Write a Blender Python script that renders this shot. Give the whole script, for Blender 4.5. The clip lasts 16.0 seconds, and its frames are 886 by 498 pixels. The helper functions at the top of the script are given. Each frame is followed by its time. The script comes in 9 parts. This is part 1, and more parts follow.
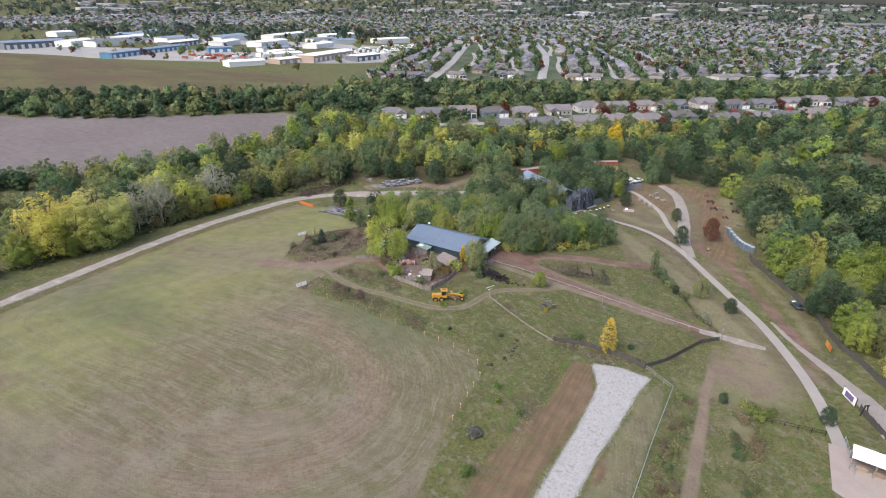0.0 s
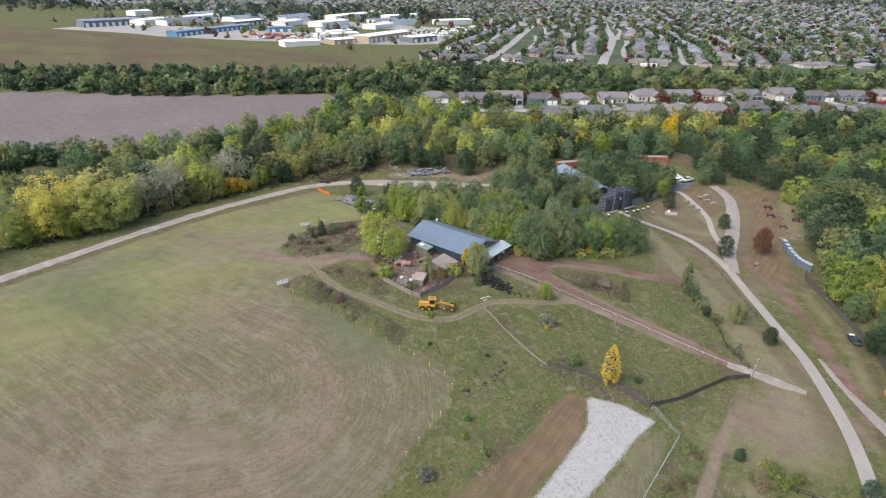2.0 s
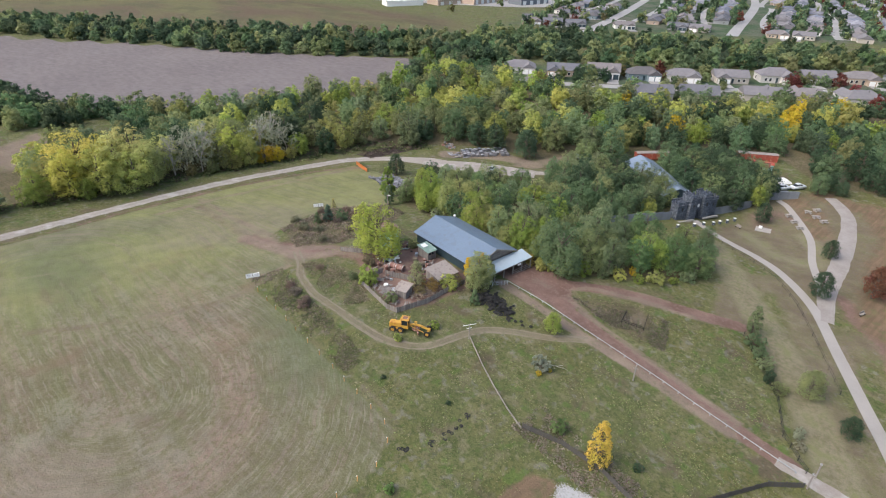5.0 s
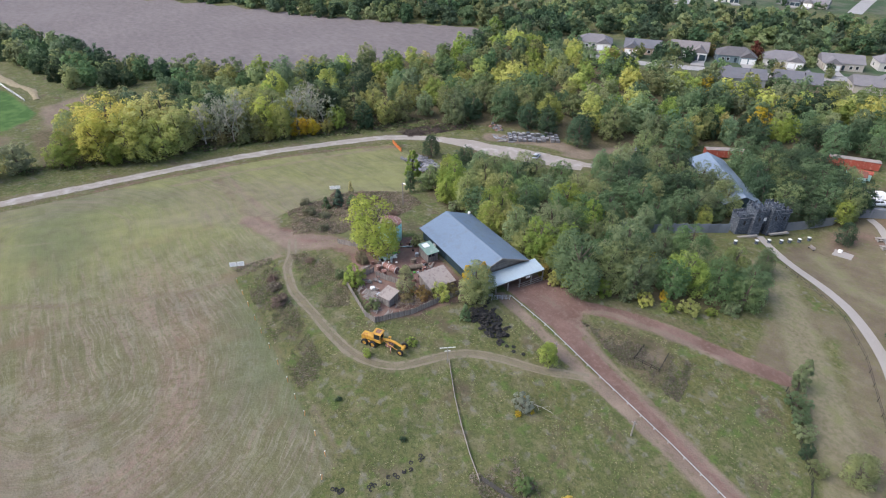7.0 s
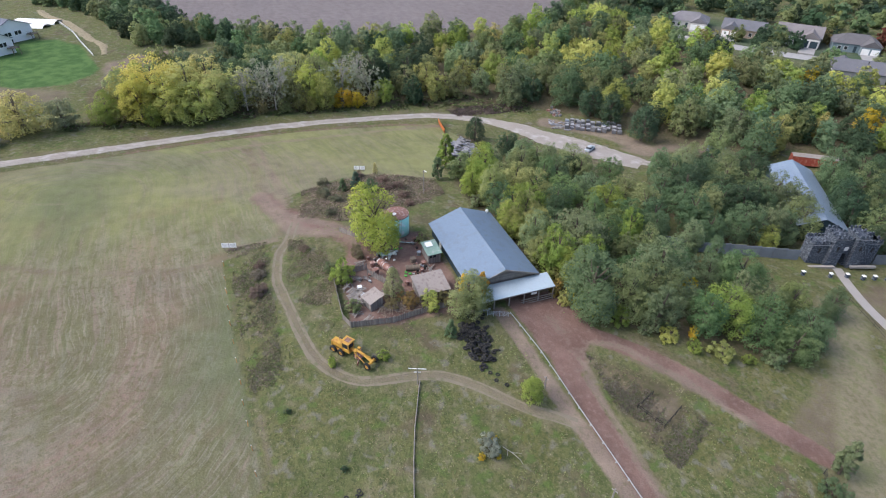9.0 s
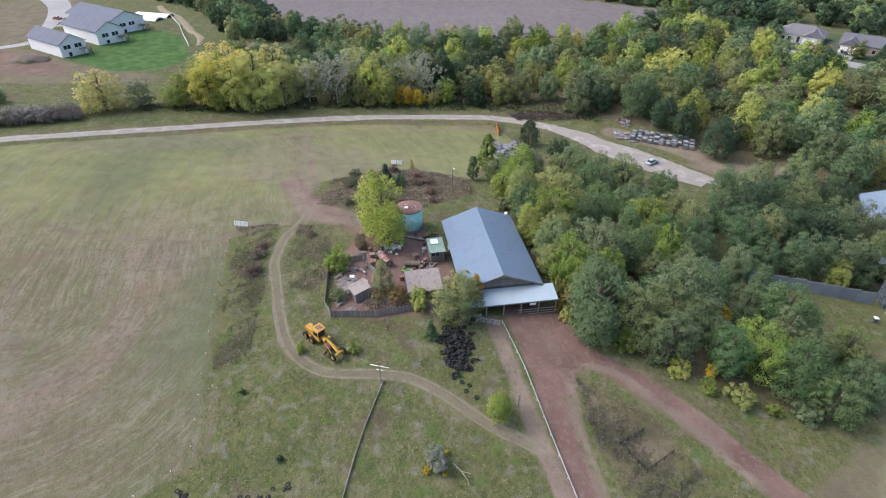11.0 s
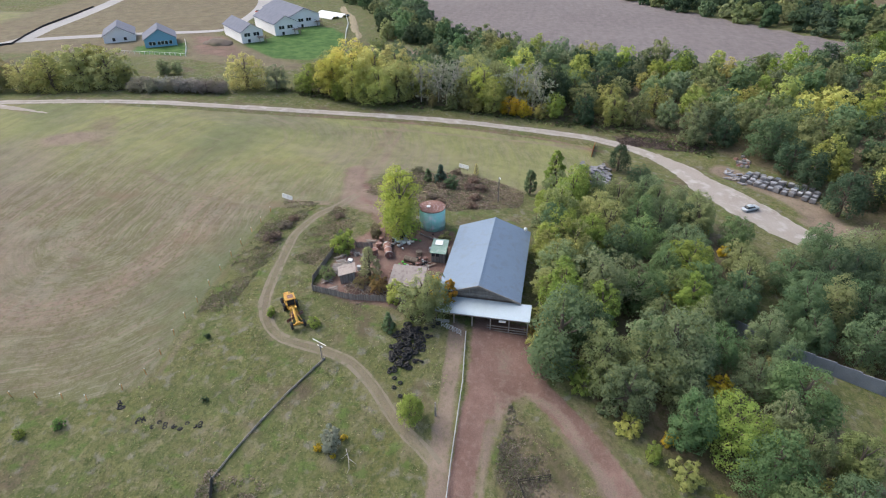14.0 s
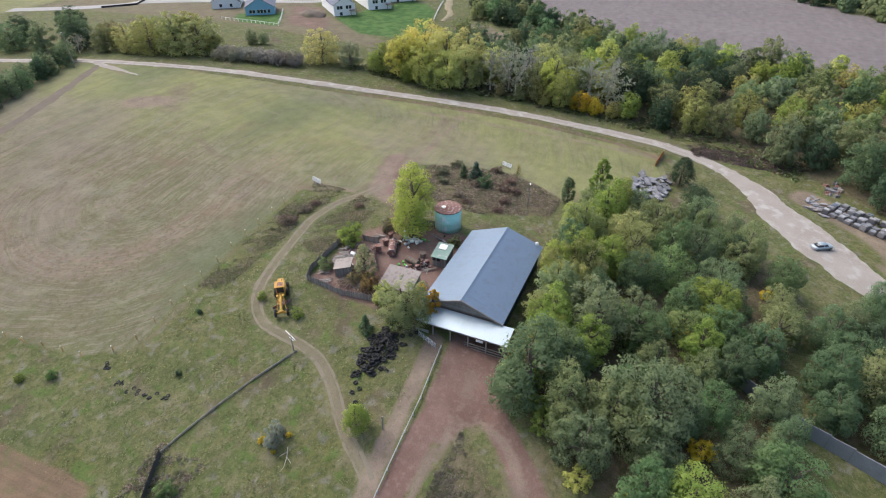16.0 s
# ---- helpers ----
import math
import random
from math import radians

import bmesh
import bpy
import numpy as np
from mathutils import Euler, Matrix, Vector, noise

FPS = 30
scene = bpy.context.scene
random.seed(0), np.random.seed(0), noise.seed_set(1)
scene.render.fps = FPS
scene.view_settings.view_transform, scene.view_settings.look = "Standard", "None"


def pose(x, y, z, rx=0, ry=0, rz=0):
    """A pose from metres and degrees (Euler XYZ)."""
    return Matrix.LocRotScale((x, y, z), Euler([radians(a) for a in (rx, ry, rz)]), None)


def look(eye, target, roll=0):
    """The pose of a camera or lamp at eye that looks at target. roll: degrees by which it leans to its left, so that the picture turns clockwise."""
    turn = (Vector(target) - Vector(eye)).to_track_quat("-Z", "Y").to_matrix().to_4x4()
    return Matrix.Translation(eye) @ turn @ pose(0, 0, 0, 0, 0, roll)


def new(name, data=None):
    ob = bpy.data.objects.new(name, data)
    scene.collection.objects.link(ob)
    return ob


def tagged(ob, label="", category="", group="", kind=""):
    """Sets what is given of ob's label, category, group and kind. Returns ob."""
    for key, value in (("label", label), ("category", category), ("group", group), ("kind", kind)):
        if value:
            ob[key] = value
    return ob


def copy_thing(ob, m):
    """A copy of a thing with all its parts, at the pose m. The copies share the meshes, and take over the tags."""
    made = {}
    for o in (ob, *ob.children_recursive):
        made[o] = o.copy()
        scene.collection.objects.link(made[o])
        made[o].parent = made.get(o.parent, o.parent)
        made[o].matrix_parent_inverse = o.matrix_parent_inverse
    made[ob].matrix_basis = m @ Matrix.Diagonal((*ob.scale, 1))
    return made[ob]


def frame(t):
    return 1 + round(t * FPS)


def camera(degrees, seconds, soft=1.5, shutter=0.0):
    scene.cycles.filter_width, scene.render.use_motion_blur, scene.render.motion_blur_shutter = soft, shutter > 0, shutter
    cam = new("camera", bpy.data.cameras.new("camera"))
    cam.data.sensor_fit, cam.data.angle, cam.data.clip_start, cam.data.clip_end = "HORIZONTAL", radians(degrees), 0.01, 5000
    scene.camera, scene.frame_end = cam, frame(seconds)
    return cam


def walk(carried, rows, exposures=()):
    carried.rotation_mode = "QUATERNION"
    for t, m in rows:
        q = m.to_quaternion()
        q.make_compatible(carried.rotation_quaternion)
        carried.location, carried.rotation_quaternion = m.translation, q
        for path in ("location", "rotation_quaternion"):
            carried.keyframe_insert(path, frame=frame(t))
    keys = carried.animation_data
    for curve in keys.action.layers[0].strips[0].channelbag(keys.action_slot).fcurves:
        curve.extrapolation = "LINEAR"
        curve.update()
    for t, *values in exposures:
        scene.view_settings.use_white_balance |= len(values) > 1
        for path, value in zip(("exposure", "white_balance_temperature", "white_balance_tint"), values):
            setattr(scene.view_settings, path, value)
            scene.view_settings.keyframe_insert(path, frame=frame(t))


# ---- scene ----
cam = camera(76.1, 16.0, soft=1.1)
METRES, EYE, TILT, LEAN, TURN = 173.3, 70.0, 0.0, 2.0, 28.1
ROWS = [
    (0.0, 0.0, 0.0, 0.0, 1.23, -24.17, -2.75),
    (0.5, 0.0248, 0.0237, -0.0023, 2.92, -24.62, -2.75),
    (1.0, 0.0486, 0.0482, -0.0043, 4.64, -25.09, -2.76),
    (1.5, 0.0712, 0.0735, -0.006, 6.37, -25.58, -2.74),
    (2.0, 0.0936, 0.099, -0.0077, 8.16, -26.07, -2.71),
    (2.5, 0.1147, 0.1265, -0.0099, 10.02, -26.6, -2.7),
    (3.0, 0.1355, 0.1546, -0.0115, 11.96, -27.18, -2.69),
    (3.5, 0.155, 0.1845, -0.0133, 13.95, -27.83, -2.67),
    (4.0, 0.1733, 0.215, -0.0149, 16.02, -28.49, -2.66),
    (6.5, 0.2487, 0.373, -0.0181, 27.57, -32.56, -2.55),
    (7.0, 0.2589, 0.4014, -0.0179, 29.83, -33.46, -2.52),
    (7.5, 0.2688, 0.4307, -0.0173, 32.3, -34.42, -2.51),
    (8.0, 0.2778, 0.4596, -0.0174, 34.82, -35.35, -2.48),
    (8.5, 0.2855, 0.4877, -0.0195, 37.33, -36.14, -2.44),
    (9.0, 0.2925, 0.5153, -0.0236, 39.84, -36.77, -2.35),
    (11.5, 0.3682, 0.6214, -0.0618, 54.23, -35.12, -0.93),
    (12.0, 0.387, 0.6433, -0.0677, 57.44, -34.52, -0.74),
    (12.5, 0.4041, 0.6681, -0.0681, 60.88, -34.37, -0.63),
    (13.0, 0.4196, 0.6952, -0.0663, 64.37, -34.39, -0.42),
    (13.5, 0.4324, 0.7228, -0.0643, 67.85, -34.46, -0.31),
    (14.0, 0.4411, 0.7506, -0.0614, 71.27, -34.67, -0.35),
    (14.5, 0.4454, 0.7785, -0.0582, 74.49, -35.01, -0.27),
    (15.0, 0.4448, 0.8056, -0.0547, 77.61, -35.55, -0.25),
    (15.5, 0.4401, 0.832, -0.0509, 80.64, -36.27, -0.18),
    (16.0, 0.4318, 0.8579, -0.0467, 83.67, -37.18, -0.12),
]
walk(cam, [(t, pose(0, 0, EYE, TILT, LEAN, TURN) @ pose(METRES * x, METRES * y, METRES * z, 90 + pitch, roll, yaw)) for t, x, y, z, yaw, pitch, roll in ROWS],
     exposures=[(0.0, 0.89, 6560, 12), (3.5, 0.89, 6680, 8), (7.5, 0.92, 6150, 11), (11.8, 0.92, 6200, 11), (14.0, 0.95, 6450, 9), (16.0, 0.95, 6450, 9)])

# ---- light: an overcast afternoon ----
world = bpy.data.worlds.new("sky")
world.use_nodes = True
scene.world = world
_wn = world.node_tree.nodes
_sky = _wn.new("ShaderNodeTexSky")
_sky.sky_type = "NISHITA"
_sky.sun_disc = False
_sky.sun_elevation, _sky.sun_rotation = radians(48), radians(200)
_sky.air_density, _sky.dust_density, _sky.ozone_density = 1.0, 4.0, 1.0
world.node_tree.links.new(_sky.outputs[0], _wn["Background"].inputs[0])
_wn["Background"].inputs[1].default_value = 0.15
sun = new("sun", bpy.data.lights.new("sun", "SUN"))
sun.data.energy, sun.data.angle, sun.data.color = 1.0, radians(35), (0.985, 0.985, 1.0)
# the sun stands to the south-west behind thin cloud
sun.matrix_world = look((0, 0, 0), (0.34 * 0.67, 0.94 * 0.67, -0.74))

# ---- materials ----
def mat(name, c1, c2=None, rough=0.85, scale=0.6, fine=8.0, bump=0.3, metal=0.0, spec=0.3, island=0.0, tint=False, stretch=(1, 1, 1), c3=None):
    """Two colours mixed by coarse and fine noise in metres, with a fine relief; tint multiplies by the object's own colour."""
    m = bpy.data.materials.new(name)
    m.use_nodes = True
    n, l = m.node_tree.nodes, m.node_tree.links
    b = n["Principled BSDF"]
    b.inputs["Roughness"].default_value, b.inputs["Metallic"].default_value = rough, metal
    b.inputs["Specular IOR Level"].default_value = spec
    co = n.new("ShaderNodeTexCoord")
    mp = n.new("ShaderNodeMapping")
    mp.inputs["Scale"].default_value = stretch
    l.new(co.outputs["Object"], mp.inputs["Vector"])
    a = n.new("ShaderNodeTexNoise")
    a.inputs["Scale"].default_value, a.inputs["Detail"].default_value = scale, 4
    f = n.new("ShaderNodeTexNoise")
    f.inputs["Scale"].default_value, f.inputs["Detail"].default_value = fine, 3
    l.new(mp.outputs[0], a.inputs["Vector"]), l.new(mp.outputs[0], f.inputs["Vector"])
    add = n.new("ShaderNodeMath")
    add.operation = "ADD"
    l.new(a.outputs[0], add.inputs[0]), l.new(f.outputs[0], add.inputs[1])
    r = n.new("ShaderNodeMapRange")
    r.inputs["From Min"].default_value, r.inputs["From Max"].default_value = 0.65, 1.35
    l.new(add.outputs[0], r.inputs["Value"])
    mx = n.new("ShaderNodeMix")
    mx.data_type = "RGBA"
    mx.inputs["A"].default_value, mx.inputs["B"].default_value = (*c1, 1), (*(c2 or [v * 0.75 for v in c1]), 1)
    l.new(r.outputs[0], mx.inputs["Factor"])
    col = mx.outputs["Result"]
    if c3:
        v = n.new("ShaderNodeTexNoise")
        v.inputs["Scale"].default_value, v.inputs["Detail"].default_value = scale * 2.3, 5
        l.new(mp.outputs[0], v.inputs["Vector"])
        r3 = n.new("ShaderNodeMapRange")
        r3.inputs["From Min"].default_value, r3.inputs["From Max"].default_value = 0.52, 0.68
        l.new(v.outputs[0], r3.inputs["Value"])
        m3 = n.new("ShaderNodeMix")
        m3.data_type = "RGBA"
        l.new(r3.outputs[0], m3.inputs["Factor"]), l.new(col, m3.inputs["A"])
        m3.inputs["B"].default_value = (*c3, 1)
        col = m3.outputs["Result"]
    if tint:
        oi = n.new("ShaderNodeObjectInfo")
        mu = n.new("ShaderNodeMix")
        mu.data_type, mu.blend_type = "RGBA", "MULTIPLY"
        mu.inputs["Factor"].default_value = 1
        l.new(col, mu.inputs["A"]), l.new(oi.outputs["Color"], mu.inputs["B"])
        col = mu.outputs["Result"]
    if island:
        g, oi = n.new("ShaderNodeNewGeometry"), n.new("ShaderNodeObjectInfo")
        s = n.new("ShaderNodeMath")
        s.operation = "ADD"
        l.new(g.outputs["Random Per Island"], s.inputs[0]), l.new(oi.outputs["Random"], s.inputs[1])
        fr = n.new("ShaderNodeMath")
        fr.operation = "FRACT"
        l.new(s.outputs[0], fr.inputs[0])
        r2 = n.new("ShaderNodeMapRange")
        r2.inputs["To Min"].default_value, r2.inputs["To Max"].default_value = 1 - island, 1 + island
        l.new(fr.outputs[0], r2.inputs["Value"])
        h = n.new("ShaderNodeHueSaturation")
        l.new(r2.outputs[0], h.inputs["Value"]), l.new(col, h.inputs["Color"])
        col = h.outputs[0]
    l.new(col, b.inputs["Base Color"])
    if bump:
        bp = n.new("ShaderNodeBump")
        bp.inputs["Strength"].default_value, bp.inputs["Distance"].default_value = bump, 0.05
        l.new(f.outputs[0], bp.inputs["Height"]), l.new(bp.outputs[0], b.inputs["Normal"])
    return m


def leaf_material(name, source):
    """Leaves: the tree's own colour, uneven from clump to clump and leaf to leaf, half letting light through."""
    m = bpy.data.materials.new(name)
    m.use_nodes = True
    n, l = m.node_tree.nodes, m.node_tree.links
    n.remove(n["Principled BSDF"])
    if source == "object":
        oi = n.new("ShaderNodeObjectInfo")
        base = oi.outputs["Color"]
    else:
        at = n.new("ShaderNodeAttribute")
        at.attribute_name = "tone"
        base = at.outputs["Color"]
    g, co = n.new("ShaderNodeNewGeometry"), n.new("ShaderNodeTexCoord")
    ns = n.new("ShaderNodeTexNoise")
    ns.inputs["Scale"].default_value = 0.45
    l.new(co.outputs["Object"], ns.inputs["Vector"])
    ad = n.new("ShaderNodeMath")
    ad.operation = "MULTIPLY_ADD"
    ad.inputs[1].default_value = 0.16
    l.new(g.outputs["Random Per Island"], ad.inputs[0]), l.new(ns.outputs[0], ad.inputs[2])
    vr = n.new("ShaderNodeMapRange")
    vr.inputs["From Min"].default_value, vr.inputs["From Max"].default_value = 0.30, 0.86
    vr.inputs["To Min"].default_value, vr.inputs["To Max"].default_value = 0.76, 1.26
    l.new(ad.outputs[0], vr.inputs["Value"])
    hr = n.new("ShaderNodeMapRange")
    hr.inputs["From Min"].default_value, hr.inputs["From Max"].default_value = 0.3, 0.7
    hr.inputs["To Min"].default_value, hr.inputs["To Max"].default_value = 0.522, 0.488
    l.new(ns.outputs[0], hr.inputs["Value"])
    h = n.new("ShaderNodeHueSaturation")
    l.new(hr.outputs[0], h.inputs["Hue"]), l.new(vr.outputs[0], h.inputs["Value"]), l.new(base, h.inputs["Color"])
    d, t, mix = n.new("ShaderNodeBsdfDiffuse"), n.new("ShaderNodeBsdfTranslucent"), n.new("ShaderNodeMixShader")
    mix.inputs[0].default_value = 0.5
    l.new(h.outputs[0], d.inputs[0]), l.new(h.outputs[0], t.inputs[0])
    l.new(d.outputs[0], mix.inputs[1]), l.new(t.outputs[0], mix.inputs[2])
    l.new(mix.outputs[0], n["Material Output"].inputs[0])
    return m


M_LEAF = leaf_material("leaves", "object")
M_LEAF_FAR = leaf_material("far_leaves", "attribute")
M_BARK = mat("bark", (0.16, 0.13, 0.10), (0.09, 0.075, 0.06), 0.95, 1.5, 12, 0.6)
M_GRAVEL = mat("gravel", (0.315, 0.285, 0.255), (0.235, 0.204, 0.178), 0.95, 0.16, 3.5, 0.5, c3=(0.36, 0.335, 0.31))
M_WHITEGRAVEL = mat("white_gravel", (0.38, 0.375, 0.37), (0.31, 0.305, 0.30), 0.95, 0.9, 6.0, 0.15, c3=(0.235, 0.23, 0.20))
M_WHEEL = mat("worn_wheel_track", (0.375, 0.345, 0.315), (0.305, 0.28, 0.25), 0.95, 0.25, 4, 0.2)
M_PATHGRAVEL = mat("fine_grey_gravel", (0.30, 0.275, 0.255), (0.215, 0.19, 0.172), 0.95, 0.35, 3.0, 0.3)
M_RUT = mat("worn_earth_rut", (0.205, 0.172, 0.132), (0.160, 0.138, 0.096), 0.95, 0.4, 5, 0.2, c3=(0.130, 0.124, 0.070))
M_CONCRETE = mat("concrete", (0.33, 0.305, 0.28), (0.265, 0.245, 0.225), 0.9, 0.2, 5, 0.1)
M_STREET = mat("street_concrete", (0.34, 0.33, 0.32), (0.25, 0.24, 0.23), 0.9, 0.03, 1.0, 0.0)
M_ROOF_BLUE = mat("blue_grey_metal_roof", (0.170, 0.226, 0.298), (0.146, 0.194, 0.258), 0.45, 0.35, 3, 0.02, 0.3, 0.4, c3=(0.150, 0.190, 0.238))
M_ROOF_WHITE = mat("bare_steel_roof", (0.47, 0.55, 0.59), (0.40, 0.47, 0.50), 0.42, 0.4, 5, 0.02, 0.3, 0.5)
M_WALL_DARK = mat("dark_blue_wall", (0.035, 0.06, 0.075), (0.025, 0.045, 0.055), 0.6, 0.6, 6, 0.1)
M_WOOD_GREY = mat("weathered_wood", (0.28, 0.252, 0.23), (0.16, 0.143, 0.13), 0.95, 1.2, 9, 0.5, island=0.25, stretch=(1, 1, 0.25))
M_ROOF_SHINGLE = mat("asphalt_shingles", (0.200, 0.190, 0.190), (0.155, 0.147, 0.148), 0.95, 0.5, 4, 0.3, tint=True)
M_SIDING = mat("house_siding", (0.62, 0.60, 0.57), (0.56, 0.54, 0.51), 0.8, 0.3, 3, 0.05, tint=True)
M_WHITE = mat("white_paint", (0.78, 0.78, 0.76), (0.68, 0.68, 0.66), 0.6, 0.6, 4, 0.05)
M_GLASS = mat("dark_window_glass", (0.03, 0.035, 0.04), (0.02, 0.025, 0.03), 0.08, 0.5, 2, 0.0, 0, 0.6)

# ---- the lie of the land ----
HILLS = [(-85, 105, 35, 4.18), (-60, 125, 18, 0.8), (-125, 30, 45, 4.22), (-40, 90, 40, -0.19), (0, 120, 50, 0.71), (-160, 170, 35, -3.07),
         (-150, 100, 40, -1.2), (-60, 215, 40, 4.35), (-20, 190, 45, -3.59), (-250, 0, 70, 3.8), (-250, 230, 80, -1.08), (-110, 230, 45, -6.31),
         (-30, 10, 60, 2.11), (-100, 150, 30, 3.18), (-500, 600, 250, 8.27), (-100, -60, 80, 4.58), (40, 60, 60, -1.03), (-42, 158, 22, 2.67),
         (20, 150, 40, -0.99), (-50, 232, 18, -3.05), (-40, 142, 12, -0.38), (-125, 203, 18, 1.26)]


def land(x, y):
    """Height of the ground, for numbers or arrays."""
    z = -8.0 + 0 * np.asarray(x, float)
    for a, b, s, h in HILLS:
        z = z + h * np.exp(-((x - a) ** 2 + (y - b) ** 2) / (2 * s * s))
    # far off the plain rises to the horizon
    far = np.clip((np.hypot(x + 60, y - 100) - 2300) / 2200, 0, 1)
    return z + 58 * far * far * (3 - 2 * far)


def Hz(x, y):
    return float(land(x, y))


def spline(pts, step=1.5):
    """A smooth line through pts, resampled evenly."""
    p = np.array(pts, float)
    q = np.vstack([2 * p[0] - p[1], p, 2 * p[-1] - p[-2]])
    out = []
    for i in range(1, len(q) - 2):
        n = max(2, int(np.linalg.norm(q[i + 1] - q[i]) / step))
        t = np.linspace(0, 1, n, endpoint=False)[:, None]
        a, b, c, d = q[i - 1], q[i], q[i + 1], q[i + 2]
        out.append(0.5 * (2 * b + (c - a) * t + (2 * a - 5 * b + 4 * c - d) * t ** 2 + (3 * b - a - 3 * c + d) * t ** 3))
    return np.vstack([*out, p[-1:]])


def away(x, y, line):
    """Distance from points to a line of many points."""
    best = np.full(np.shape(x), 1e9)
    for (ax, ay), (bx, by) in zip(line[:-1], line[1:]):
        dx, dy = bx - ax, by - ay
        t = np.clip(((x - ax) * dx + (y - ay) * dy) / max(dx * dx + dy * dy, 1e-9), 0, 1)
        best = np.minimum(best, np.hypot(x - ax - t * dx, y - ay - t * dy))
    return best


def inside(x, y, poly):
    """Which points lie in the polygon."""
    r = np.zeros(np.shape(x), bool)
    for (ax, ay), (bx, by) in zip(poly, poly[1:] + poly[:1]):
        if ay != by:
            r ^= ((ay > y) != (by > y)) & (x < (bx - ax) * (y - ay) / (by - ay) + ax)
    return r


def within(x, y, poly, soft):
    """1 well inside the polygon, 0 outside, with a soft edge."""
    d = away(x, y, poly + poly[:1])
    d = np.where(inside(x, y, poly), d, -d)
    return np.clip(0.5 + d / (2 * soft), 0, 1)


ROAD = [(-122, -110), (-135, -60), (-144, -25), (-149, 8), (-155, 39), (-162, 70), (-168.5, 100), (-171.5, 125), (-172, 150), (-169.5, 170), (-162, 184), (-150, 193), (-137, 200), (-124, 208), (-113, 218), (-104, 232)]
DRIVE = [(-64, 147), (-58, 146.5), (-50, 146), (-40, 145.5), (-30, 145), (-20, 144.6), (-10, 144.2), (0, 143.6)]
BRANCH = [(-58, 149.5), (-51, 154), (-43, 162.5), (-34.5, 168.7), (-28, 171.5), (-21.5, 173.8)]
TRACK = [(-104, 112.5), (-97, 110), (-92.5, 107.5), (-84, 105.8), (-76, 106.6), (-67, 107.6), (-61, 109.5), (-56.5, 114), (-55.2, 120), (-53.5, 126), (-49.5, 131), (-44.5, 135.5), (-41.3, 139.5), (-39, 142)]
PATH = [(27, 106), (26, 115), (22.7, 129.4), (18.3, 142), (11.5, 157), (3.5, 169.5), (-5.5, 183), (-14.5, 196), (-25, 205.5), (-33, 210), (-43.5, 214), (-51, 218), (-56.5, 221.5)]
PATH_B = [(-11, 193), (-15, 206), (-17.4, 222), (-20, 236), (-24.3, 252), (-28, 259), (-33.8, 266)]
PATH_C = [(-16, 206), (-22.4, 218), (-28.8, 234.4), (-40, 250), (-45, 254)]
LANE = [(2.8, 70), (2.8, 82.4), (2.4, 102), (1.9, 117), (2.5, 128)]
SIDE_LANE = [(14, 160), (21.1, 148.2), (28, 139), (33.2, 129.7), (36.5, 122), (40, 112)]
FIELD = [(-146, -40), (-30, -40), (-32, 40), (-40, 76), (-40.5, 90), (-45, 97.5), (-70, 97), (-94, 97), (-99, 110), (-118, 112), (-126, 128), (-118, 152), (-132, 160), (-150, 172), (-164, 168), (-166, 125), (-162, 95), (-154, 62), (-148, 30)]
PLOUGHED = [(-640, 46), (-505, 129), (-454, 170), (-382, 215), (-337, 251), (-290, 294), (-268, 290), (-254, 262), (-250, 236), (-256, 190), (-258, 155), (-270, 130), (-292, 104), (-340, 84), (-420, 45), (-560, -14)]
MEADOW = [(-1500, 330), (-900, 390), (-700, 400), (-500, 405), (-390, 420), (-345, 400), (-330, 350), (-360, 290), (-430, 240), (-560, 165), (-700, 80), (-1500, -200)]
WOODS_W = [(-181, 66), (-183, 90), (-184, 120), (-184, 150), (-178, 184), (-168, 202), (-158, 213), (-146, 224), (-134, 228), (-120, 230), (-106, 240), (-104, 252), (-106, 266), (-130, 310), (-200, 296), (-232, 306), (-268, 290), (-250, 262), (-244, 234), (-250, 190), (-252, 155), (-262, 132), (-240, 105), (-215, 62)]
WOODS_N = [(-108, 262), (-84, 282), (-60, 292), (-40, 276), (-22, 280), (-4, 262), (8, 236), (14, 210), (26, 184), (36, 160), (46, 136), (60, 112), (120, 100), (200, 200), (200, 560), (110, 570), (60, 520), (20, 462), (-10, 428), (-45, 400), (-80, 366), (-106, 336), (-135, 318), (-165, 310), (-195, 298), (-130, 306)]
COPSE = [(-86, 154), (-60, 155), (-52, 162), (-44, 175), (-38, 184), (-38, 193), (-46, 196), (-57, 191), (-66, 191), (-78, 191), (-90, 195), (-110, 194), (-120, 187), (-126, 178), (-118, 168), (-122, 160), (-114, 154), (-100, 153)]
COPSE_B = [(-72, 197), (-66, 212), (-70, 219), (-90, 233), (-108, 226), (-104, 210), (-92, 200)]
COPSE_C = [(-56, 234), (-66, 231), (-90, 249), (-85, 260), (-68, 270), (-50, 262), (-45, 250)]
BRUSH = [(-121, 117), (-106, 113.5), (-101, 122), (-101, 136), (-108, 149), (-119, 150), (-127, 136)]
YARD = [(-92, 121), (-80, 117), (-68, 115.5), (-66, 122), (-66, 134), (-70, 137), (-92, 137)]

# a grid, fine where the camera passes
def _lines(a, b, step, far):
    mid = list(np.arange(a, b + 0.01, step))
    lo, hi, s = [], [], step
    x0, x1 = a, b
    while x1 < far:
        s *= 1.09
        x1 += s
        x0 -= s
        hi.append(x1), lo.append(x0)
    return np.array(lo[::-1] + mid + hi)


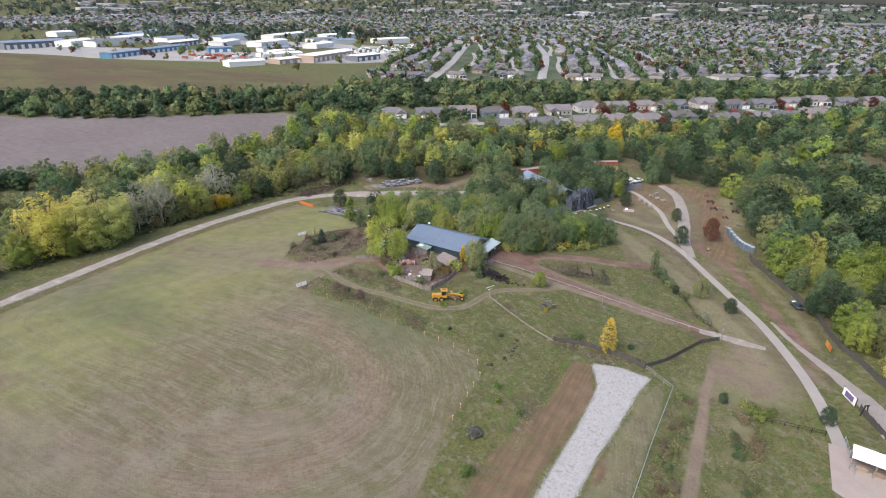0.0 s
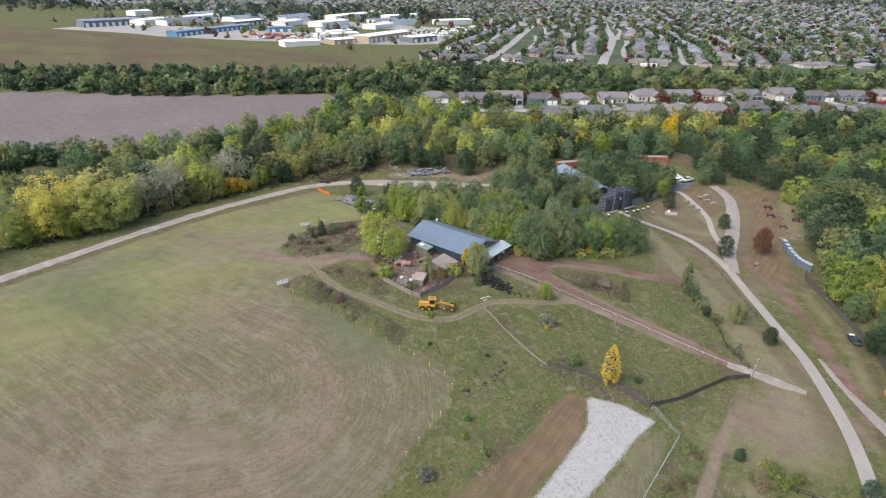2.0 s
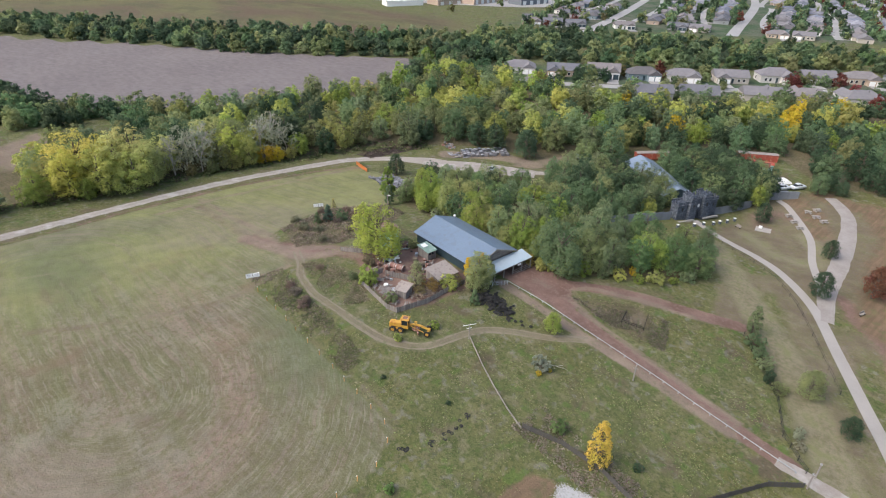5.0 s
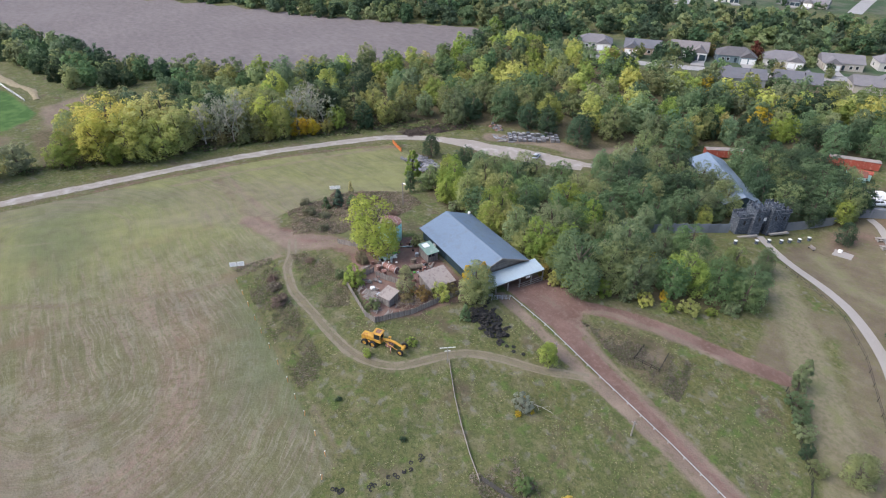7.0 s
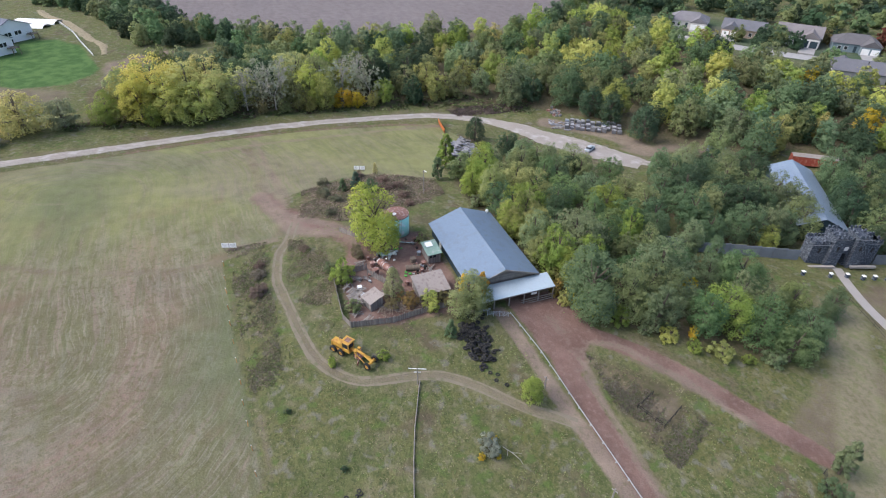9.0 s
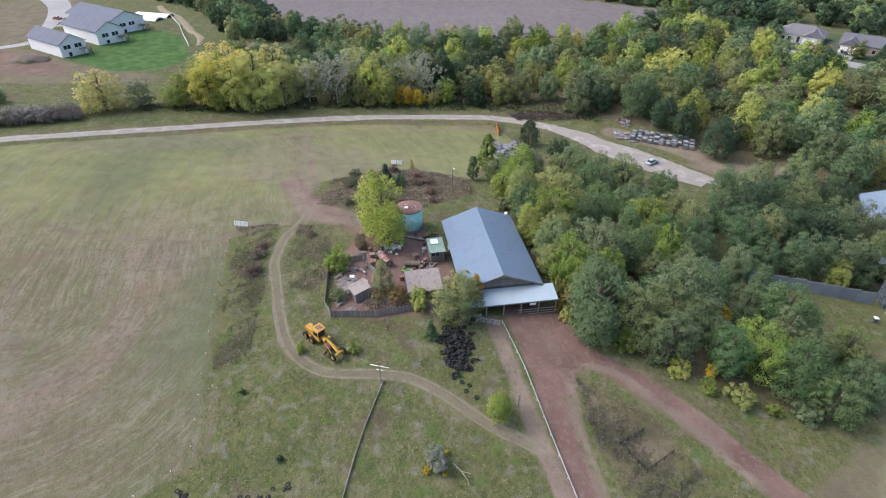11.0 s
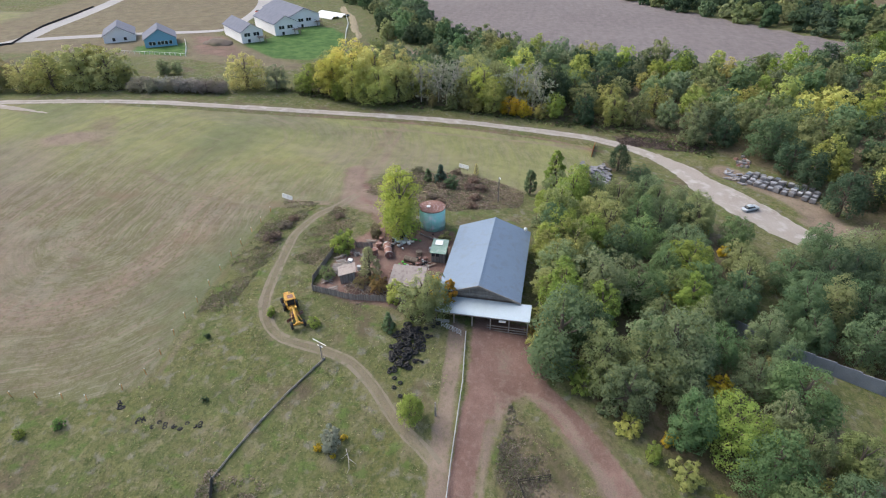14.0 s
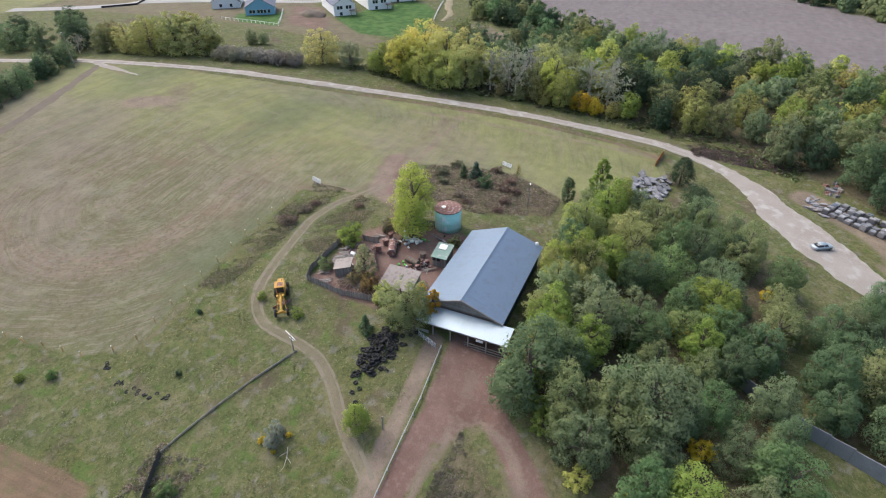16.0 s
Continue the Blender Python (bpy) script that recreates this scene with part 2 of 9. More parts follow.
gx, gy = _lines(-190, 45, 1.2, 4300), _lines(40, 262, 1.2, 4300)
GX, GY = np.meshgrid(gx, gy)
GZ = land(GX, GY)


def lines_mesh(name, X, Y, Z):
    r, c = X.shape
    v = np.stack([X.ravel(), Y.ravel(), Z.ravel()], 1)
    i = np.arange(r * c).reshape(r, c)
    f = np.stack([i[:-1, :-1].ravel(), i[:-1, 1:].ravel(), i[1:, 1:].ravel(), i[1:, :-1].ravel()], 1)
    return quads(name, v, f)


def quads(name, v, f):
    """A mesh of four-sided faces from arrays."""
    me = bpy.data.meshes.new(name)
    me.vertices.add(len(v)), me.loops.add(f.size), me.polygons.add(len(f))
    me.vertices.foreach_set("co", np.asarray(v, np.float32).ravel())
    me.loops.foreach_set("vertex_index", np.asarray(f, np.int32).ravel())
    me.polygons.foreach_set("loop_start", np.arange(0, f.size, f.shape[1], dtype=np.int32))
    me.update(calc_edges=True)
    return me


_near = (GX > -420) & (GX < 120) & (GY > -170) & (GY < 420)


def _mask(fn, *a):
    out = np.zeros_like(GX)
    out[_near] = fn(GX[_near], GY[_near], *a)
    return out


def band(x, y, pts, half, soft):
    return np.clip((half + soft / 2 - away(x, y, spline(pts, 3))) / soft, 0, 1)


_wob = np.array([noise.noise(Vector((x * 0.11, y * 0.11, 3))) for x, y in zip(GX[_near], GY[_near])])
W0 = np.zeros_like(GX)
W0[_near] = _wob
field = _mask(within, FIELD, 1.0)
field = np.maximum(field, _mask(within, [(-8.5, 113), (-5.6, 110), (-6, 60), (-13.5, 60), (-12, 84), (-10.5, 95)], 1.0))
field = np.where((GY < -140) & (GX < 100) & (GX > -320), 1.0, field)
dirt = _mask(band, [(-64, 146.5), (-52, 146.2), (-41, 145.4), (-32, 145.3), (-22, 145.2), (-10, 144.9), (0, 144.2)], 1.75, 0.9)
dirt = np.maximum(dirt, _mask(band, [(-56, 151.5), (-48, 159.2), (-40, 164.8), (-32, 169), (-22.5, 174.3)], 1.9, 1.2))
dirt = np.maximum(dirt, _mask(within, [(-67, 143.5), (-52, 144.2), (-46.5, 145), (-47, 148.6), (-50.5, 151.3), (-53, 155), (-57.5, 156), (-66, 154.5)], 1.2))
dirt = np.maximum(dirt, _mask(within, YARD, 1.5))
dirt = np.maximum(dirt, 0.72 * _mask(band, [(-109, 112), (-103, 113), (-98, 118), (-93, 123)], 3.4, 4))
dirt = np.maximum(dirt, 0.66 * _mask(band, [(-12, 206), (-6, 199), (0, 194), (4.6, 186), (10.7, 174), (17, 160), (24, 142)], 2.6, 4))
dirt = np.maximum(dirt, 0.5 * _mask(band, [(-36, 246), (-44, 240), (-40, 232)], 4.5, 5))
dirt = np.maximum(dirt, 0.66 * _mask(band, [(-120, 108), (-112, 109.5), (-104, 114), (-98, 119)], 3.6, 5))
dirt = np.maximum(dirt, 0.58 * _mask(band, [(-157, 70), (-163, 96), (-166, 125), (-166, 152), (-160, 172)], 1.6, 3))
dirt = np.maximum(dirt, 0.5 * _mask(band, [(-150, 40), (-157, 70), (-162, 96)], 0.8, 2))
pale = 0.75 * _mask(band, TRACK, 1.1, 1.5)
pale = np.maximum(pale, 0.5 * _mask(band, [(-96.6, 98.6), (-79.8, 97.8), (-62.4, 98.2), (-49, 99), (-43.5, 96.4), (-40.4, 87.6), (-39.4, 78.8), (-38, 70)], 0.8, 1.4))
pale = np.maximum(pale, 0.60 * _mask(band, [(-106, 58), (-99.6, 71), (-94, 88), (-95, 98), (-97, 104), (-101, 110)], 1.6, 3))
pale = np.maximum(pale, 0.60 * _mask(band, [(-155, 107.8), (-139, 107.8), (-120, 108.2), (-108, 110)], 2.2, 3))
pale = np.maximum(pale, 0.95 * _mask(band, [(-63, 140.9), (-53, 141.6), (-43, 141.9), (-34, 142.5), (-26, 143.2), (-8, 143.4)], 1.15, 0.8))
pale = np.maximum(pale, 0.8 * _mask(within, [(-38.3, 152.4), (-39.6, 156.3), (-36, 158.9), (-34.1, 154.2)], 1.0))
pale = np.maximum(pale, 0.7 * _mask(band, [(-39.3, 163.4), (-37.7, 159.1)], 0.8, 1.2))
pale = np.maximum(pale, 0.85 * _mask(band, [(-49, 151), (-46, 148.6), (-38, 147.8), (-28.3, 147.3), (-22, 147.2), (-10, 146.6)], 0.7, 1.0))
pale = np.maximum(pale, 0.7 * _mask(band, [(-49, 155.5), (-41, 161.8), (-33, 166.2), (-24, 171.2)], 0.6, 1.0))
pale = np.maximum(pale, 0.6 * _mask(band, [(-2, 190), (-10, 180), (-8, 168), (4, 155), (16, 135), (10, 122)], 7.5, 8))
pale = np.maximum(pale, 0.6 * _mask(within, [(-52, 214), (-16, 196), (0, 206), (2, 222), (-10, 262), (-30, 272), (-48, 252)], 5))
pale = np.maximum(pale, 0.65 * _mask(band, [(-25, 178), (-30, 192), (-22, 200), (-12, 186), (-6, 172)], 5.5, 4))
dirt = np.maximum(dirt, 0.46 * _mask(band, [(2.5, 132), (6, 128), (12, 122)], 3.5, 6))
pale = np.maximum(pale, 0.6 * _mask(band, [(-135, 28), (-118, 38)], 4.5, 5))
pale = np.maximum(pale, 0.45 * _mask(band, ROAD, 5.5, 4))
pale = np.maximum(pale, 0.75 * _mask(within, [(-400, -165), (-215, -150), (-212, -30), (-206, 30), (-204, 56), (-216, 60), (-224, 40), (-240, 20), (-262, -5), (-400, -20)], 4))
dirt = np.maximum(dirt, 0.6 * _mask(within, [(-253, -16), (-241, -8), (-217, 6.7), (-216, 27.8), (-232, 24), (-243, 12), (-256, 2)], 4))
lush = np.clip((-92 - GX) / 30, 0, 1) * field
lush = np.maximum(lush, field * np.clip((GY - 112) / 20, 0, 1))
pale = np.maximum(pale, 0.8 * _mask(band, [(-141, -11), (-138, -5), (-134.5, 4.5)], 1.0, 1.2))
wood = np.maximum.reduce([_mask(within, p, 2.5) for p in (WOODS_W, WOODS_N, COPSE, COPSE_B, COPSE_C)])
wood = np.maximum(wood, 0.9 * _mask(within, BRUSH, 1.5))
wood = np.maximum(wood, 0.5 * _mask(within, [(-50, 216), (-14, 198), (4, 190), (24, 150), (34, 150), (14, 205), (6, 236), (-10, 266), (-40, 274), (-52, 252)], 4))
wood = np.maximum(wood, 0.55 * _mask(band, [(-90, 103), (-78, 101.5), (-66, 102.5)], 2.0, 2.5))
wood = np.maximum(wood, 0.74 * _mask(within, [(-50, 151.5), (-46, 149.6), (-38, 149), (-31, 150), (-33, 158), (-38, 161), (-45, 157)], 2.0))
wood = np.maximum(wood, 0.6 * _mask(band, [(-60, 157), (-50, 161.5), (-42, 167.5), (-32, 174)], 2.0, 4))
plough = np.where((GX > -680) & (GX < -200) & (GY > -40) & (GY < 320), within(GX, GY, PLOUGHED, 2.0), 0)
meadow = np.where((GX > -1550) & (GX < -300) & (GY > -230) & (GY < 450), within(GX, GY, MEADOW, 12.0), 0)
lawn = _mask(within, [(-240, 18), (-220.5, 41.7), (-222, 56), (-236, 65), (-277, 54), (-292, 34), (-268, 28), (-250, 22)], 2.0)
_lim = (GX + 205) * 0.80 + 535
town = np.clip((GY - _lim) / 8, 0, 1) * np.clip((GX + 365 + (GY - 500) * 0.42) / 8, 0, 1)
town = np.maximum(town, np.clip(1.4 - away(GX, GY, [(-225, 318), (-160, 355), (-130, 385), (-60, 450), (20, 520), (80, 575)]) / 25, 0, 1))
lawn = np.maximum(lawn, _mask(within, [(-228, -27), (-215.7, -18), (-215.2, 5), (-240, -9)], 1.0))
browned = 2.0 * _mask(band, [(-104, 84), (-93, 84), (-80, 85), (-66, 82.5), (-60, 78), (-56.5, 71), (-55, 61), (-57, 50), (-64, 36)], 3.0, 9)
browned = np.maximum(browned, 0.45 * np.exp(-(((GX + 64) / 36) ** 2 + ((GY - 48) / 36) ** 2)) + 0.5 * np.exp(-(((GX + 95) / 30) ** 2 + ((GY - 30) / 40) ** 2)))
_t = np.zeros_like(GX)
_t[_near] = away(GX[_near], GY[_near], spline(TRACK, 2))
ruts = 0.2 * np.clip(1.6 - _t, 0, 1)
ruts = np.where(_near, np.clip(ruts, 0, 1), 0)
# how the mower went: ovals round the middle of the field
swath = away(GX, GY, [(-135, 64), (-78, 66)])
along = np.where(GX > -78, np.arctan2(GY - 66, GX + 78) * 30, np.where(GY > 66, 47.0, -47.0) - (GX + 78) * np.where(GY > 66, 1, -1))
ground_me = lines_mesh("ground", GX, GY, GZ)
straw = 0.8 * _mask(band, [(-46, 208), (-34, 196), (-23, 184), (-13, 174), (-3, 160), (7, 146), (12, 134)], 4.5, 5)
straw = np.maximum(straw, 0.62 * _mask(band, [(-42, 224), (-30, 216), (-20, 220), (-30, 234)], 4.0, 6))
straw = np.maximum(straw, 0.6 * _mask(band, [(-6, 264), (-4, 246), (0, 232)], 5, 6))
straw = np.maximum(straw, 0.55 * _mask(band, [(8, 192), (14, 180), (20, 166), (24, 152)], 2.5, 4))
straw = np.maximum(straw, 0.9 * _mask(band, [(-124, 35), (-114.5, 23)], 4.0, 4))
straw = np.maximum(straw, 0.62 * _mask(within, [(-2, 112), (18, 112), (22, 124), (16, 140), (6, 142), (0, 128)], 4))
straw = np.maximum(straw, 0.55 * _mask(band, [(10, 108), (10, 92), (11, 70)], 4, 4))
straw = np.maximum(straw, 0.5 * _mask(band, [(-9, 110), (-9.5, 92), (-10.5, 70)], 2.4, 3))
straw = np.maximum(straw, 0.5 * _mask(band, [(-120, 108), (-110, 110.5), (-102, 113), (-97, 119)], 4.0, 5))
straw = np.maximum(straw, 0.5 * _mask(band, [(-104, 114), (-116, 122), (-128, 128)], 1.6, 3))
verge = 0.9 * _mask(band, [(-63, 141.3), (-58, 141.6), (-52, 141.7), (-41, 142.1), (-35, 142.5), (-26, 143.0), (-10, 143.2)], 1.35, 1.6)
verge = np.maximum(verge, 0.75 * _mask(band, [(-10, 146.4), (-24, 147.0), (-36, 147.5), (-41.6, 147.8), (-47.6, 148.9), (-51.4, 151.4), (-51.2, 154.6), (-48.6, 158.2), (-43.4, 161), (-40, 163.2), (-30, 168)], 0.95, 1.8))
verge = np.maximum(verge, 0.6 * _mask(band, [(-60.9, 154.6), (-55, 157.4), (-50.3, 160.6), (-43.4, 164.8), (-34, 169.6)], 0.7, 1.8))
verge = np.maximum(verge, 0.55 * _mask(band, [(-60, 148.5), (-55, 149.5), (-50, 149)], 1.6, 3.5))
verge = np.maximum(verge, 0.95 * _mask(band, LANE, 1.2, 1.6))
verge = np.maximum(verge, 0.56 * _mask(within, [(-1, 140), (13, 146), (19, 122), (12, 121), (4, 117), (-1, 128)], 3))
verge = np.maximum(verge, 0.6 * _mask(band, [(-5, 186), (1, 174), (7.1, 161), (15.8, 146.8), (20.9, 139.9), (26, 132)], 1.8, 3))
gravelly = _mask(within, [(-22.3, 111.6), (-16.4, 114.1), (-9.3, 114), (-10.6, 108), (-11.9, 93), (-13.1, 84), (-13.6, 73), (-15, 45), (-22, 45), (-19.6, 67.7), (-19.4, 74), (-18.7, 86.5), (-18.6, 98.4), (-18.9, 104.4)], 0.9)
loam = _mask(within, [(-25.9, 109.4), (-22.2, 111.1), (-18.8, 101.3), (-18.9, 87.2), (-20.1, 72.2), (-20, 45), (-31, 45), (-29.8, 78.9), (-27.7, 85.5), (-26.2, 93)], 1.2) * np.clip(0.55 + (GY - 84) / 25, 0.62, 1.0)
loam = np.maximum(loam, 0.6 * _mask(within, [(-11.9, 89), (-10, 76), (-13, 75), (-13, 84)], 0.8))
loam = np.maximum(loam, 0.74 * _mask(band, [(-1, 200), (-4, 210), (-7, 225), (-11, 248), (-22, 266)], 6.0, 7))
loam = np.maximum(loam, 0.74 * _mask(band, [(-36, 266), (-24, 264), (-8, 268), (4, 262)], 5, 6))
loam = np.maximum(loam, 0.65 * _mask(band, [(-27, 238), (-34, 250), (-42, 258)], 4.5, 5))
straw = np.maximum(straw, 0.6 * _mask(within, [(-6, 226), (-14, 256), (2, 256), (6, 226)], 4))
verge = np.maximum(verge, 0.7 * _mask(within, [(-262, 84), (-250, 100), (-232, 98), (-214, 78), (-216, 66), (-246, 64)], 3))
verge = np.maximum(verge, 0.85 * _mask(band, [(-122, 107.2), (-108, 109.5), (-100, 112.5), (-97, 119), (-94, 124)], 2.0, 3.4))
verge = np.maximum(verge, 0.7 * _mask(band, [(-97.5, 99), (-98, 108)], 1.2, 2))
verge = np.maximum(verge, 0.62 * _mask(band, [(-104, 110), (-118, 112.5), (-136, 111.5), (-160, 110)], 1.5, 3))
for _p in ([(-126.4, 80.3), (-133.2, 82.5), (-146.3, 76.8), (-149, 72.3)], [(-113, 60), (-121, 66), (-131, 67)], [(-138, 92), (-146, 84), (-152, 88)], [(-140, 50), (-132, 58), (-130, 66)]):
    straw = np.maximum(straw, 0.6 * _mask(band, _p, 0.9, 1.8))
verge = np.maximum(verge, 0.7 * _mask(band, [(-116, 108.5), (-108, 111.5), (-102, 117.5), (-97, 121.5), (-91, 122.5)], 1.6, 2.2))
verge = np.maximum(verge, 0.55 * _mask(band, [(-112.6, 110.3), (-126, 111), (-139.7, 110.4), (-153.6, 106)], 0.9, 2.2))
verge = np.maximum(verge, 0.62 * _mask(band, [(-155, 96), (-158, 112), (-159.5, 130), (-161.5, 150), (-161.5, 166)], 1.8, 3.5))
verge = np.maximum(verge, 0.8 * _mask(band, [(-152, 205), (-140, 216), (-131, 221), (-122, 222)], 4.5, 4.0))
verge = np.maximum(verge, 0.6 * _mask(band, [(-124, 218), (-121, 232), (-117, 242)], 4.0, 4.0))
verge = np.maximum(verge, 0.78 * np.clip(1.5 - np.hypot((GX + 119.3 + 0.36 * (GY - 28.4)) / 6.0, (GY - 28.4) / 8.0), 0, 1))
for _n, _a in (("gravelly", gravelly), ("loam", loam), ("verge", verge), ("lush", lush), ("straw", straw), ("field", field), ("dirt", dirt), ("pale", pale), ("wood", wood), ("plough", plough), ("meadow", meadow), ("lawn", lawn), ("town", town), ("swath", swath), ("along", along), ("browned", browned), ("ruts", ruts)):
    ground_me.attributes.new(_n, "FLOAT", "POINT").data.foreach_set("value", np.asarray(_a, np.float32).ravel())
ground_me.polygons.foreach_set("use_smooth", np.ones(len(ground_me.polygons), bool))


def ground_material():
    m = bpy.data.materials.new("ground")
    m.use_nodes = True
    n, l = m.node_tree.nodes, m.node_tree.links
    b = n["Principled BSDF"]
    b.inputs["Roughness"].default_value, b.inputs["Specular IOR Level"].default_value = 0.95, 0.1
    co = n.new("ShaderNodeTexCoord")

    def nz(scale, detail=5, stretch=None):
        t = n.new("ShaderNodeTexNoise")
        t.inputs["Scale"].default_value, t.inputs["Detail"].default_value = scale, detail
        if stretch:
            mp = n.new("ShaderNodeMapping")
            mp.inputs["Scale"].default_value = stretch
            l.new(co.outputs["Object"], mp.inputs["Vector"]), l.new(mp.outputs[0], t.inputs["Vector"])
        else:
            l.new(co.outputs["Object"], t.inputs["Vector"])
        return t.outputs[0]

    def rng(v, a, c, d=0.0, e=1.0):
        r = n.new("ShaderNodeMapRange")
        for k, q in zip(("From Min", "From Max", "To Min", "To Max"), (a, c, d, e)):
            r.inputs[k].default_value = q
        l.new(v, r.inputs["Value"])
        return r.outputs[0]

    def mix(fac, a, c):
        x = n.new("ShaderNodeMix")
        x.data_type = "RGBA"
        l.new(fac, x.inputs["Factor"])
        for s, q in (("A", a), ("B", c)):
            if isinstance(q, tuple):
                x.inputs[s].default_value = (*q, 1)
            else:
                l.new(q, x.inputs[s])
        return x.outputs["Result"]

    def att(name):
        a = n.new("ShaderNodeAttribute")
        a.attribute_name = name
        return a.outputs["Fac"]

    def op(kind, a, c):
        x = n.new("ShaderNodeMath")
        x.operation = kind
        for i, q in enumerate((a, c)):
            if isinstance(q, (int, float)):
                x.inputs[i].default_value = q
            else:
                l.new(q, x.inputs[i])
        return x.outputs[0]

    big, mid, fine, tuft = nz(0.022, 4), nz(0.16, 5), nz(1.3, 5), nz(3.5, 3)
    # a ragged edge for every patch
    edge = op("MULTIPLY", op("SUBTRACT", op("ADD", mid, fine), 1.0), 0.55)

    def ragged(name):
        return rng(op("ADD", att(name), edge), 0.35, 0.65)

    # rough grass: green sward, darker weeds, straw tufts and thin brown patches
    rough = mix(rng(mid, 0.36, 0.64), (0.086, 0.100, 0.038), (0.122, 0.120, 0.053))
    rough = mix(rng(nz(0.05, 4), 0.46, 0.62), rough, (0.108, 0.108, 0.040))
    rough = mix(op("MULTIPLY", rng(fine, 0.46, 0.62), 0.8), rough, (0.064, 0.078, 0.028))
    rough = mix(op("MULTIPLY", rng(nz(0.33, 6), 0.54, 0.66), 0.75), rough, (0.150, 0.132, 0.080))
    rough = mix(op("MULTIPLY", rng(tuft, 0.56, 0.66), 0.8), rough, (0.142, 0.140, 0.068))
    rough = mix(op("MULTIPLY", rng(nz(0.13, 6), 0.57, 0.68), 0.85), rough, (0.098, 0.076, 0.054))
    rough = mix(op("MULTIPLY", rng(nz(0.9, 6), 0.55, 0.66), 0.65), rough, (0.165, 0.150, 0.094))
    rough = mix(op("MULTIPLY", rng(nz(0.55, 7), 0.58, 0.67), 0.7), rough, (0.168, 0.156, 0.128))
    rough = mix(op("MULTIPLY", rng(nz(0.42, 6, (1.1, 0.9, 1)), 0.57, 0.66), 0.7), rough, (0.078, 0.118, 0.030))
    rough = mix(op("MULTIPLY", rng(nz(2.2, 5), 0.55, 0.66), 0.6), rough, (0.050, 0.062, 0.026))
    # the mown field: long streaks that follow the mower's ovals
    cv = n.new("ShaderNodeCombineXYZ")
    l.new(op("ADD", att("swath"), op("ADD", op("MULTIPLY", mid, 2.0), op("MULTIPLY", big, 9.0))), cv.inputs[0])
    l.new(op("MULTIPLY", att("along"), 0.055), cv.inputs[1])

    def streak(scale, detail, shift):
        t = n.new("ShaderNodeTexNoise")
        t.inputs["Scale"].default_value, t.inputs["Detail"].default_value, t.inputs["Roughness"].default_value = scale, detail, 0.62
        v = n.new("ShaderNodeVectorMath")
        v.inputs[1].default_value = (shift, shift, shift)
        l.new(cv.outputs[0], v.inputs[0]), l.new(v.outputs[0], t.inputs["Vector"])
        return t.outputs[0]

    s1, s2, s3 = streak(0.16, 6, 0), streak(0.5, 5, 30), streak(1.3, 4, 60)
    mown = mix(rng(big, 0.42, 0.58), (0.114, 0.117, 0.066), (0.137, 0.130, 0.084))
    mown = mix(rng(nz(0.03, 5), 0.50, 0.64), mown, (0.110, 0.121, 0.052))
    mown = mix(op("MULTIPLY", rng(nz(0.055, 6, (1.0, 0.8, 1)), 0.50, 0.64), 0.75), mown, (0.100, 0.110, 0.052))
    mown = mix(op("MULTIPLY", rng(nz(0.042, 7, (0.8, 1.1, 1)), 0.52, 0.66), 0.6), mown, (0.142, 0.114, 0.080))
    patch = rng(nz(0.026, 5), 0.44, 0.60)
    mown = mix(op("MULTIPLY", op("MULTIPLY", rng(s1, 0.42, 0.58), patch), 0.6), mown, (0.170, 0.140, 0.104))
    mown = mix(op("MULTIPLY", att("browned"), rng(op("ADD", s1, s2), 0.75, 1.1, 0.35, 1.0)), mown, (0.190, 0.138, 0.108))
    mown = mix(op("MULTIPLY", rng(s2, 0.44, 0.62), 0.5), mown, (0.096, 0.100, 0.046))
    mown = mix(op("MULTIPLY", rng(s3, 0.49, 0.62), 0.55), mown, (0.190, 0.168, 0.118))
    mown = mix(op("MULTIPLY", rng(streak(2.6, 3, 90), 0.54, 0.62), 0.55), mown, (0.220, 0.196, 0.152))
    mown = mix(op("MULTIPLY", rng(streak(0.85, 5, 140), 0.53, 0.62), 0.6), mown, (0.185, 0.140, 0.112))
    # crossing passes, patches of pale chaff and thin green
    mown = mix(op("MULTIPLY", rng(nz(0.35, 6, (1.0, 0.10, 1)), 0.56, 0.68), 0.45), mown, (0.185, 0.170, 0.118))
    mown = mix(op("MULTIPLY", rng(nz(0.30, 6, (0.12, 1.0, 1)), 0.57, 0.68), 0.4), mown, (0.090, 0.104, 0.042))
    mown = mix(op("MULTIPLY", rng(nz(0.11, 7), 0.57, 0.69), 0.5), mown, (0.200, 0.184, 0.140))
    mown = mix(op("MULTIPLY", op("MULTIPLY", rng(nz(0.55, 6, (0.07, 1.0, 1)), 0.54, 0.68), rng(nz(0.03, 4, (0.7, 1.3, 1)), 0.46, 0.60)), 0.5), mown, (0.205, 0.186, 0.148))
    mown = mix(op("MULTIPLY", op("MULTIPLY", rng(nz(0.8, 6, (0.09, 1.0, 1)), 0.53, 0.66), rng(nz(0.024, 4), 0.42, 0.58)), 0.6), mown, (0.082, 0.094, 0.040))
    mown = mix(op("MULTIPLY", rng(fine, 0.50, 0.66), 0.55), mown, (0.095, 0.096, 0.041))
    mown = mix(op("MULTIPLY", rng(tuft, 0.54, 0.68), 0.5), mown, (0.181, 0.165, 0.100))
    mown = mix(op("MULTIPLY", rng(nz(0.07, 6), 0.60, 0.69), 0.6), mown, (0.150, 0.105, 0.072))
    mown = mix(op("MULTIPLY", op("MULTIPLY", att("lush"), rng(op("ADD", nz(0.05, 6), s2), 0.75, 1.15, 0.25, 1.0)), 0.85), mown, (0.196, 0.202, 0.086))
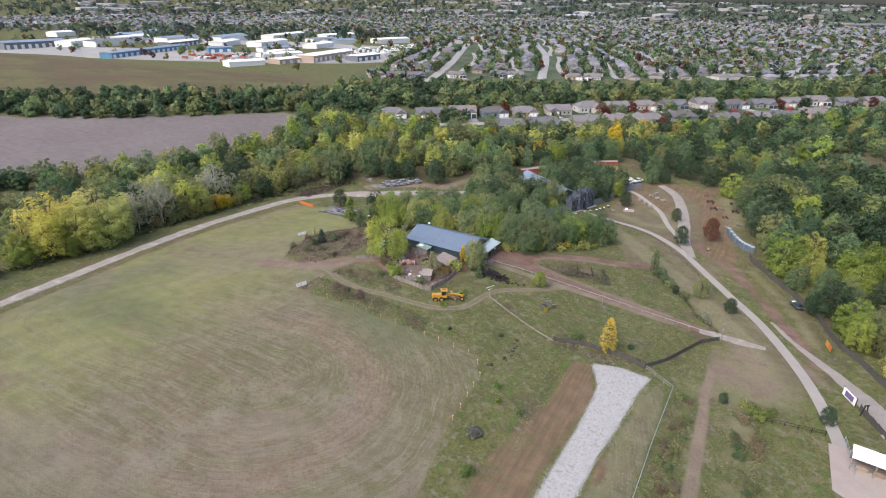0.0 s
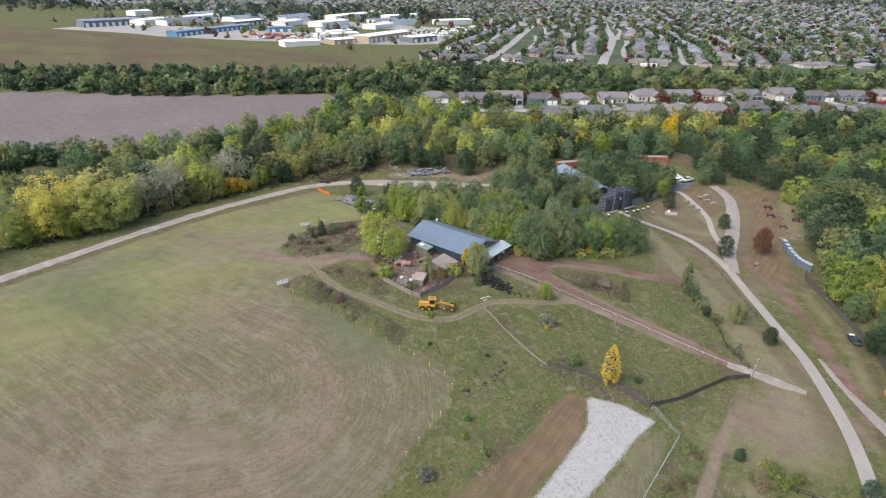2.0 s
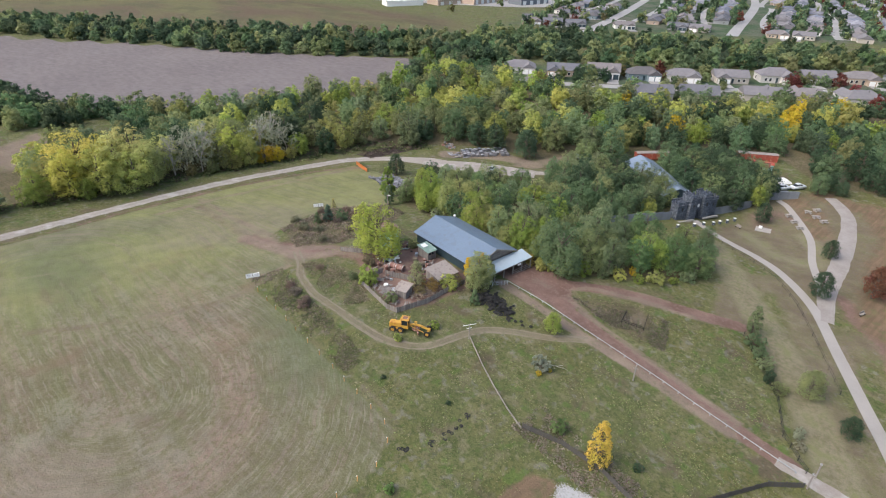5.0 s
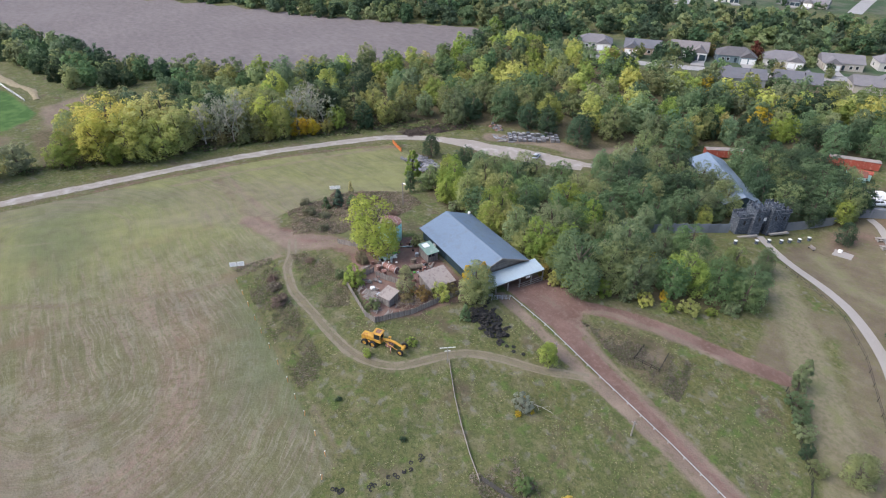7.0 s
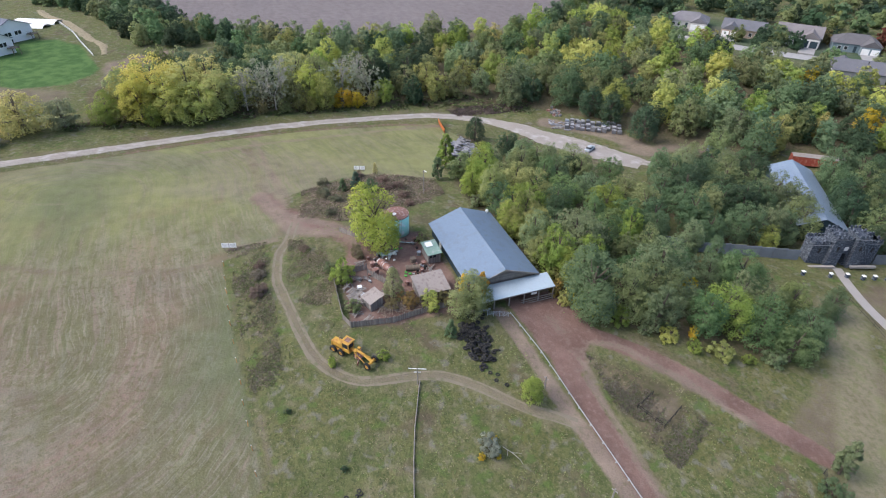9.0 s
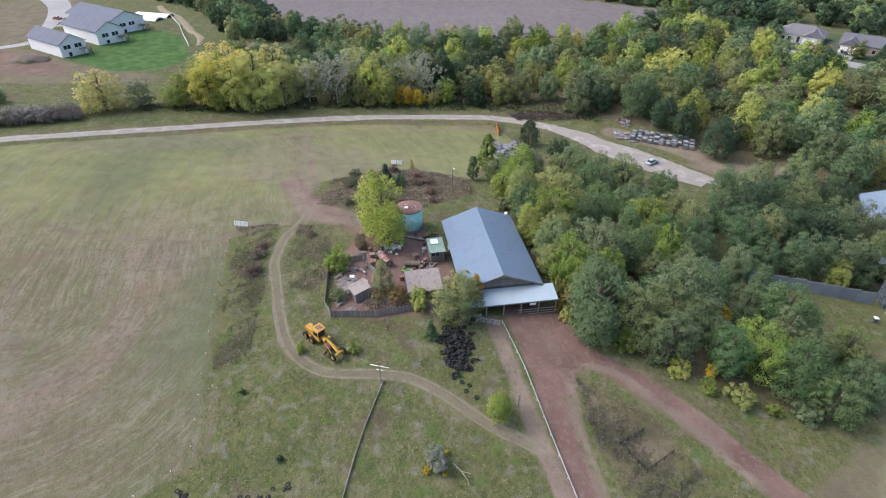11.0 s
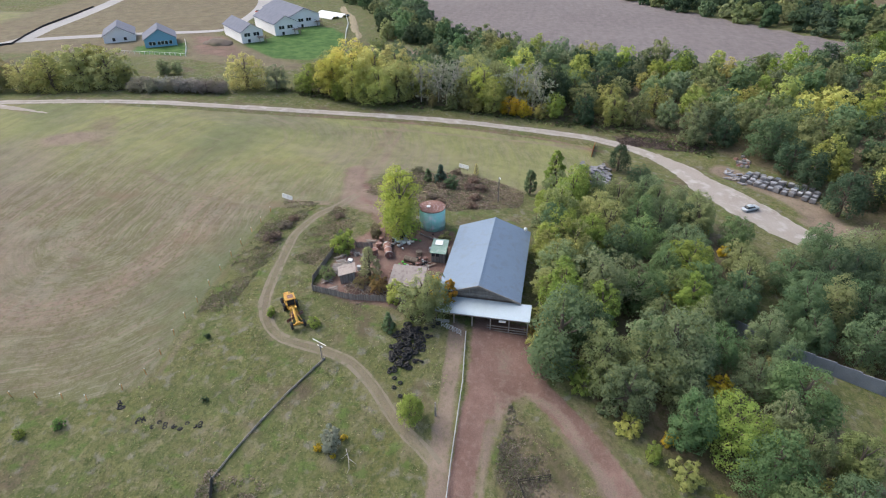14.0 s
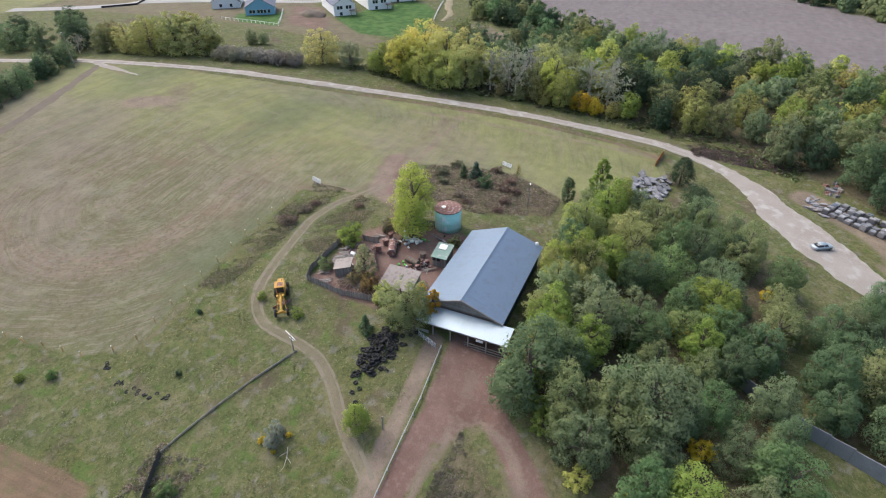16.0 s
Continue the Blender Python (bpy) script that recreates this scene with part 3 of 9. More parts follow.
    mown = mix(op("MULTIPLY", rng(nz(0.021, 6, (0.8, 1.2, 1)), 0.53, 0.64), 0.55), mown, (0.098, 0.118, 0.060))
    mown = mix(op("MULTIPLY", op("MULTIPLY", rng(nz(0.018, 5, (1.3, 0.7, 1)), 0.52, 0.62), rng(op("ADD", s1, s3), 0.85, 1.15, 0.3, 1.0)), 0.6), mown, (0.190, 0.158, 0.126))
    col = mix(ragged("field"), rough, mown)
    soil = mix(rng(mid, 0.35, 0.65), (0.138, 0.106, 0.074), (0.094, 0.078, 0.050))
    soil = mix(rng(fine, 0.45, 0.65), soil, (0.070, 0.068, 0.032))
    col = mix(op("MULTIPLY", ragged("wood"), 0.85), col, soil)
    tan = mix(rng(mid, 0.4, 0.6), (0.170, 0.140, 0.100), (0.138, 0.110, 0.082))
    tan = mix(rng(fine, 0.5, 0.75), tan, (0.150, 0.130, 0.065))
    col = mix(op("MULTIPLY", ragged("pale"), 0.8), col, tan)
    dry = mix(rng(fine, 0.42, 0.62), (0.200, 0.176, 0.116), (0.155, 0.145, 0.082))
    dry = mix(rng(nz(0.3, 6), 0.52, 0.66), dry, (0.150, 0.150, 0.075))
    col = mix(op("MULTIPLY", ragged("straw"), 0.9), col, dry)
    red = mix(rng(mid, 0.38, 0.62), (0.134, 0.083, 0.068), (0.178, 0.117, 0.096))
    red = mix(op("MULTIPLY", rng(fine, 0.5, 0.75), 0.6), red, (0.205, 0.152, 0.125))
    col = mix(ragged("dirt"), col, red)
    bare = mix(rng(mid, 0.38, 0.62), (0.225, 0.172, 0.138), (0.180, 0.136, 0.110))
    bare = mix(op("MULTIPLY", rng(fine, 0.5, 0.7), 0.7), bare, (0.140, 0.122, 0.078))
    col = mix(op("MULTIPLY", ragged("verge"), 0.85), col, bare)
    rows = nz(1.1, 4, (1.0, 0.06, 1))
    earth = mix(rng(rows, 0.40, 0.60), (0.168, 0.116, 0.076), (0.130, 0.094, 0.060))
    earth = mix(op("MULTIPLY", rng(nz(0.5, 6), 0.52, 0.66), 0.6), earth, (0.105, 0.108, 0.050))
    col = mix(ragged("loam"), col, earth)
    stones = mix(rng(tuft, 0.4, 0.62), (0.37, 0.365, 0.36), (0.29, 0.285, 0.275))
    col = mix(rng(op("ADD", att("gravelly"), op("MULTIPLY", op("SUBTRACT", op("ADD", tuft, nz(5.0, 4)), 1.0), 1.1)), 0.42, 0.56), col, stones)
    col = mix(op("MULTIPLY", att("ruts"), rng(op("ADD", mid, fine), 0.75, 1.05, 0.55, 1.0)), col, (0.235, 0.200, 0.155))
    furrow = nz(0.5, 3, (0.25, 1.0, 1.0))
    pl = mix(rng(op("ADD", furrow, big), 0.8, 1.2), (0.150, 0.131, 0.127), (0.172, 0.151, 0.146))
    col = mix(rng(att("plough"), 0.45, 0.55), col, pl)
    md = mix(rng(nz(0.02, 5, (0.5, 1, 1)), 0.4, 0.6), (0.118, 0.110, 0.054), (0.108, 0.082, 0.054))
    md = mix(op("MULTIPLY", rng(nz(0.035, 7, (0.6, 1.2, 1)), 0.50, 0.62), 0.7), md, (0.082, 0.082, 0.044))
    md = mix(op("MULTIPLY", rng(nz(0.012, 5, (0.4, 1.4, 1)), 0.54, 0.64), 0.7), md, (0.085, 0.060, 0.044))
    col = mix(att("meadow"), col, md)
    lw = mix(rng(nz(0.3, 4), 0.4, 0.6), (0.052, 0.108, 0.030), (0.075, 0.130, 0.040))
    col = mix(ragged("lawn"), col, lw)
    tw = mix(rng(nz(0.06, 5), 0.42, 0.58), (0.055, 0.085, 0.045), (0.100, 0.105, 0.075))
    col = mix(att("town"), col, tw)
    hv = n.new("ShaderNodeHueSaturation")
    l.new(rng(op("ADD", nz(0.3, 5), nz(6.0, 4)), 0.75, 1.25, 0.86, 1.15), hv.inputs["Value"]), l.new(col, hv.inputs["Color"]), l.new(hv.outputs[0], b.inputs["Base Color"])
    bp = n.new("ShaderNodeBump")
    bp.inputs["Strength"].default_value, bp.inputs["Distance"].default_value = 0.5, 0.25
    l.new(op("ADD", fine, tuft), bp.inputs["Height"]), l.new(bp.outputs[0], b.inputs["Normal"])
    return m


ground_me.materials.append(ground_material())
ground = tagged(new("ground", ground_me), "rolling mown field, rough grass and bare reddish soil", "ground", kind="structure")


def strip(name, pts, width, material, label, category, lift=0.05, ragged=0.0, across=4, step=1.0):
    """A ribbon laid on the ground along a line; width may change along it."""
    c = spline(pts, step)
    d = np.gradient(c, axis=0)
    d /= np.linalg.norm(d, axis=1)[:, None]
    side = np.stack([-d[:, 1], d[:, 0]], 1)
    w = np.interp(np.linspace(0, 1, len(c)), np.linspace(0, 1, np.size(width)), np.atleast_1d(width)) / 2
    rs = np.random.RandomState(len(c))
    X, Y, Z = [], [], []
    for k in np.linspace(-1, 1, across + 1):
        jag = np.convolve(rs.uniform(-1, 1, len(c) + 8), np.ones(5) / 5, "same")[4:-4] + 0.25 * rs.uniform(-1, 1, len(c))
        jag = 1.4 * ragged * jag * (abs(k) > 0.99)
        p = c + side * (k * w + jag)[:, None]
        X.append(p[:, 0]), Y.append(p[:, 1])
        Z.append(land(p[:, 0], p[:, 1]) + lift * (0.2 if abs(k) > 0.99 and ragged else 1))
    me = lines_mesh(name, np.array(X), np.array(Y), np.array(Z))
    me.materials.append(material)
    return tagged(new(name, me), label, category, kind="structure")


M_BROWN_TRACK = mat("brown_field_track", (0.150, 0.120, 0.098), (0.108, 0.088, 0.068), 0.95, 0.3, 4, 0.3, c3=(0.125, 0.115, 0.070))
strip("field_border_track", [(-141, -15.5), (-137.6, -13.3), (-130, -9), (-122, -4.6), (-113, -0.4), (-104.2, 3.3), (-96, 6.2), (-84, 9.5), (-70, 13)], [2.2, 3.2, 3.4, 3.2, 3.4], M_BROWN_TRACK, "dark brown earth track along the field border", "track", 0.05, 0.5, 4)
strip("road_apron", [(-144, -20), (-141.5, -14), (-139, -4), (-136.4, 7.4)], [3.2, 3.0, 1.8, 0.6], M_GRAVEL, "pale gravel apron where the track meets the road", "road", 0.075, 0.35, 4)
strip("road", ROAD, 4.0, M_GRAVEL, "pale gravel farm road with worn wheel tracks", "road", 0.06, 0.5)
for _k in (-1, 1):
    _c = spline(ROAD, 6)
    _d = np.gradient(_c, axis=0)
    _d /= np.linalg.norm(_d, axis=1)[:, None]
    strip("wheel_track", [tuple(q) for q in _c + np.stack([-_d[:, 1], _d[:, 0]], 1) * 1.0 * _k], 0.95, M_WHEEL, "pale worn wheel track on the gravel road", "road", 0.075, 0.15, 2)
for _k in (-1, 1):
    _c = spline(TRACK, 3)
    _d = np.gradient(_c, axis=0)
    _d /= np.linalg.norm(_d, axis=1)[:, None]
    strip("rut", [tuple(q) for q in _c + np.stack([-_d[:, 1], _d[:, 0]], 1) * 0.72 * _k], 0.46, M_RUT, "pale worn wheel rut of the grass track", "track", 0.035, 0.18, 2)
strip("gravel_lot", [(-165, 181), (-155, 191), (-140, 198.5), (-126, 206), (-114, 214)], [3, 6.5, 10.5, 12.5, 9], M_GRAVEL, "pale gravel lot where the road widens", "road", 0.09, 0.7)
strip("footpath", PATH, [2.6, 2.6, 2.6, 2.4, 2.2], M_CONCRETE, "pale concrete footpath winding through dry grass", "path", 0.06)
strip("gravel_path", PATH_B, [3.4, 4.6, 4.4, 4.0, 3.6], M_PATHGRAVEL, "grey gravel drive through the picnic ground", "path", 0.07, 0.18)
strip("garden_path", PATH_C, 1.9, M_CONCRETE, "narrow pale path beside picnic tables", "path", 0.05)
strip("side_lane", SIDE_LANE, [0.8, 1.6, 2.8, 4.6, 6, 6.5], M_PATHGRAVEL, "worn gravel lane beside the fence", "road", 0.05, 0.4)
strip("gravel_pad", [(-16, 112.6), (-15.2, 106), (-15.1, 98), (-15.6, 86), (-16.4, 74), (-17.4, 60), (-19, 45)], [9.0, 6.0, 5.0, 4.2, 4.2, 4.2, 4.2], M_WHITEGRAVEL, "strip of crushed white gravel on the grass", "gravel", 0.03, 0.5, 6)
strip("gravel_patch", [(-2.5, 143.7), (3, 144), (8, 143.8), (13, 144)], [2.2, 3, 3, 1.4], M_GRAVEL, "spill of grey gravel past the gate", "gravel", 0.04, 0.4)

# ---- making things ----
def put(bm, verts_from, m):
    bmesh.ops.transform(bm, matrix=m, verts=verts_from)


def box(bm, x, y, z, sx, sy, sz, rz=0.0, rx=0.0, ry=0.0, bevel=0.0):
    """A block centred on x, y with its foot at z."""
    r = bmesh.ops.create_cube(bm, size=1.0)["verts"]
    m = pose(x, y, z, rx, ry, rz) @ Matrix.Translation((0, 0, sz / 2)) @ Matrix.Diagonal((sx, sy, sz, 1))
    put(bm, r, m)
    if bevel:
        e = list({e for v in r for e in v.link_edges})
        bmesh.ops.bevel(bm, geom=e, offset=bevel, segments=1, affect="EDGES")
    return bm


def rod(bm, a, b, r1, r2=None, n=8, caps=True):
    """A tapered round bar from a to b."""
    a, b = Vector(a), Vector(b)
    d = b - a
    v = bmesh.ops.create_cone(bm, cap_ends=caps, segments=n, radius1=r1, radius2=r1 if r2 is None else r2, depth=d.length)["verts"]
    put(bm, v, Matrix.Translation((a + b) / 2) @ d.to_track_quat("Z", "Y").to_matrix().to_4x4())
    return bm


def poly(bm, pts):
    return bm.faces.new([bm.verts.new(p) for p in pts])


def slab(bm, pts, thick):
    """A flat sheet through pts, with thickness downwards."""
    top = [bm.verts.new(p) for p in pts]
    low = [bm.verts.new((p[0], p[1], p[2] - thick)) for p in pts]
    bm.faces.new(top), bm.faces.new(low[::-1])
    for i in range(len(top)):
        j = (i + 1) % len(top)
        bm.faces.new((top[j], top[i], low[i], low[j]))
    return bm


def part(name, bm, material, parent=None, label="", smooth=False):
    """Links a bmesh as one mesh under a thing or a part."""
    me = bpy.data.meshes.new(name)
    bmesh.ops.recalc_face_normals(bm, faces=bm.faces)
    bm.to_mesh(me)
    bm.free()
    me.materials.append(material)
    if smooth:
        me.polygons.foreach_set("use_smooth", np.ones(len(me.polygons), bool))
    ob = new(name, me)
    ob.parent = parent
    return tagged(ob, label)


def thing(name, x, y, z=None, rz=0.0, label="", category="", group=""):
    """An Empty on the ground (or at z) that carries a thing's parts."""
    ob = new(name)
    ob.empty_display_size = 0.3
    ob.matrix_world = pose(x, y, Hz(x, y) if z is None else z, 0, 0, rz)
    return tagged(ob, label, category, group)


def share(ob, parent, m, name=None):
    """Another object on the same mesh, under parent."""
    o = new(name or ob.name.split(".")[0], ob.data)
    o.parent = parent
    o.matrix_basis = m
    return o

# ---- trees ----
def crown_arrays(rs, h, w, leaves, size, lobes=11, low=0.28, spire=0.0, bulge=1.0):
    """Three-cornered leaf sprays shingled over many rounded boughs; returns vertices (n, 3, 3), the boughs' middles and how each spray faces."""
    heads = 1 if spire > 0.3 else 3 + rs.randint(3)
    mids, rads = [], []
    for k in range(heads):
        a = k * 6.283 / max(1, heads - 1) + rs.uniform(-0.5, 0.5)
        off = 0.0 if k == 0 else w * rs.uniform(0.20, 0.30)
        top = h * (0.93 if k == 0 else rs.uniform(0.60, 0.88))
        wide = w * (0.42 if heads == 1 else 0.33 if k == 0 else rs.uniform(0.20, 0.30))
        n = max(4, int(3.4 * lobes / heads))
        for i in range(n):
            u = (i + rs.uniform(0.2, 0.9)) / n
            z = low * h + (top - low * h) * u
            prof = (1 - spire) * math.sqrt(max(0.02, 1 - ((u - 0.38) / 0.64) ** 2)) + spire * (1.02 - u)
            b = i * 2.4 + rs.uniform(-0.6, 0.6)
            r = wide * prof * rs.uniform(0.55, 1.0)
            mids.append((off * math.cos(a) * (0.75 + 0.3 * u) + r * math.cos(b), off * math.sin(a) * (0.75 + 0.3 * u) + r * math.sin(b), z))
            rads.append(w * bulge * rs.uniform(0.06, 0.13) * (0.6 + 0.4 * prof))
    mids, rads = np.array(mids), np.array(rads)
    pick = rs.choice(len(mids), leaves, p=rads ** 2 / (rads ** 2).sum())
    heart = np.array([0, 0, h * (0.30 + 0.25 * low)])
    out = mids[pick] - heart
    out /= np.linalg.norm(out, axis=1)[:, None]
    d = rs.normal(size=(leaves, 3)) + out * 0.55 + np.array([0, 0, 0.45])
    d /= np.linalg.norm(d, axis=1)[:, None]
    # each bough is knobbly, with a few loose sprays past its edge
    knob = 1 + 0.16 * np.sin(5.1 * d[:, 0] + pick) * np.sin(4.7 * d[:, 1] + 2.1 * pick) + 0.12 * np.sin(9.3 * d[:, 2] + 3.3 * pick)
    far = rs.uniform(0.72, 1.04, leaves) + (rs.uniform(size=leaves) < 0.16) * rs.uniform(0.1, 0.5, leaves)
    c = mids[pick] + d * (rads[pick] * knob * far)[:, None] * np.array([1, 1, 0.86])
    c += rs.normal(size=(leaves, 3)) * size * 0.22
    c[:, 2] = np.clip(c[:, 2], size * 0.3, h * 1.03)
    nrm = d + rs.normal(size=(leaves, 3)) * 0.34 + np.array([0, 0, 0.15])
    nrm /= np.linalg.norm(nrm, axis=1)[:, None]
    t = np.cross(nrm, rs.normal(size=(leaves, 3)))
    t /= np.linalg.norm(t, axis=1)[:, None]
    s = np.cross(nrm, t)
    a = size * rs.uniform(0.65, 1.3, (leaves, 1))
    b = a * rs.uniform(0.55, 0.9, (leaves, 1))
    q = np.stack([c - t * a * 0.62 - s * b * 0.4, c + t * a * 0.62 - s * b * 0.4, c + s * b * 0.9], 1)
    face = d * 0.7 + out * 0.25 + np.array([0, 0, 0.5]) + rs.normal(size=(leaves, 3)) * 0.13
    return q, mids, face / np.linalg.norm(face, axis=1)[:, None]


def soft(me, face):
    """Sprays are lit as parts of their rounded bough."""
    me.polygons.foreach_set("use_smooth", np.ones(len(me.polygons), bool))
    me.normals_split_custom_set_from_vertices(np.repeat(face, 3, axis=0).astype(np.float32))


def trunk_mesh(name, rs, h, mids, thick):
    bm = bmesh.new()
    fork = Vector((rs.uniform(-0.2, 0.2), rs.uniform(-0.2, 0.2), h * 0.32))
    rod(bm, (0, 0, -0.4), fork, thick, thick * 0.75, 7)
    top = Vector((rs.uniform(-0.4, 0.4), rs.uniform(-0.4, 0.4), h * 0.78))
    rod(bm, fork, top, thick * 0.72, thick * 0.2, 6)
    for m in mids[::max(1, len(mids) // 14)]:
        m = Vector(m)
        start = fork.lerp(top, min(0.85, max(0.0, (m.z / h - 0.42) * 1.2)))
        knee = start.lerp(m, 0.5) + Vector((rs.uniform(-0.2, 0.2), rs.uniform(-0.2, 0.2), -0.05 * h * 0.3))
        rod(bm, start, knee, thick * 0.36, thick * 0.22, 5, False)
        rod(bm, knee, m, thick * 0.22, thick * 0.07, 5, False)
    me = bpy.data.meshes.new(name)
    bm.to_mesh(me)
    bm.free()
    me.materials.append(M_BARK)
    return me


def tree_kind(seed, h, w, leaves, size, lobes=11, low=0.28, spire=0.0, bulge=1.0):
    rs = np.random.RandomState(seed)
    q, mids, face = crown_arrays(rs, h, w, leaves, size, lobes, low, spire, bulge)
    me = quads("crown", q.reshape(-1, 3), np.arange(len(q) * 3).reshape(-1, 3))
    me.materials.append(M_LEAF)
    soft(me, face)
    return trunk_mesh("trunk", rs, h, mids, 0.018 * h + 0.03 * w), me, h


def bare_kind(seed, h, w, leaves):
    """A tree that has shed most leaves: many fine grey twigs."""
    rs = np.random.RandomState(seed)
    bm = bmesh.new()

    def grow(a, d, length, r, depth):
        b = a + d * length
        rod(bm, a, b, r, r * 0.6, 5 if depth < 2 else 3, False)
        if depth < 4:
            for _ in range(3 if depth < 3 else 4):
                v = Vector(rs.normal(size=3)) * 0.42 + d + Vector((0, 0, 0.12))
                grow(b, v.normalized(), length * rs.uniform(0.6, 0.8), r * 0.64, depth + 1)
    grow(Vector((0, 0, -0.3)), Vector((0, 0, 1)), h * 0.32, 0.19, 0)
    me = bpy.data.meshes.new("trunk")
    bm.to_mesh(me)
    bm.free()
    me.materials.append(M_TWIG)
    q, _, face = crown_arrays(rs, h, w, leaves, 0.42, 14, 0.12)
    cr = quads("crown", q.reshape(-1, 3), np.arange(len(q) * 3).reshape(-1, 3))
    cr.materials.append(M_LEAF)
    return me, cr, h


M_TWIG = mat("grey_twigs", (0.46, 0.43, 0.39), (0.32, 0.295, 0.26), 0.95, 1.5, 9, 0.3)
FULL = [tree_kind(11 + i, 9.6, 7.4 + 0.5 * i, 8200, 0.21, 34, 0.10) for i in range(6)]
SLIM = [tree_kind(51 + i, 9, 4.4, 3600, 0.26, 15, 0.12, 0.45) for i in range(2)]
BUSHY = [tree_kind(61 + i, 3.2, 4.2, 2400, 0.19, 12, 0.05) for i in range(3)]
CEDAR = [tree_kind(71 + i, 5, 3.0, 1800, 0.24, 14, 0.05, 0.9) for i in range(2)]
BELT = [tree_kind(81 + i, 12, 8.8 + 0.6 * i, 4300, 0.38, 20, 0.05, 0.0, 1.2) for i in range(6)]
ROUND = [tree_kind(141 + i, 7.0, 6.0, 4600, 0.19, 30, 0.16, 0.31, 1.15) for i in range(3)]
WISPY = [tree_kind(171 + i, 3.2, 4.6, 2600, 0.15, 46, 0.14, 0.0, 0.75) for i in range(3)]
AIRY = tree_kind(57, 9.6, 5.2, 3000, 0.2, 44, 0.06, 0.5, 0.85)
BARE = [bare_kind(91 + i, 11, 9, 560) for i in range(2)]

GREEN, DEEP, OLIVE, LIME = (0.158, 0.220, 0.114), (0.084, 0.124, 0.072), (0.236, 0.268, 0.124), (0.290, 0.350, 0.090)
YELLOW, GOLD, SAGE, RUST, GREY, RED = (0.44, 0.445, 0.135), (0.572, 0.418, 0.056), (0.215, 0.262, 0.140), (0.245, 0.205, 0.100), (0.330, 0.335, 0.235), (0.151, 0.057, 0.046)
OLD_GOLD = (0.35, 0.345, 0.125)
BRIGHT = (0.56, 0.49, 0.125)
TREE_WORDS = {BRIGHT: "tall bright yellow autumn tree", OLD_GOLD: "olive yellow autumn tree", GREEN: "leafy green tree", DEEP: "dark green tree with dense crown", OLIVE: "olive green tree turning in autumn", LIME: "bright yellow-green tree",
              YELLOW: "tree with yellowing autumn leaves", GOLD: "golden yellow autumn tree", SAGE: "grey-green leafy tree", RUST: "brownish autumn tree", GREY: "almost bare grey tree", RED: "dark red autumn maple"}


def tree(kind, x, y, scale=1.0, turn=0.0, tone=GREEN, label="", group="", name="tree", wide=1.0, category="tree"):
    trunk, crown, h = kind
    rs = random.Random(int(x * 31 + y * 17))
    ob = new(name)
    ob.matrix_world = pose(x, y, Hz(x, y), 0, 0, turn) @ Matrix.Diagonal((scale * wide, scale * wide, scale, 1))
    t, c = new("trunk", trunk), new("crown", crown)
    t.parent = c.parent = ob
    k = rs.uniform(0.85, 1.15)
    c.color = (tone[0] * k * rs.uniform(0.92, 1.08), tone[1] * k, tone[2] * k, 1)
    return tagged(ob, label or TREE_WORDS.get(tone, "leafy tree turning pale green and yellow") + (" among the creek woods" if "creek" in group else " of the copse" if "copse" in group else " standing alone"), category, group)


def scatter(area, gap, seed, keep=None):
    """Places in a polygon, no two nearer than gap."""
    rs = random.Random(seed)
    xs, ys = [p[0] for p in area], [p[1] for p in area]
    cells, out = {}, []
    size = (max(xs) - min(xs)) * (max(ys) - min(ys))
    for _ in range(int(size / gap ** 2 * 5)):
        x, y = rs.uniform(min(xs), max(xs)), rs.uniform(min(ys), max(ys))
        i, j = int(x // gap), int(y // gap)
        if any(math.hypot(x - a, y - b) < gap for di in (-1, 0, 1) for dj in (-1, 0, 1) for a, b in cells.get((i + di, j + dj), ())):
            continue
        if not bool(inside(np.array(x), np.array(y), area)) or (keep and not keep(x, y)):
            continue
        cells.setdefault((i, j), []).append((x, y))
        out.append((x, y))
    return out


def joined_trees(name, places, tones, kinds, label, hs=(0.65, 1.05), seed=5):
    """Woods too many to count, as one mesh of leaf quads."""
    rs = np.random.RandomState(seed)
    V, T, C = [], [], []
    for x, y in places:
        q, _, face = kinds[rs.randint(len(kinds))]
        a, s = rs.uniform(0, 6.28), rs.uniform(*hs)
        ca, sa = math.cos(a), math.sin(a)
        p = q.reshape(-1, 3) * s
        V.append(np.stack([p[:, 0] * ca - p[:, 1] * sa + x, p[:, 0] * sa + p[:, 1] * ca + y, p[:, 2] + Hz(x, y)], 1))
        C.append(np.stack([face[:, 0] * ca - face[:, 1] * sa, face[:, 0] * sa + face[:, 1] * ca, face[:, 2]], 1))
        c = np.array(tones[rs.randint(len(tones))]) * rs.uniform(0.72, 1.28) * rs.uniform(0.93, 1.07, 3)
        T.append(np.tile([*c, 1], (len(p), 1)))
    V, T = np.vstack(V), np.vstack(T)
    me = quads(name, V, np.arange(len(V)).reshape(-1, 3))
    me.attributes.new("tone", "FLOAT_COLOR", "POINT").data.foreach_set("color", T.astype(np.float32).ravel())
    me.materials.append(M_LEAF_FAR)
    soft(me, np.vstack(C))
    return tagged(new(name, me), label, "trees", kind="stuff")


# woods along the creek: the nearest as trees, the rest as one sheet of woods
def clear_of_town(x, y):
    if float(away(np.array(x), np.array(y), [(-66, 281), (-59, 274), (-50, 266), (-44, 260)])) < 7:
        return False
    return not (34 < x < 64 and 338 < y < 378) and float(away(np.array(x), np.array(y), [(-74, 277), (-56, 290)])) > 6


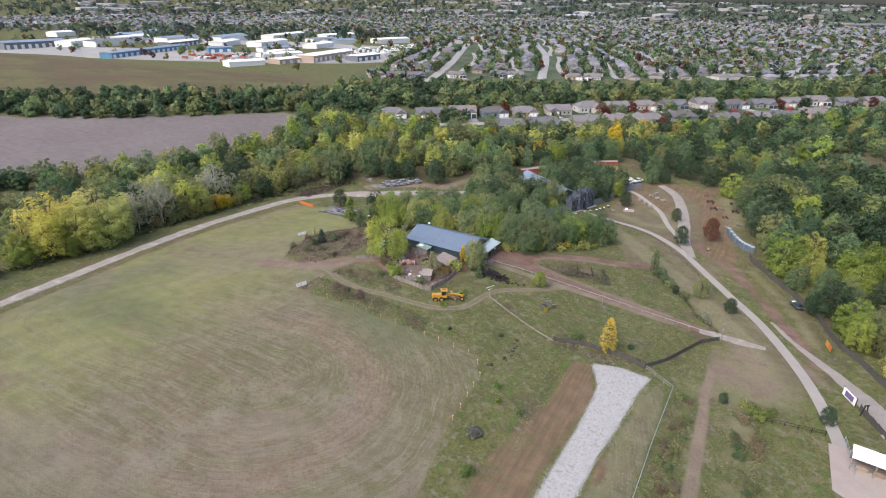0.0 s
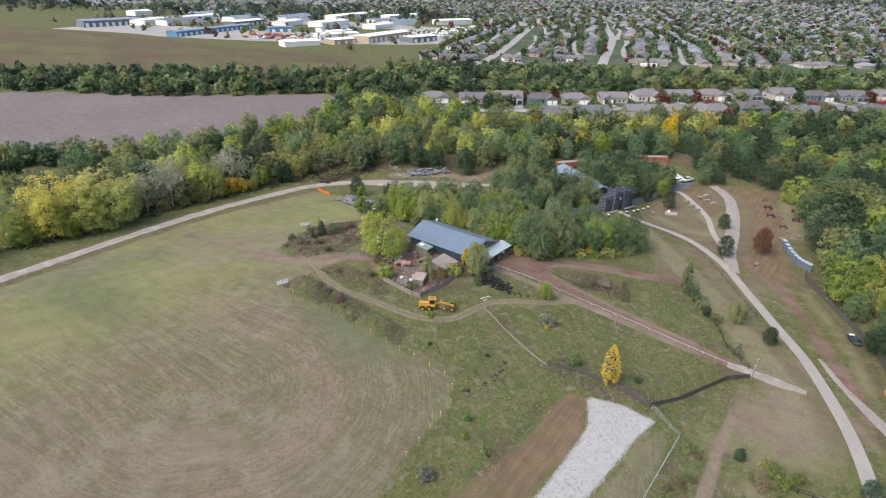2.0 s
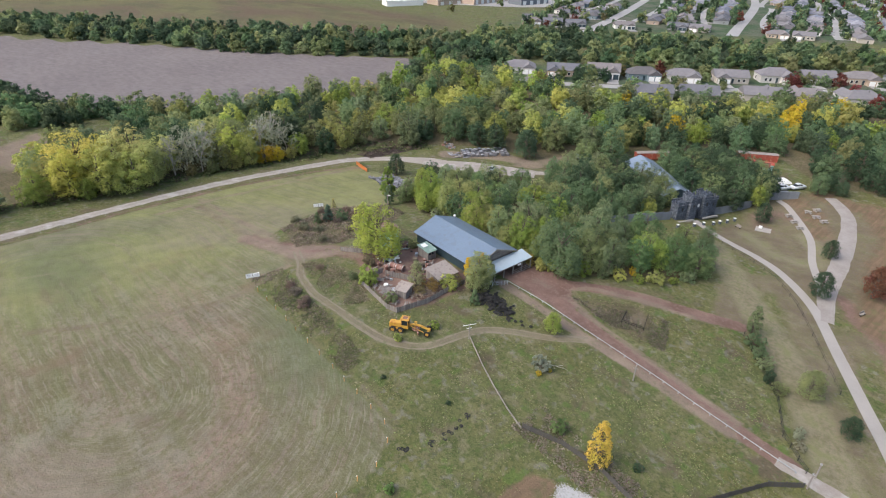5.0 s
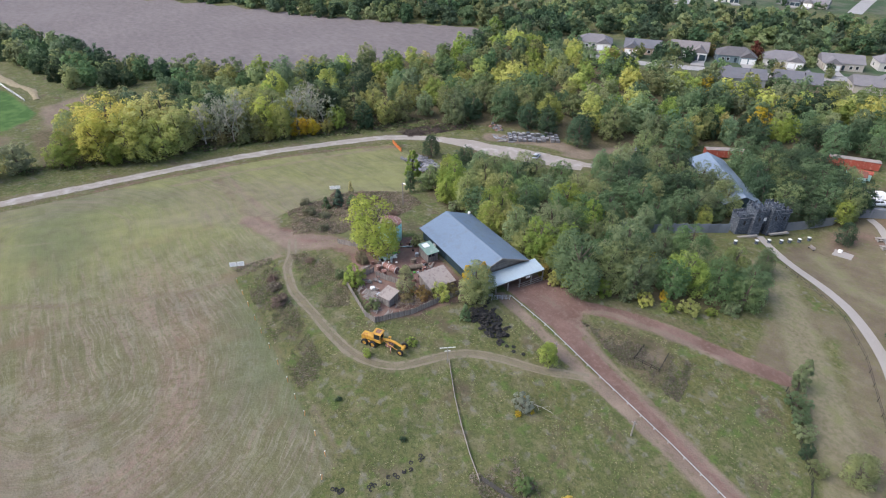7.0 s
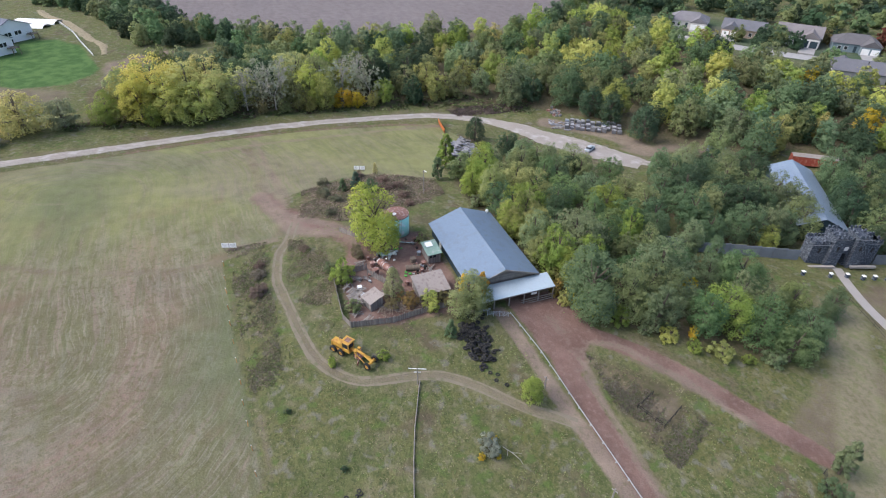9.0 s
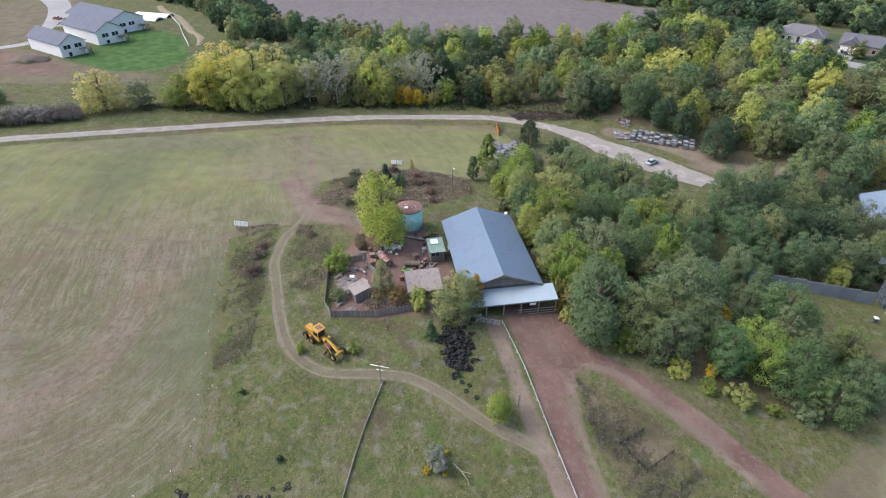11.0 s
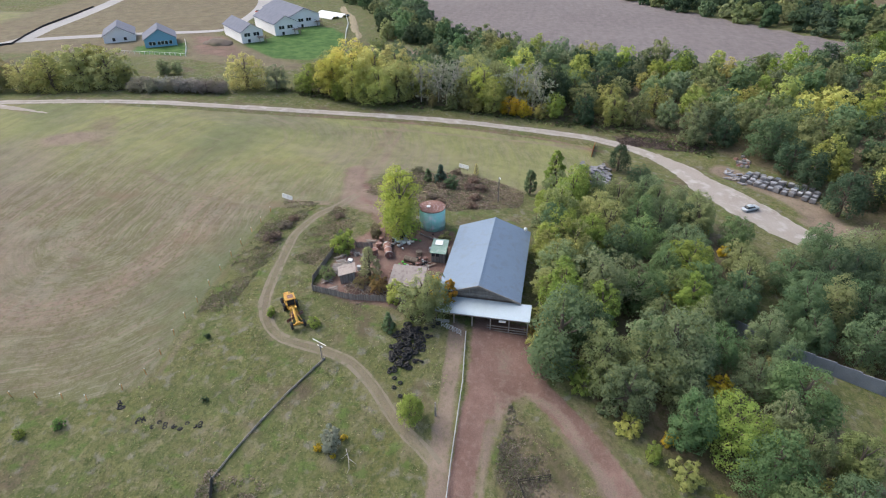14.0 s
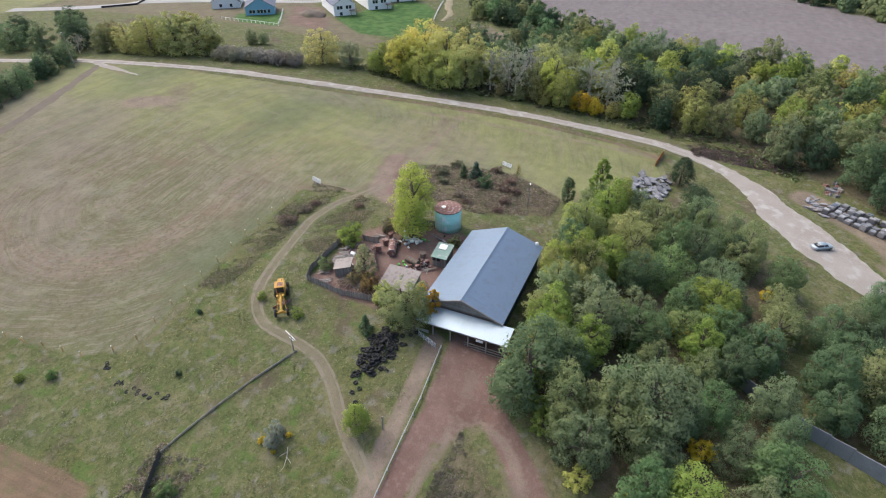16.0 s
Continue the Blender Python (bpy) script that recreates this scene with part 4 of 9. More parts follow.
creek = scatter(WOODS_W, 7.4, 3, lambda x, y: (y > 104 or x < -196) and y > 71 and float(away(np.array(x), np.array(y), [(-100, 252), (-88, 268)])) > 5 and math.hypot(x + 113, y - 246) > 6 and float(away(np.array(x), np.array(y), [(-158, 212), (-140, 214), (-134, 222)])) > 7)


def open_ground(x, y):
    """The cleared patch past the end of the gravel road."""
    return float(away(np.array(x), np.array(y), [(-130, 227), (-126, 233), (-121, 238), (-115, 246)])) < 7.5


_rd = spline(ROAD, 6)
creek.sort(key=lambda p: float(away(np.array(p[0]), np.array(p[1]), _rd)))
rr = random.Random(4)
for i, (x, y) in enumerate(creek[:40]):
    g = noise.noise(Vector((x * 0.03, y * 0.03, 7)))
    if 105 < y < 158 and x > -197:
        continue
    if 126 < y < 148:
        tone = rr.choice([YELLOW, SAGE, OLIVE, LIME])
    else:
        tone = rr.choice([GREEN, GREEN, DEEP, OLIVE, OLD_GOLD, SAGE, OLIVE, YELLOW if g > 0.1 else OLIVE, GOLD if g < -0.25 else SAGE])
    if float(away(np.array(x), np.array(y), [(-164, 212), (-150, 219), (-134, 228)])) < 11:
        tone = rr.choice([DEEP, DEEP, GREEN])
    _k, _s, _r = rr.choice(BELT), rr.uniform(0.85, 1.2), rr.uniform(0, 360)
    if open_ground(x, y):
        continue
    tree(_k, x, y, _s, _r, tone, group="trees along the creek")
for _x, _y, _s, _t in ((-182, 71.5, 0.85, LIME), (-187, 76, 1.05, OLD_GOLD), (-183.5, 80.5, 1.2, (0.50, 0.47, 0.12)), (-181, 88, 1.28, (0.52, 0.50, 0.15)), (-186.5, 94.5, 1.5, (0.52, 0.51, 0.20)), (-179.5, 97.5, 1.05, (0.42, 0.46, 0.15)), (-191, 85, 1.5, (0.60, 0.55, 0.16)), (-192, 101, 1.5, (0.48, 0.48, 0.20)), (-183.5, 103, 1.2, (0.40, 0.43, 0.17)), (-178.5, 83, 0.6, LIME), (-179, 91, 0.55, OLIVE)):
    tree(FULL[int(-_x) % 6], _x, _y, _s * 1.27, _x * 13, _t, "tall yellow autumn tree of the clump beside the road", group="yellow trees beside the road", wide=1.12)
for _x, _y, _s, _t in ((-185.5, 111, 1.25, GREY), (-189, 116.5, 1.55, GREY), (-185, 120, 1.4, GREY), (-190.5, 123, 1.5, GREY), (-188.5, 143.5, 1.5, GREY), (-191, 149.5, 1.5, GREY), (-186, 152.5, 1.25, GREY),
                       (-191, 109.5, 1.5, (0.46, 0.45, 0.17)), (-194.5, 129, 1.7, (0.36, 0.38, 0.16)), (-186, 127, 1.3, OLIVE), (-187, 132.5, 1.6, (0.50, 0.50, 0.13)), (-184.5, 136.5, 1.3, (0.36, 0.39, 0.13)), (-193, 137, 1.5, OLIVE), (-182.6, 129.5, 0.8, OLD_GOLD), (-182.5, 142, 0.72, GOLD), (-182.2, 146.8, 0.66, GOLD),
                       (-184, 157, 1.0, LIME), (-194, 156.5, 1.75, DEEP), (-182.2, 152.5, 0.6, OLD_GOLD), (-182.5, 115.5, 0.5, RUST), (-182, 122.5, 0.55, OLIVE)):
    tree(BARE[int(_y) % 2] if _t is GREY else FULL[int(_y) % 6], _x, _y, _s, _y * 17, _t, "tall almost bare grey tree beside the road" if _t is GREY else "", group="belt of trees beside the road", wide=1.05)
far_kinds = [crown_arrays(np.random.RandomState(200 + i), 10, 10, 820, 0.92, 10, 0.04, 0.0, 1.4) for i in range(6)]
detail_kinds = [crown_arrays(np.random.RandomState(240 + i), 11, 9.5 + 0.5 * i, 1500, 0.68, 13, 0.05, 0.0, 1.35) for i in range(6)]
near_kinds = [crown_arrays(np.random.RandomState(220 + i), 12, 9.0 + 0.6 * i, 3600, 0.42, 20, 0.05, 0.0, 1.2) for i in range(5)]
joined_trees("creek_edge_woods", [p for p in creek[40:72] if not open_ground(*p)], [GREEN, DEEP, OLIVE, LIME, OLIVE, SAGE, YELLOW, GREEN], near_kinds, "mixed autumn trees along the creek", (0.85, 1.2), 7)
joined_trees("creek_woods", [p for p in creek[72:] if not open_ground(*p)], [GREEN, DEEP, GREEN, LIME, OLIVE, OLIVE, YELLOW, LIME, OLD_GOLD, SAGE], detail_kinds, "mixed autumn woods beyond the creek", seed=6)
east = scatter([(6, 268), (5, 240), (7, 216), (10.5, 202), (16, 190), (22, 178), (27, 166), (33, 153), (42, 138), (56, 114), (110, 100), (120, 268)], 6.4, 81)
_pf = [(6.7, 201), (15, 186), (20, 179), (25, 169), (29, 158), (37, 145), (48, 126)]
east.sort(key=lambda p: float(away(np.array(p[0]), np.array(p[1]), _pf)))
for x, y in east[:30]:
    tree(rr.choice(BELT if y > 195 else FULL), x, y, rr.uniform(0.85, 1.25), rr.uniform(0, 360), rr.choice([GREEN, DEEP, DEEP, OLIVE, GREEN, LIME, YELLOW if rr.random() < 0.5 else DEEP]), group="trees behind the park fence", label="leafy tree of the woods behind the park fence")
joined_trees("east_edge_woods", east[30:70], [GREEN, DEEP, DEEP, GREEN, OLIVE, DEEP, LIME], near_kinds, "dense green trees close behind the park fence", (0.8, 1.15), 83)
joined_trees("east_woods", east[70:], [GREEN, DEEP, DEEP, DEEP, GREEN, DEEP, OLIVE, OLIVE, LIME], detail_kinds, "dense autumn woods behind the park fence", (0.8, 1.3), 82)
north = scatter(WOODS_N, 7.4, 8, lambda x, y: clear_of_town(x, y) and not (x > 6 and y < 268) and float(away(np.array(x), np.array(y), [(-72, 280), (-58, 290)])) > 4.5 and float(away(np.array(x), np.array(y), [(-67, 284), (-56, 260)])) > 6 and float(away(np.array(x), np.array(y), [(-99, 256), (-84, 240)])) > 6.5)
north.sort(key=lambda p: math.hypot(p[0] + 30, (p[1] - 255) * 1.25))
for x, y in north[:22]:
    tree(rr.choice(BELT), x, y, rr.uniform(0.75, 1.15), rr.uniform(0, 360), rr.choice([DEEP, DEEP, GREEN, GREEN, OLIVE, DEEP, LIME if rr.random() < 0.4 else GREEN]), group="trees north of the park", label="leafy tree of the woods behind the park")
joined_trees("north_edge_woods", north[22:56], [DEEP, DEEP, GREEN, GREEN, OLIVE, DEEP, LIME], near_kinds, "dense dark green trees north of the park", (0.75, 1.1), 84)
joined_trees("northwest_woods", [p for p in north[56:] if p[0] < -62], [GREEN, OLIVE, OLIVE, LIME, YELLOW, YELLOW, OLD_GOLD, OLD_GOLD, DEEP, SAGE, GOLD], detail_kinds, "yellowing autumn woods behind the long shed", (0.7, 1.05), 10)
joined_trees("north_woods", [p for p in north[56:] if p[0] >= -62], [GREEN, DEEP, DEEP, GREEN, OLIVE, DEEP, OLD_GOLD, DEEP, OLIVE, GREEN, LIME, DEEP], far_kinds, "mixed autumn woods between the park and the houses", seed=9)
# the copse beside the barn
for area, gap, seed in ((COPSE, 5.0, 21), (COPSE_B, 5.0, 22), (COPSE_C, 4.8, 23)):
    for x, y in scatter(area, gap, seed, lambda x, y: float(away(np.array(x), np.array(y), [(-64, 225), (-92, 245)])) > (6.5 if area is COPSE_C else 6.3) and float(away(np.array(x), np.array(y), [(-62, 279), (-56, 270), (-46, 260)])) > 6 and float(away(np.array(x), np.array(y), [(-98, 258), (-85, 243)])) > 6):
        tone = rr.choice(([LIME, SAGE, OLIVE, OLD_GOLD, GREEN, LIME, (0.34, 0.36, 0.15)] if x < -64 and y < 168 else [GREEN, (0.150, 0.225, 0.100), SAGE, (0.165, 0.235, 0.105), OLIVE, SAGE, OLIVE, LIME if rr.random() < 0.4 else (0.225, 0.285, 0.115)]) if area is COPSE else [GREEN, DEEP, GREEN, SAGE, OLIVE] if area is COPSE_B else [DEEP, DEEP, GREEN, OLIVE])
        tree(rr.choice(FULL), x, y, (rr.choice([rr.uniform(0.65, 1.0), rr.uniform(0.95, 1.4)]) if area is COPSE and y < 176 else rr.uniform(0.7, 1.05) if area is COPSE else rr.uniform(0.9, 1.25)), rr.uniform(0, 360), tone, group="trees of the copse", wide=rr.uniform(0.78, 1.12))
    for x, y in scatter(area, 8.0, seed + 50):
        tree(rr.choice(BUSHY), x, y, rr.uniform(0.6, 1.1), rr.uniform(0, 360), rr.choice([OLIVE, OLD_GOLD, LIME, SAGE, RUST, GOLD]), "low leafy autumn bush under the trees", "bushes of the copse", category="bush", name="bush")
for _i, (_x, _y) in enumerate(((-61, 157.5), (-57.5, 158.6), (-54.5, 161), (-51, 163.4), (-48.4, 166.6), (-45, 169.4), (-42.5, 173), (-40, 177), (-38.5, 181), (-63.5, 156.4))):
    tree(BUSHY[_i % 3], _x, _y, (0.95, 0.7, 1.1, 0.6)[_i % 4], _i * 70, (LIME, OLD_GOLD, LIME, SAGE, YELLOW)[_i % 5], "yellow-green bush at the edge of the copse", "bushes at the copse edge", category="bush", name="bush")
for _i, (_x, _y, _s, _t) in enumerate(((-85, 155.0, 1.0, LIME), (-79, 156.8, 1.1, (0.24, 0.30, 0.15)), (-71.5, 157.6, 1.1, LIME), (-65.5, 159.5, 1.0, (0.24, 0.29, 0.14)), (-90, 157.5, 1.05, LIME), (-103, 158.5, 0.95, LIME))):
    tree(FULL[_i % 5], _x, _y, _s, _i * 77, _t, "bright yellow-green tree crowding the barn", "bright trees beside the barn", wide=0.85)
for _i, (_x, _y) in enumerate(((-62.0, 153.8), (-64.6, 153.2), (-60.2, 155.6), (-68.5, 153.8), (-66.5, 155.2), (-57.6, 157.4))):
    tree(BUSHY[_i % 3], _x, _y, (0.8, 0.6, 0.7)[_i % 3], _i * 57, (OLD_GOLD, (0.40, 0.30, 0.10), YELLOW)[_i % 3], "golden brown autumn bush beside the barn", "bushes beside the barn", category="bush", name="bush")
# big trees crowding the long shed and the castle wall
for _x, _y, _s, _t in ((-69.5, 224.5, 1.0, OLIVE), (-73.5, 227.5, 1.05, SAGE), (-68.2, 217.5, 0.85, GREEN), (-78.5, 229.0, 0.8, OLIVE), (-66.8, 211, 0.7, YELLOW), (-48.6, 246.5, 0.8, LIME), (-53.5, 247, 1.1, DEEP), (-58, 244, 1.1, DEEP),
                       (-62.5, 247.5, 1.15, DEEP), (-68, 250, 1.15, DEEP), (-55, 252.5, 0.85, GREEN), (-74, 256, 1.1, DEEP), (-79, 262, 1.0, DEEP), (-38, 266.5, 0.85, GREEN), (-34, 271, 0.8, DEEP), (-73, 268, 1.0, DEEP), (-44.5, 203, 0.7, GREEN)):
    tree(FULL[int(abs(_x)) % 5], _x, _y, _s, abs(_x) * 31, _t, "dense leafy tree beside the long shed and castle", "trees round the castle", wide=1.05)
for _i, (_x, _y) in enumerate(((-89.5, 103.4), (-86.5, 102.8), (-81.4, 102.2), (-92.0, 112.2))):
    tree(BUSHY[_i % 3], _x, _y, 0.34 + 0.1 * (_i % 3), _i * 61, ((0.24, 0.165, 0.14), (0.26, 0.21, 0.17))[_i % 2], "low maroon-brown dead shrub beside the track", "dead shrubs beside the track", category="shrub", name="shrub", wide=1.7)
for _i in range(16):
    _x, _y = -104.5 - 1.25 * _i + 2.2 * math.sin(7 * _i), 130 + 9.5 * math.sin(2.1 * _i) + 1.5 * math.cos(5 * _i)
    tree(BUSHY[_i % 3], _x, _y, 0.36 + 0.16 * abs(math.sin(3 * _i)), _i * 47, ((0.24, 0.19, 0.155), (0.22, 0.155, 0.13), (0.20, 0.20, 0.13))[_i % 3], "low dead brown shrub on the brush mound", "shrubs on the brush mound", category="shrub", name="shrub", wide=1.6)
# single trees
tree(FULL[4], -89.2, 126.2, 1.45, 20, (0.41, 0.425, 0.10), "tall bright yellow-green tree beside the water tank", wide=0.95)
tree(FULL[1], -64.4, 135.6, 1.0, 80, (0.30, 0.355, 0.165), "olive green tree at the corner of the barn", wide=1.05)
tree(SLIM[0], -68.8, 136.6, 0.62, 0, GOLD, "small orange autumn tree against the barn")
tree(BUSHY[0], -80.3, 117.2, 1.35, 0, LIME, "bright green bushy tree outside the yard fence", wide=0.95)
tree(AIRY, -72.2, 124.4, 0.74, 0, (0.38, 0.37, 0.19), "thin feathery tree inside the junk yard", wide=1.3)
tree(BUSHY[2], -67.9, 129.8, 1.05, 0, YELLOW, "yellowing bush beside the low shed", category="bush", name="bush")
tree(BUSHY[1], -68.4, 132.4, 0.8, 0, RUST, "brown autumn bush beside the low shed", category="bush", name="bush")
tree(BUSHY[0], -69.8, 126.4, 0.95, 60, (0.33, 0.23, 0.10), "orange-brown autumn bush over the wood pile", category="bush", name="bush")
tree(BUSHY[1], -70.0, 123.2, 0.7, 120, (0.30, 0.24, 0.13), "thin brown autumn bush beside the shack", category="bush", name="bush")
tree(BUSHY[2], -86.4, 121.6, 0.8, 10, (0.20, 0.19, 0.12), "grey-brown shrub outside the yard", category="shrub", name="shrub")
tree(BUSHY[0], -83.6, 115.4, 0.6, 10, SAGE, "grey-green shrub outside the yard", category="shrub", name="shrub")
tree(SLIM[1], -67.2, 139.3, 0.72, 70, (0.56, 0.34, 0.07), "small orange autumn tree against the barn porch", wide=1.2)
tree(BUSHY[1], -71.5, 116.9, 0.75, 0, OLIVE, "low green bush inside the yard fence", category="bush", name="bush")
tree(CEDAR[0], -60.6, 130.6, 0.75, 0, GREEN, "small conical green cedar beside the tyres", wide=1.2)
tree(BUSHY[0], -87.5, 135.4, 0.7, 0, OLIVE, "low bush between tank and barn", category="bush", name="bush")
tree(BUSHY[2], -61.0, 110.6, 0.45, 0, LIME, "low weed beside the grader", category="bush", name="weed")
tree(BUSHY[1], -59.6, 118.6, 0.55, 0, LIME, "low weed beside the grader", category="bush", name="weed")
tree(SLIM[1], -127.0, 157.0, 1.15, 0, LIME, "tall slim yellow-green tree behind the barn", wide=1.15)
tree(SLIM[0], -118.0, 151.0, 0.75, 0, GREEN, "slim green tree behind the barn", wide=1.2)
tree(FULL[2], -122.0, 162.0, 0.72, 0, SAGE, "grey-green tree behind the barn")
tree(ROUND[1], -146.5, 175.0, 1.15, 0, DEEP, "big dark green bushy tree beside the gravel road")
tree(FULL[2], -131.5, 178.5, 0.85, 0, DEEP, "dark green tree beside the stone heap")
tree(FULL[3], -109.0, 186.5, 0.8, 0, DEEP, "round dark green tree beside the gravel lot")
tree(ROUND[1], -129.5, 226.0, 1.7, 0, (0.105, 0.150, 0.090), "big dark green tree past the gravel lot")
tree(CEDAR[1], -117.6, 126.2, 0.7, 0, GREEN, "small green cedar in the brush", wide=1.3)
tree(CEDAR[0], -117.0, 129.4, 1.0, 40, (0.10, 0.14, 0.10), "dark blue-green cedar in the brush", wide=1.35)
tree(BUSHY[0], -115.0, 132.4, 1.0, 0, GREEN, "round green bush in the brush", category="bush", name="bush")
tree(AIRY, -127.0, 137.0, 0.34, 0, (0.50, 0.45, 0.20), "little yellow sapling beside the sign")
tree(ROUND[2], -44.9, 137.4, 0.72, 40, LIME, "yellow-green bush beside the drive", category="bush", name="bush")
tree(BUSHY[2], -39.7, 127.8, 0.9, 10, (0.31, 0.335, 0.265), "silvery grey-green shrub in rough grass", category="shrub", name="shrub")
for _x, _y, _s, _t in ((-163, -1, 1.25, (0.43, 0.42, 0.175)), (-166, 7, 1.15, (0.43, 0.43, 0.19)), (-160.5, -10, 1.1, OLD_GOLD), (-165, -16, 1.0, (0.34, 0.34, 0.16)), (-159, -20, 0.9, (0.42, 0.40, 0.17)), (-169.5, 1, 1.2, OLD_GOLD), (-168, 12, 0.7, OLD_GOLD), (-157, -29, 0.85, OLIVE), (-156, -42, 0.95, DEEP), (-162, -50, 1.15, GREEN), (-170, -60, 1.05, DEEP),
                       (-151, -54, 0.9, SAGE), (-148, -66, 0.9, GREEN), (-158, -74, 0.9, DEEP), (-149, -82, 0.8, YELLOW), (-178, 50.5, 1.08, (0.46, 0.41, 0.17)), (-181, 60, 0.78, (0.27, 0.28, 0.17)), (-165, -34, 0.85, RUST), (-186, 14, 0.5, SAGE), (-188, 18, 0.4, SAGE), (-151, -36, 0.7, GREY), (-160, -42, 0.7, GREY)):
    tree(BARE[0] if _t is GREY else BELT[int(abs(_x)) % 6], _x, _y, _s, abs(_x) * 7, _t, "bare grey tree beside the gravel road" if _t is GREY else "olive yellow autumn tree beside the gravel road", group="trees past the road", wide=1.15)
for _i in range(12):
    _x, _y = -99.5 - 3.7 * _i, -8 - 1.75 * _i
    tree(BELT[_i % 5], _x + 1.2 * math.sin(5 * _i), _y - 2.5 * (_i % 2), 0.58 + 0.16 * abs(math.sin(3.1 * _i)), _i * 50, (DEEP, GREEN, SAGE)[_i % 3], "green tree of the hedge along the dirt lane", group="hedge trees along the lane")
for _i in range(20):
    _x, _y = -164.5 - 0.36 * _i + 1.6 * math.sin(4 * _i), 17 + 1.45 * _i
    tree(WISPY[_i % 3], _x, _y, 1.05 + 0.5 * abs(math.sin(2.3 * _i)), _y * 9, ((0.30, 0.275, 0.255), (0.33, 0.30, 0.275), (0.28, 0.275, 0.20))[_i % 3], "low dark grey-brown thicket beside the road", "thicket beside the road", category="bush", name="bush", wide=1.25)
_bough = thing("fallen_branch", -38.4, 130.4, None, 25, "bare grey fallen branch lying in rough grass", "branch")
_bm = bmesh.new()
for _a, _b, _r in (((-1.6, 0, 0.10), (0.3, 0.15, 0.16), 0.07), ((0.3, 0.15, 0.16), (1.9, 0.0, 0.22), 0.05), ((0.3, 0.15, 0.16), (1.4, 0.9, 0.30), 0.04), ((-0.5, 0.08, 0.14), (0.2, -0.8, 0.25), 0.035), ((1.9, 0.0, 0.22), (2.5, -0.35, 0.3), 0.03)):
    rod(_bm, _a, _b, _r, _r * 0.6, 6)
part("bough", _bm, M_TWIG, _bough)
for _x, _y, _s in ((-38.9, 126.3, 0.3), (-40.9, 129.2, 0.25), (-38.2, 128.6, 0.22)):
    tree(BUSHY[1], _x, _y, _s, _x * 30, GOLD, "small yellow weed beside the silvery shrub", "yellow weeds", category="weeds", name="weed")
tree(AIRY, -20.6, 119.0, 1.0, 30, (0.60, 0.43, 0.10), "airy golden yellow tree in rough grass")
tree(ROUND[0], -15.8, 202.8, 1.0, 0, DEEP, "round dark green tree beside the footpath")
tree(ROUND[1], -20.8, 224.5, 0.8, 0, DEEP, "small dark green tree between the paths")
tree(ROUND[2], -7.2, 211.6, 1.28, 0, (0.20, 0.095, 0.066), "dark red autumn maple standing alone", wide=0.9)
tree(ROUND[0], -42.8, 236.4, 0.95, 0, DEEP, "small dark green tree on the picnic lawn")
tree(SLIM[0], -19.8, 174.2, 0.85, 0, SAGE, "young green tree at the end of the dirt track")
tree(ROUND[1], -4.7, 164.1, 0.92, 0, OLIVE, "yellowing bushy tree beside the fence")
for _x, _y, _s, _t in ((-17.5, 170, 1.0, GREEN), (-15.6, 167.6, 0.85, GREEN), (-13.4, 165.2, 0.9, SAGE), (-11.4, 162.2, 0.7, DEEP), (-8.8, 160.4, 0.75, OLIVE), (-2.2, 152, 0.6, GREY), (-1.0, 149.4, 0.5, GREY)):
    tree(BUSHY[int(-_x) % 3], _x, _y, _s, _x * 40, _t, "leafy bush along the rail fence", "bushes along the rail fence", category="bush", name="bush")
tree(ROUND[2], 3.5, 159, 0.70, 0, DEEP, "small round green tree beside the footpath")
tree(ROUND[0], 24.6, 118, 0.62, 0, DEEP, "small dark green tree beside the footpath")
tree(ROUND[1], 5.5, 113.7, 0.40, 0, DEEP, "small dark green shrub in dry grass", category="shrub", name="shrub")
# weeds and saplings either side of the dirt lane, and in the rough by the field
for _i in range(46):
    _u = rr.random()
    _x, _y = (rr.uniform(-3.6, 0.4), 62 + 49 * _u) if _i % 2 else (rr.uniform(7.2, 13.4), 66 + 50 * _u)
    tree(BUSHY[_i % 3], _x, _y, rr.uniform(0.25, 0.55), _i * 47, rr.choice([(0.30, 0.25, 0.16), OLIVE, (0.21, 0.25, 0.10), GREEN, (0.24, 0.19, 0.13)]), "rank autumn weed clump beside the dirt lane", "weed clumps by the lane", category="weeds", name="weed_clump", wide=1.2)
for _x, _y, _s, _t, _w in ((12.1, 112.3, 0.95, (0.25, 0.30, 0.09), "spreading yellow-green bush by the rail fence"), (14.6, 114.6, 0.7, (0.26, 0.30, 0.10), "spreading yellow-green bush by the rail fence"), (9.4, 115.0, 0.6, OLD_GOLD, "low yellowing bush by the rail fence"), (-34.4, 75.0, 0.75, (0.23, 0.24, 0.23), "silvery grey shrub in rough grass"), (-31.4, 66.0, 0.7, (0.17, 0.25, 0.08), "fresh green weed bush beside the field"),
                           (-36.6, 90.4, 0.45, (0.17, 0.25, 0.08), "fresh green weed bush beside the field"), (-29.8, 85.5, 0.5, OLIVE, "low olive weed bush beside bare soil"), (-34.4, 86.2, 0.4, LIME, "low bright green weed bush"), (-28.6, 119.2, 0.75, (0.16, 0.22, 0.09), "low green bush beside the dark fence"), (-15.9, 123.3, 0.45, DEEP, "small dark green bush in rough grass"), (-43.6, 108, 0.28, DEEP, "tiny dark cedar in rough grass"), (-54.8, 102.6, 0.28, DEEP, "tiny dark cedar in rough grass")):
    tree(BUSHY[int(-_x) % 3], _x, _y, _s, _x * 31, _t, _w, category="bush", name="bush")
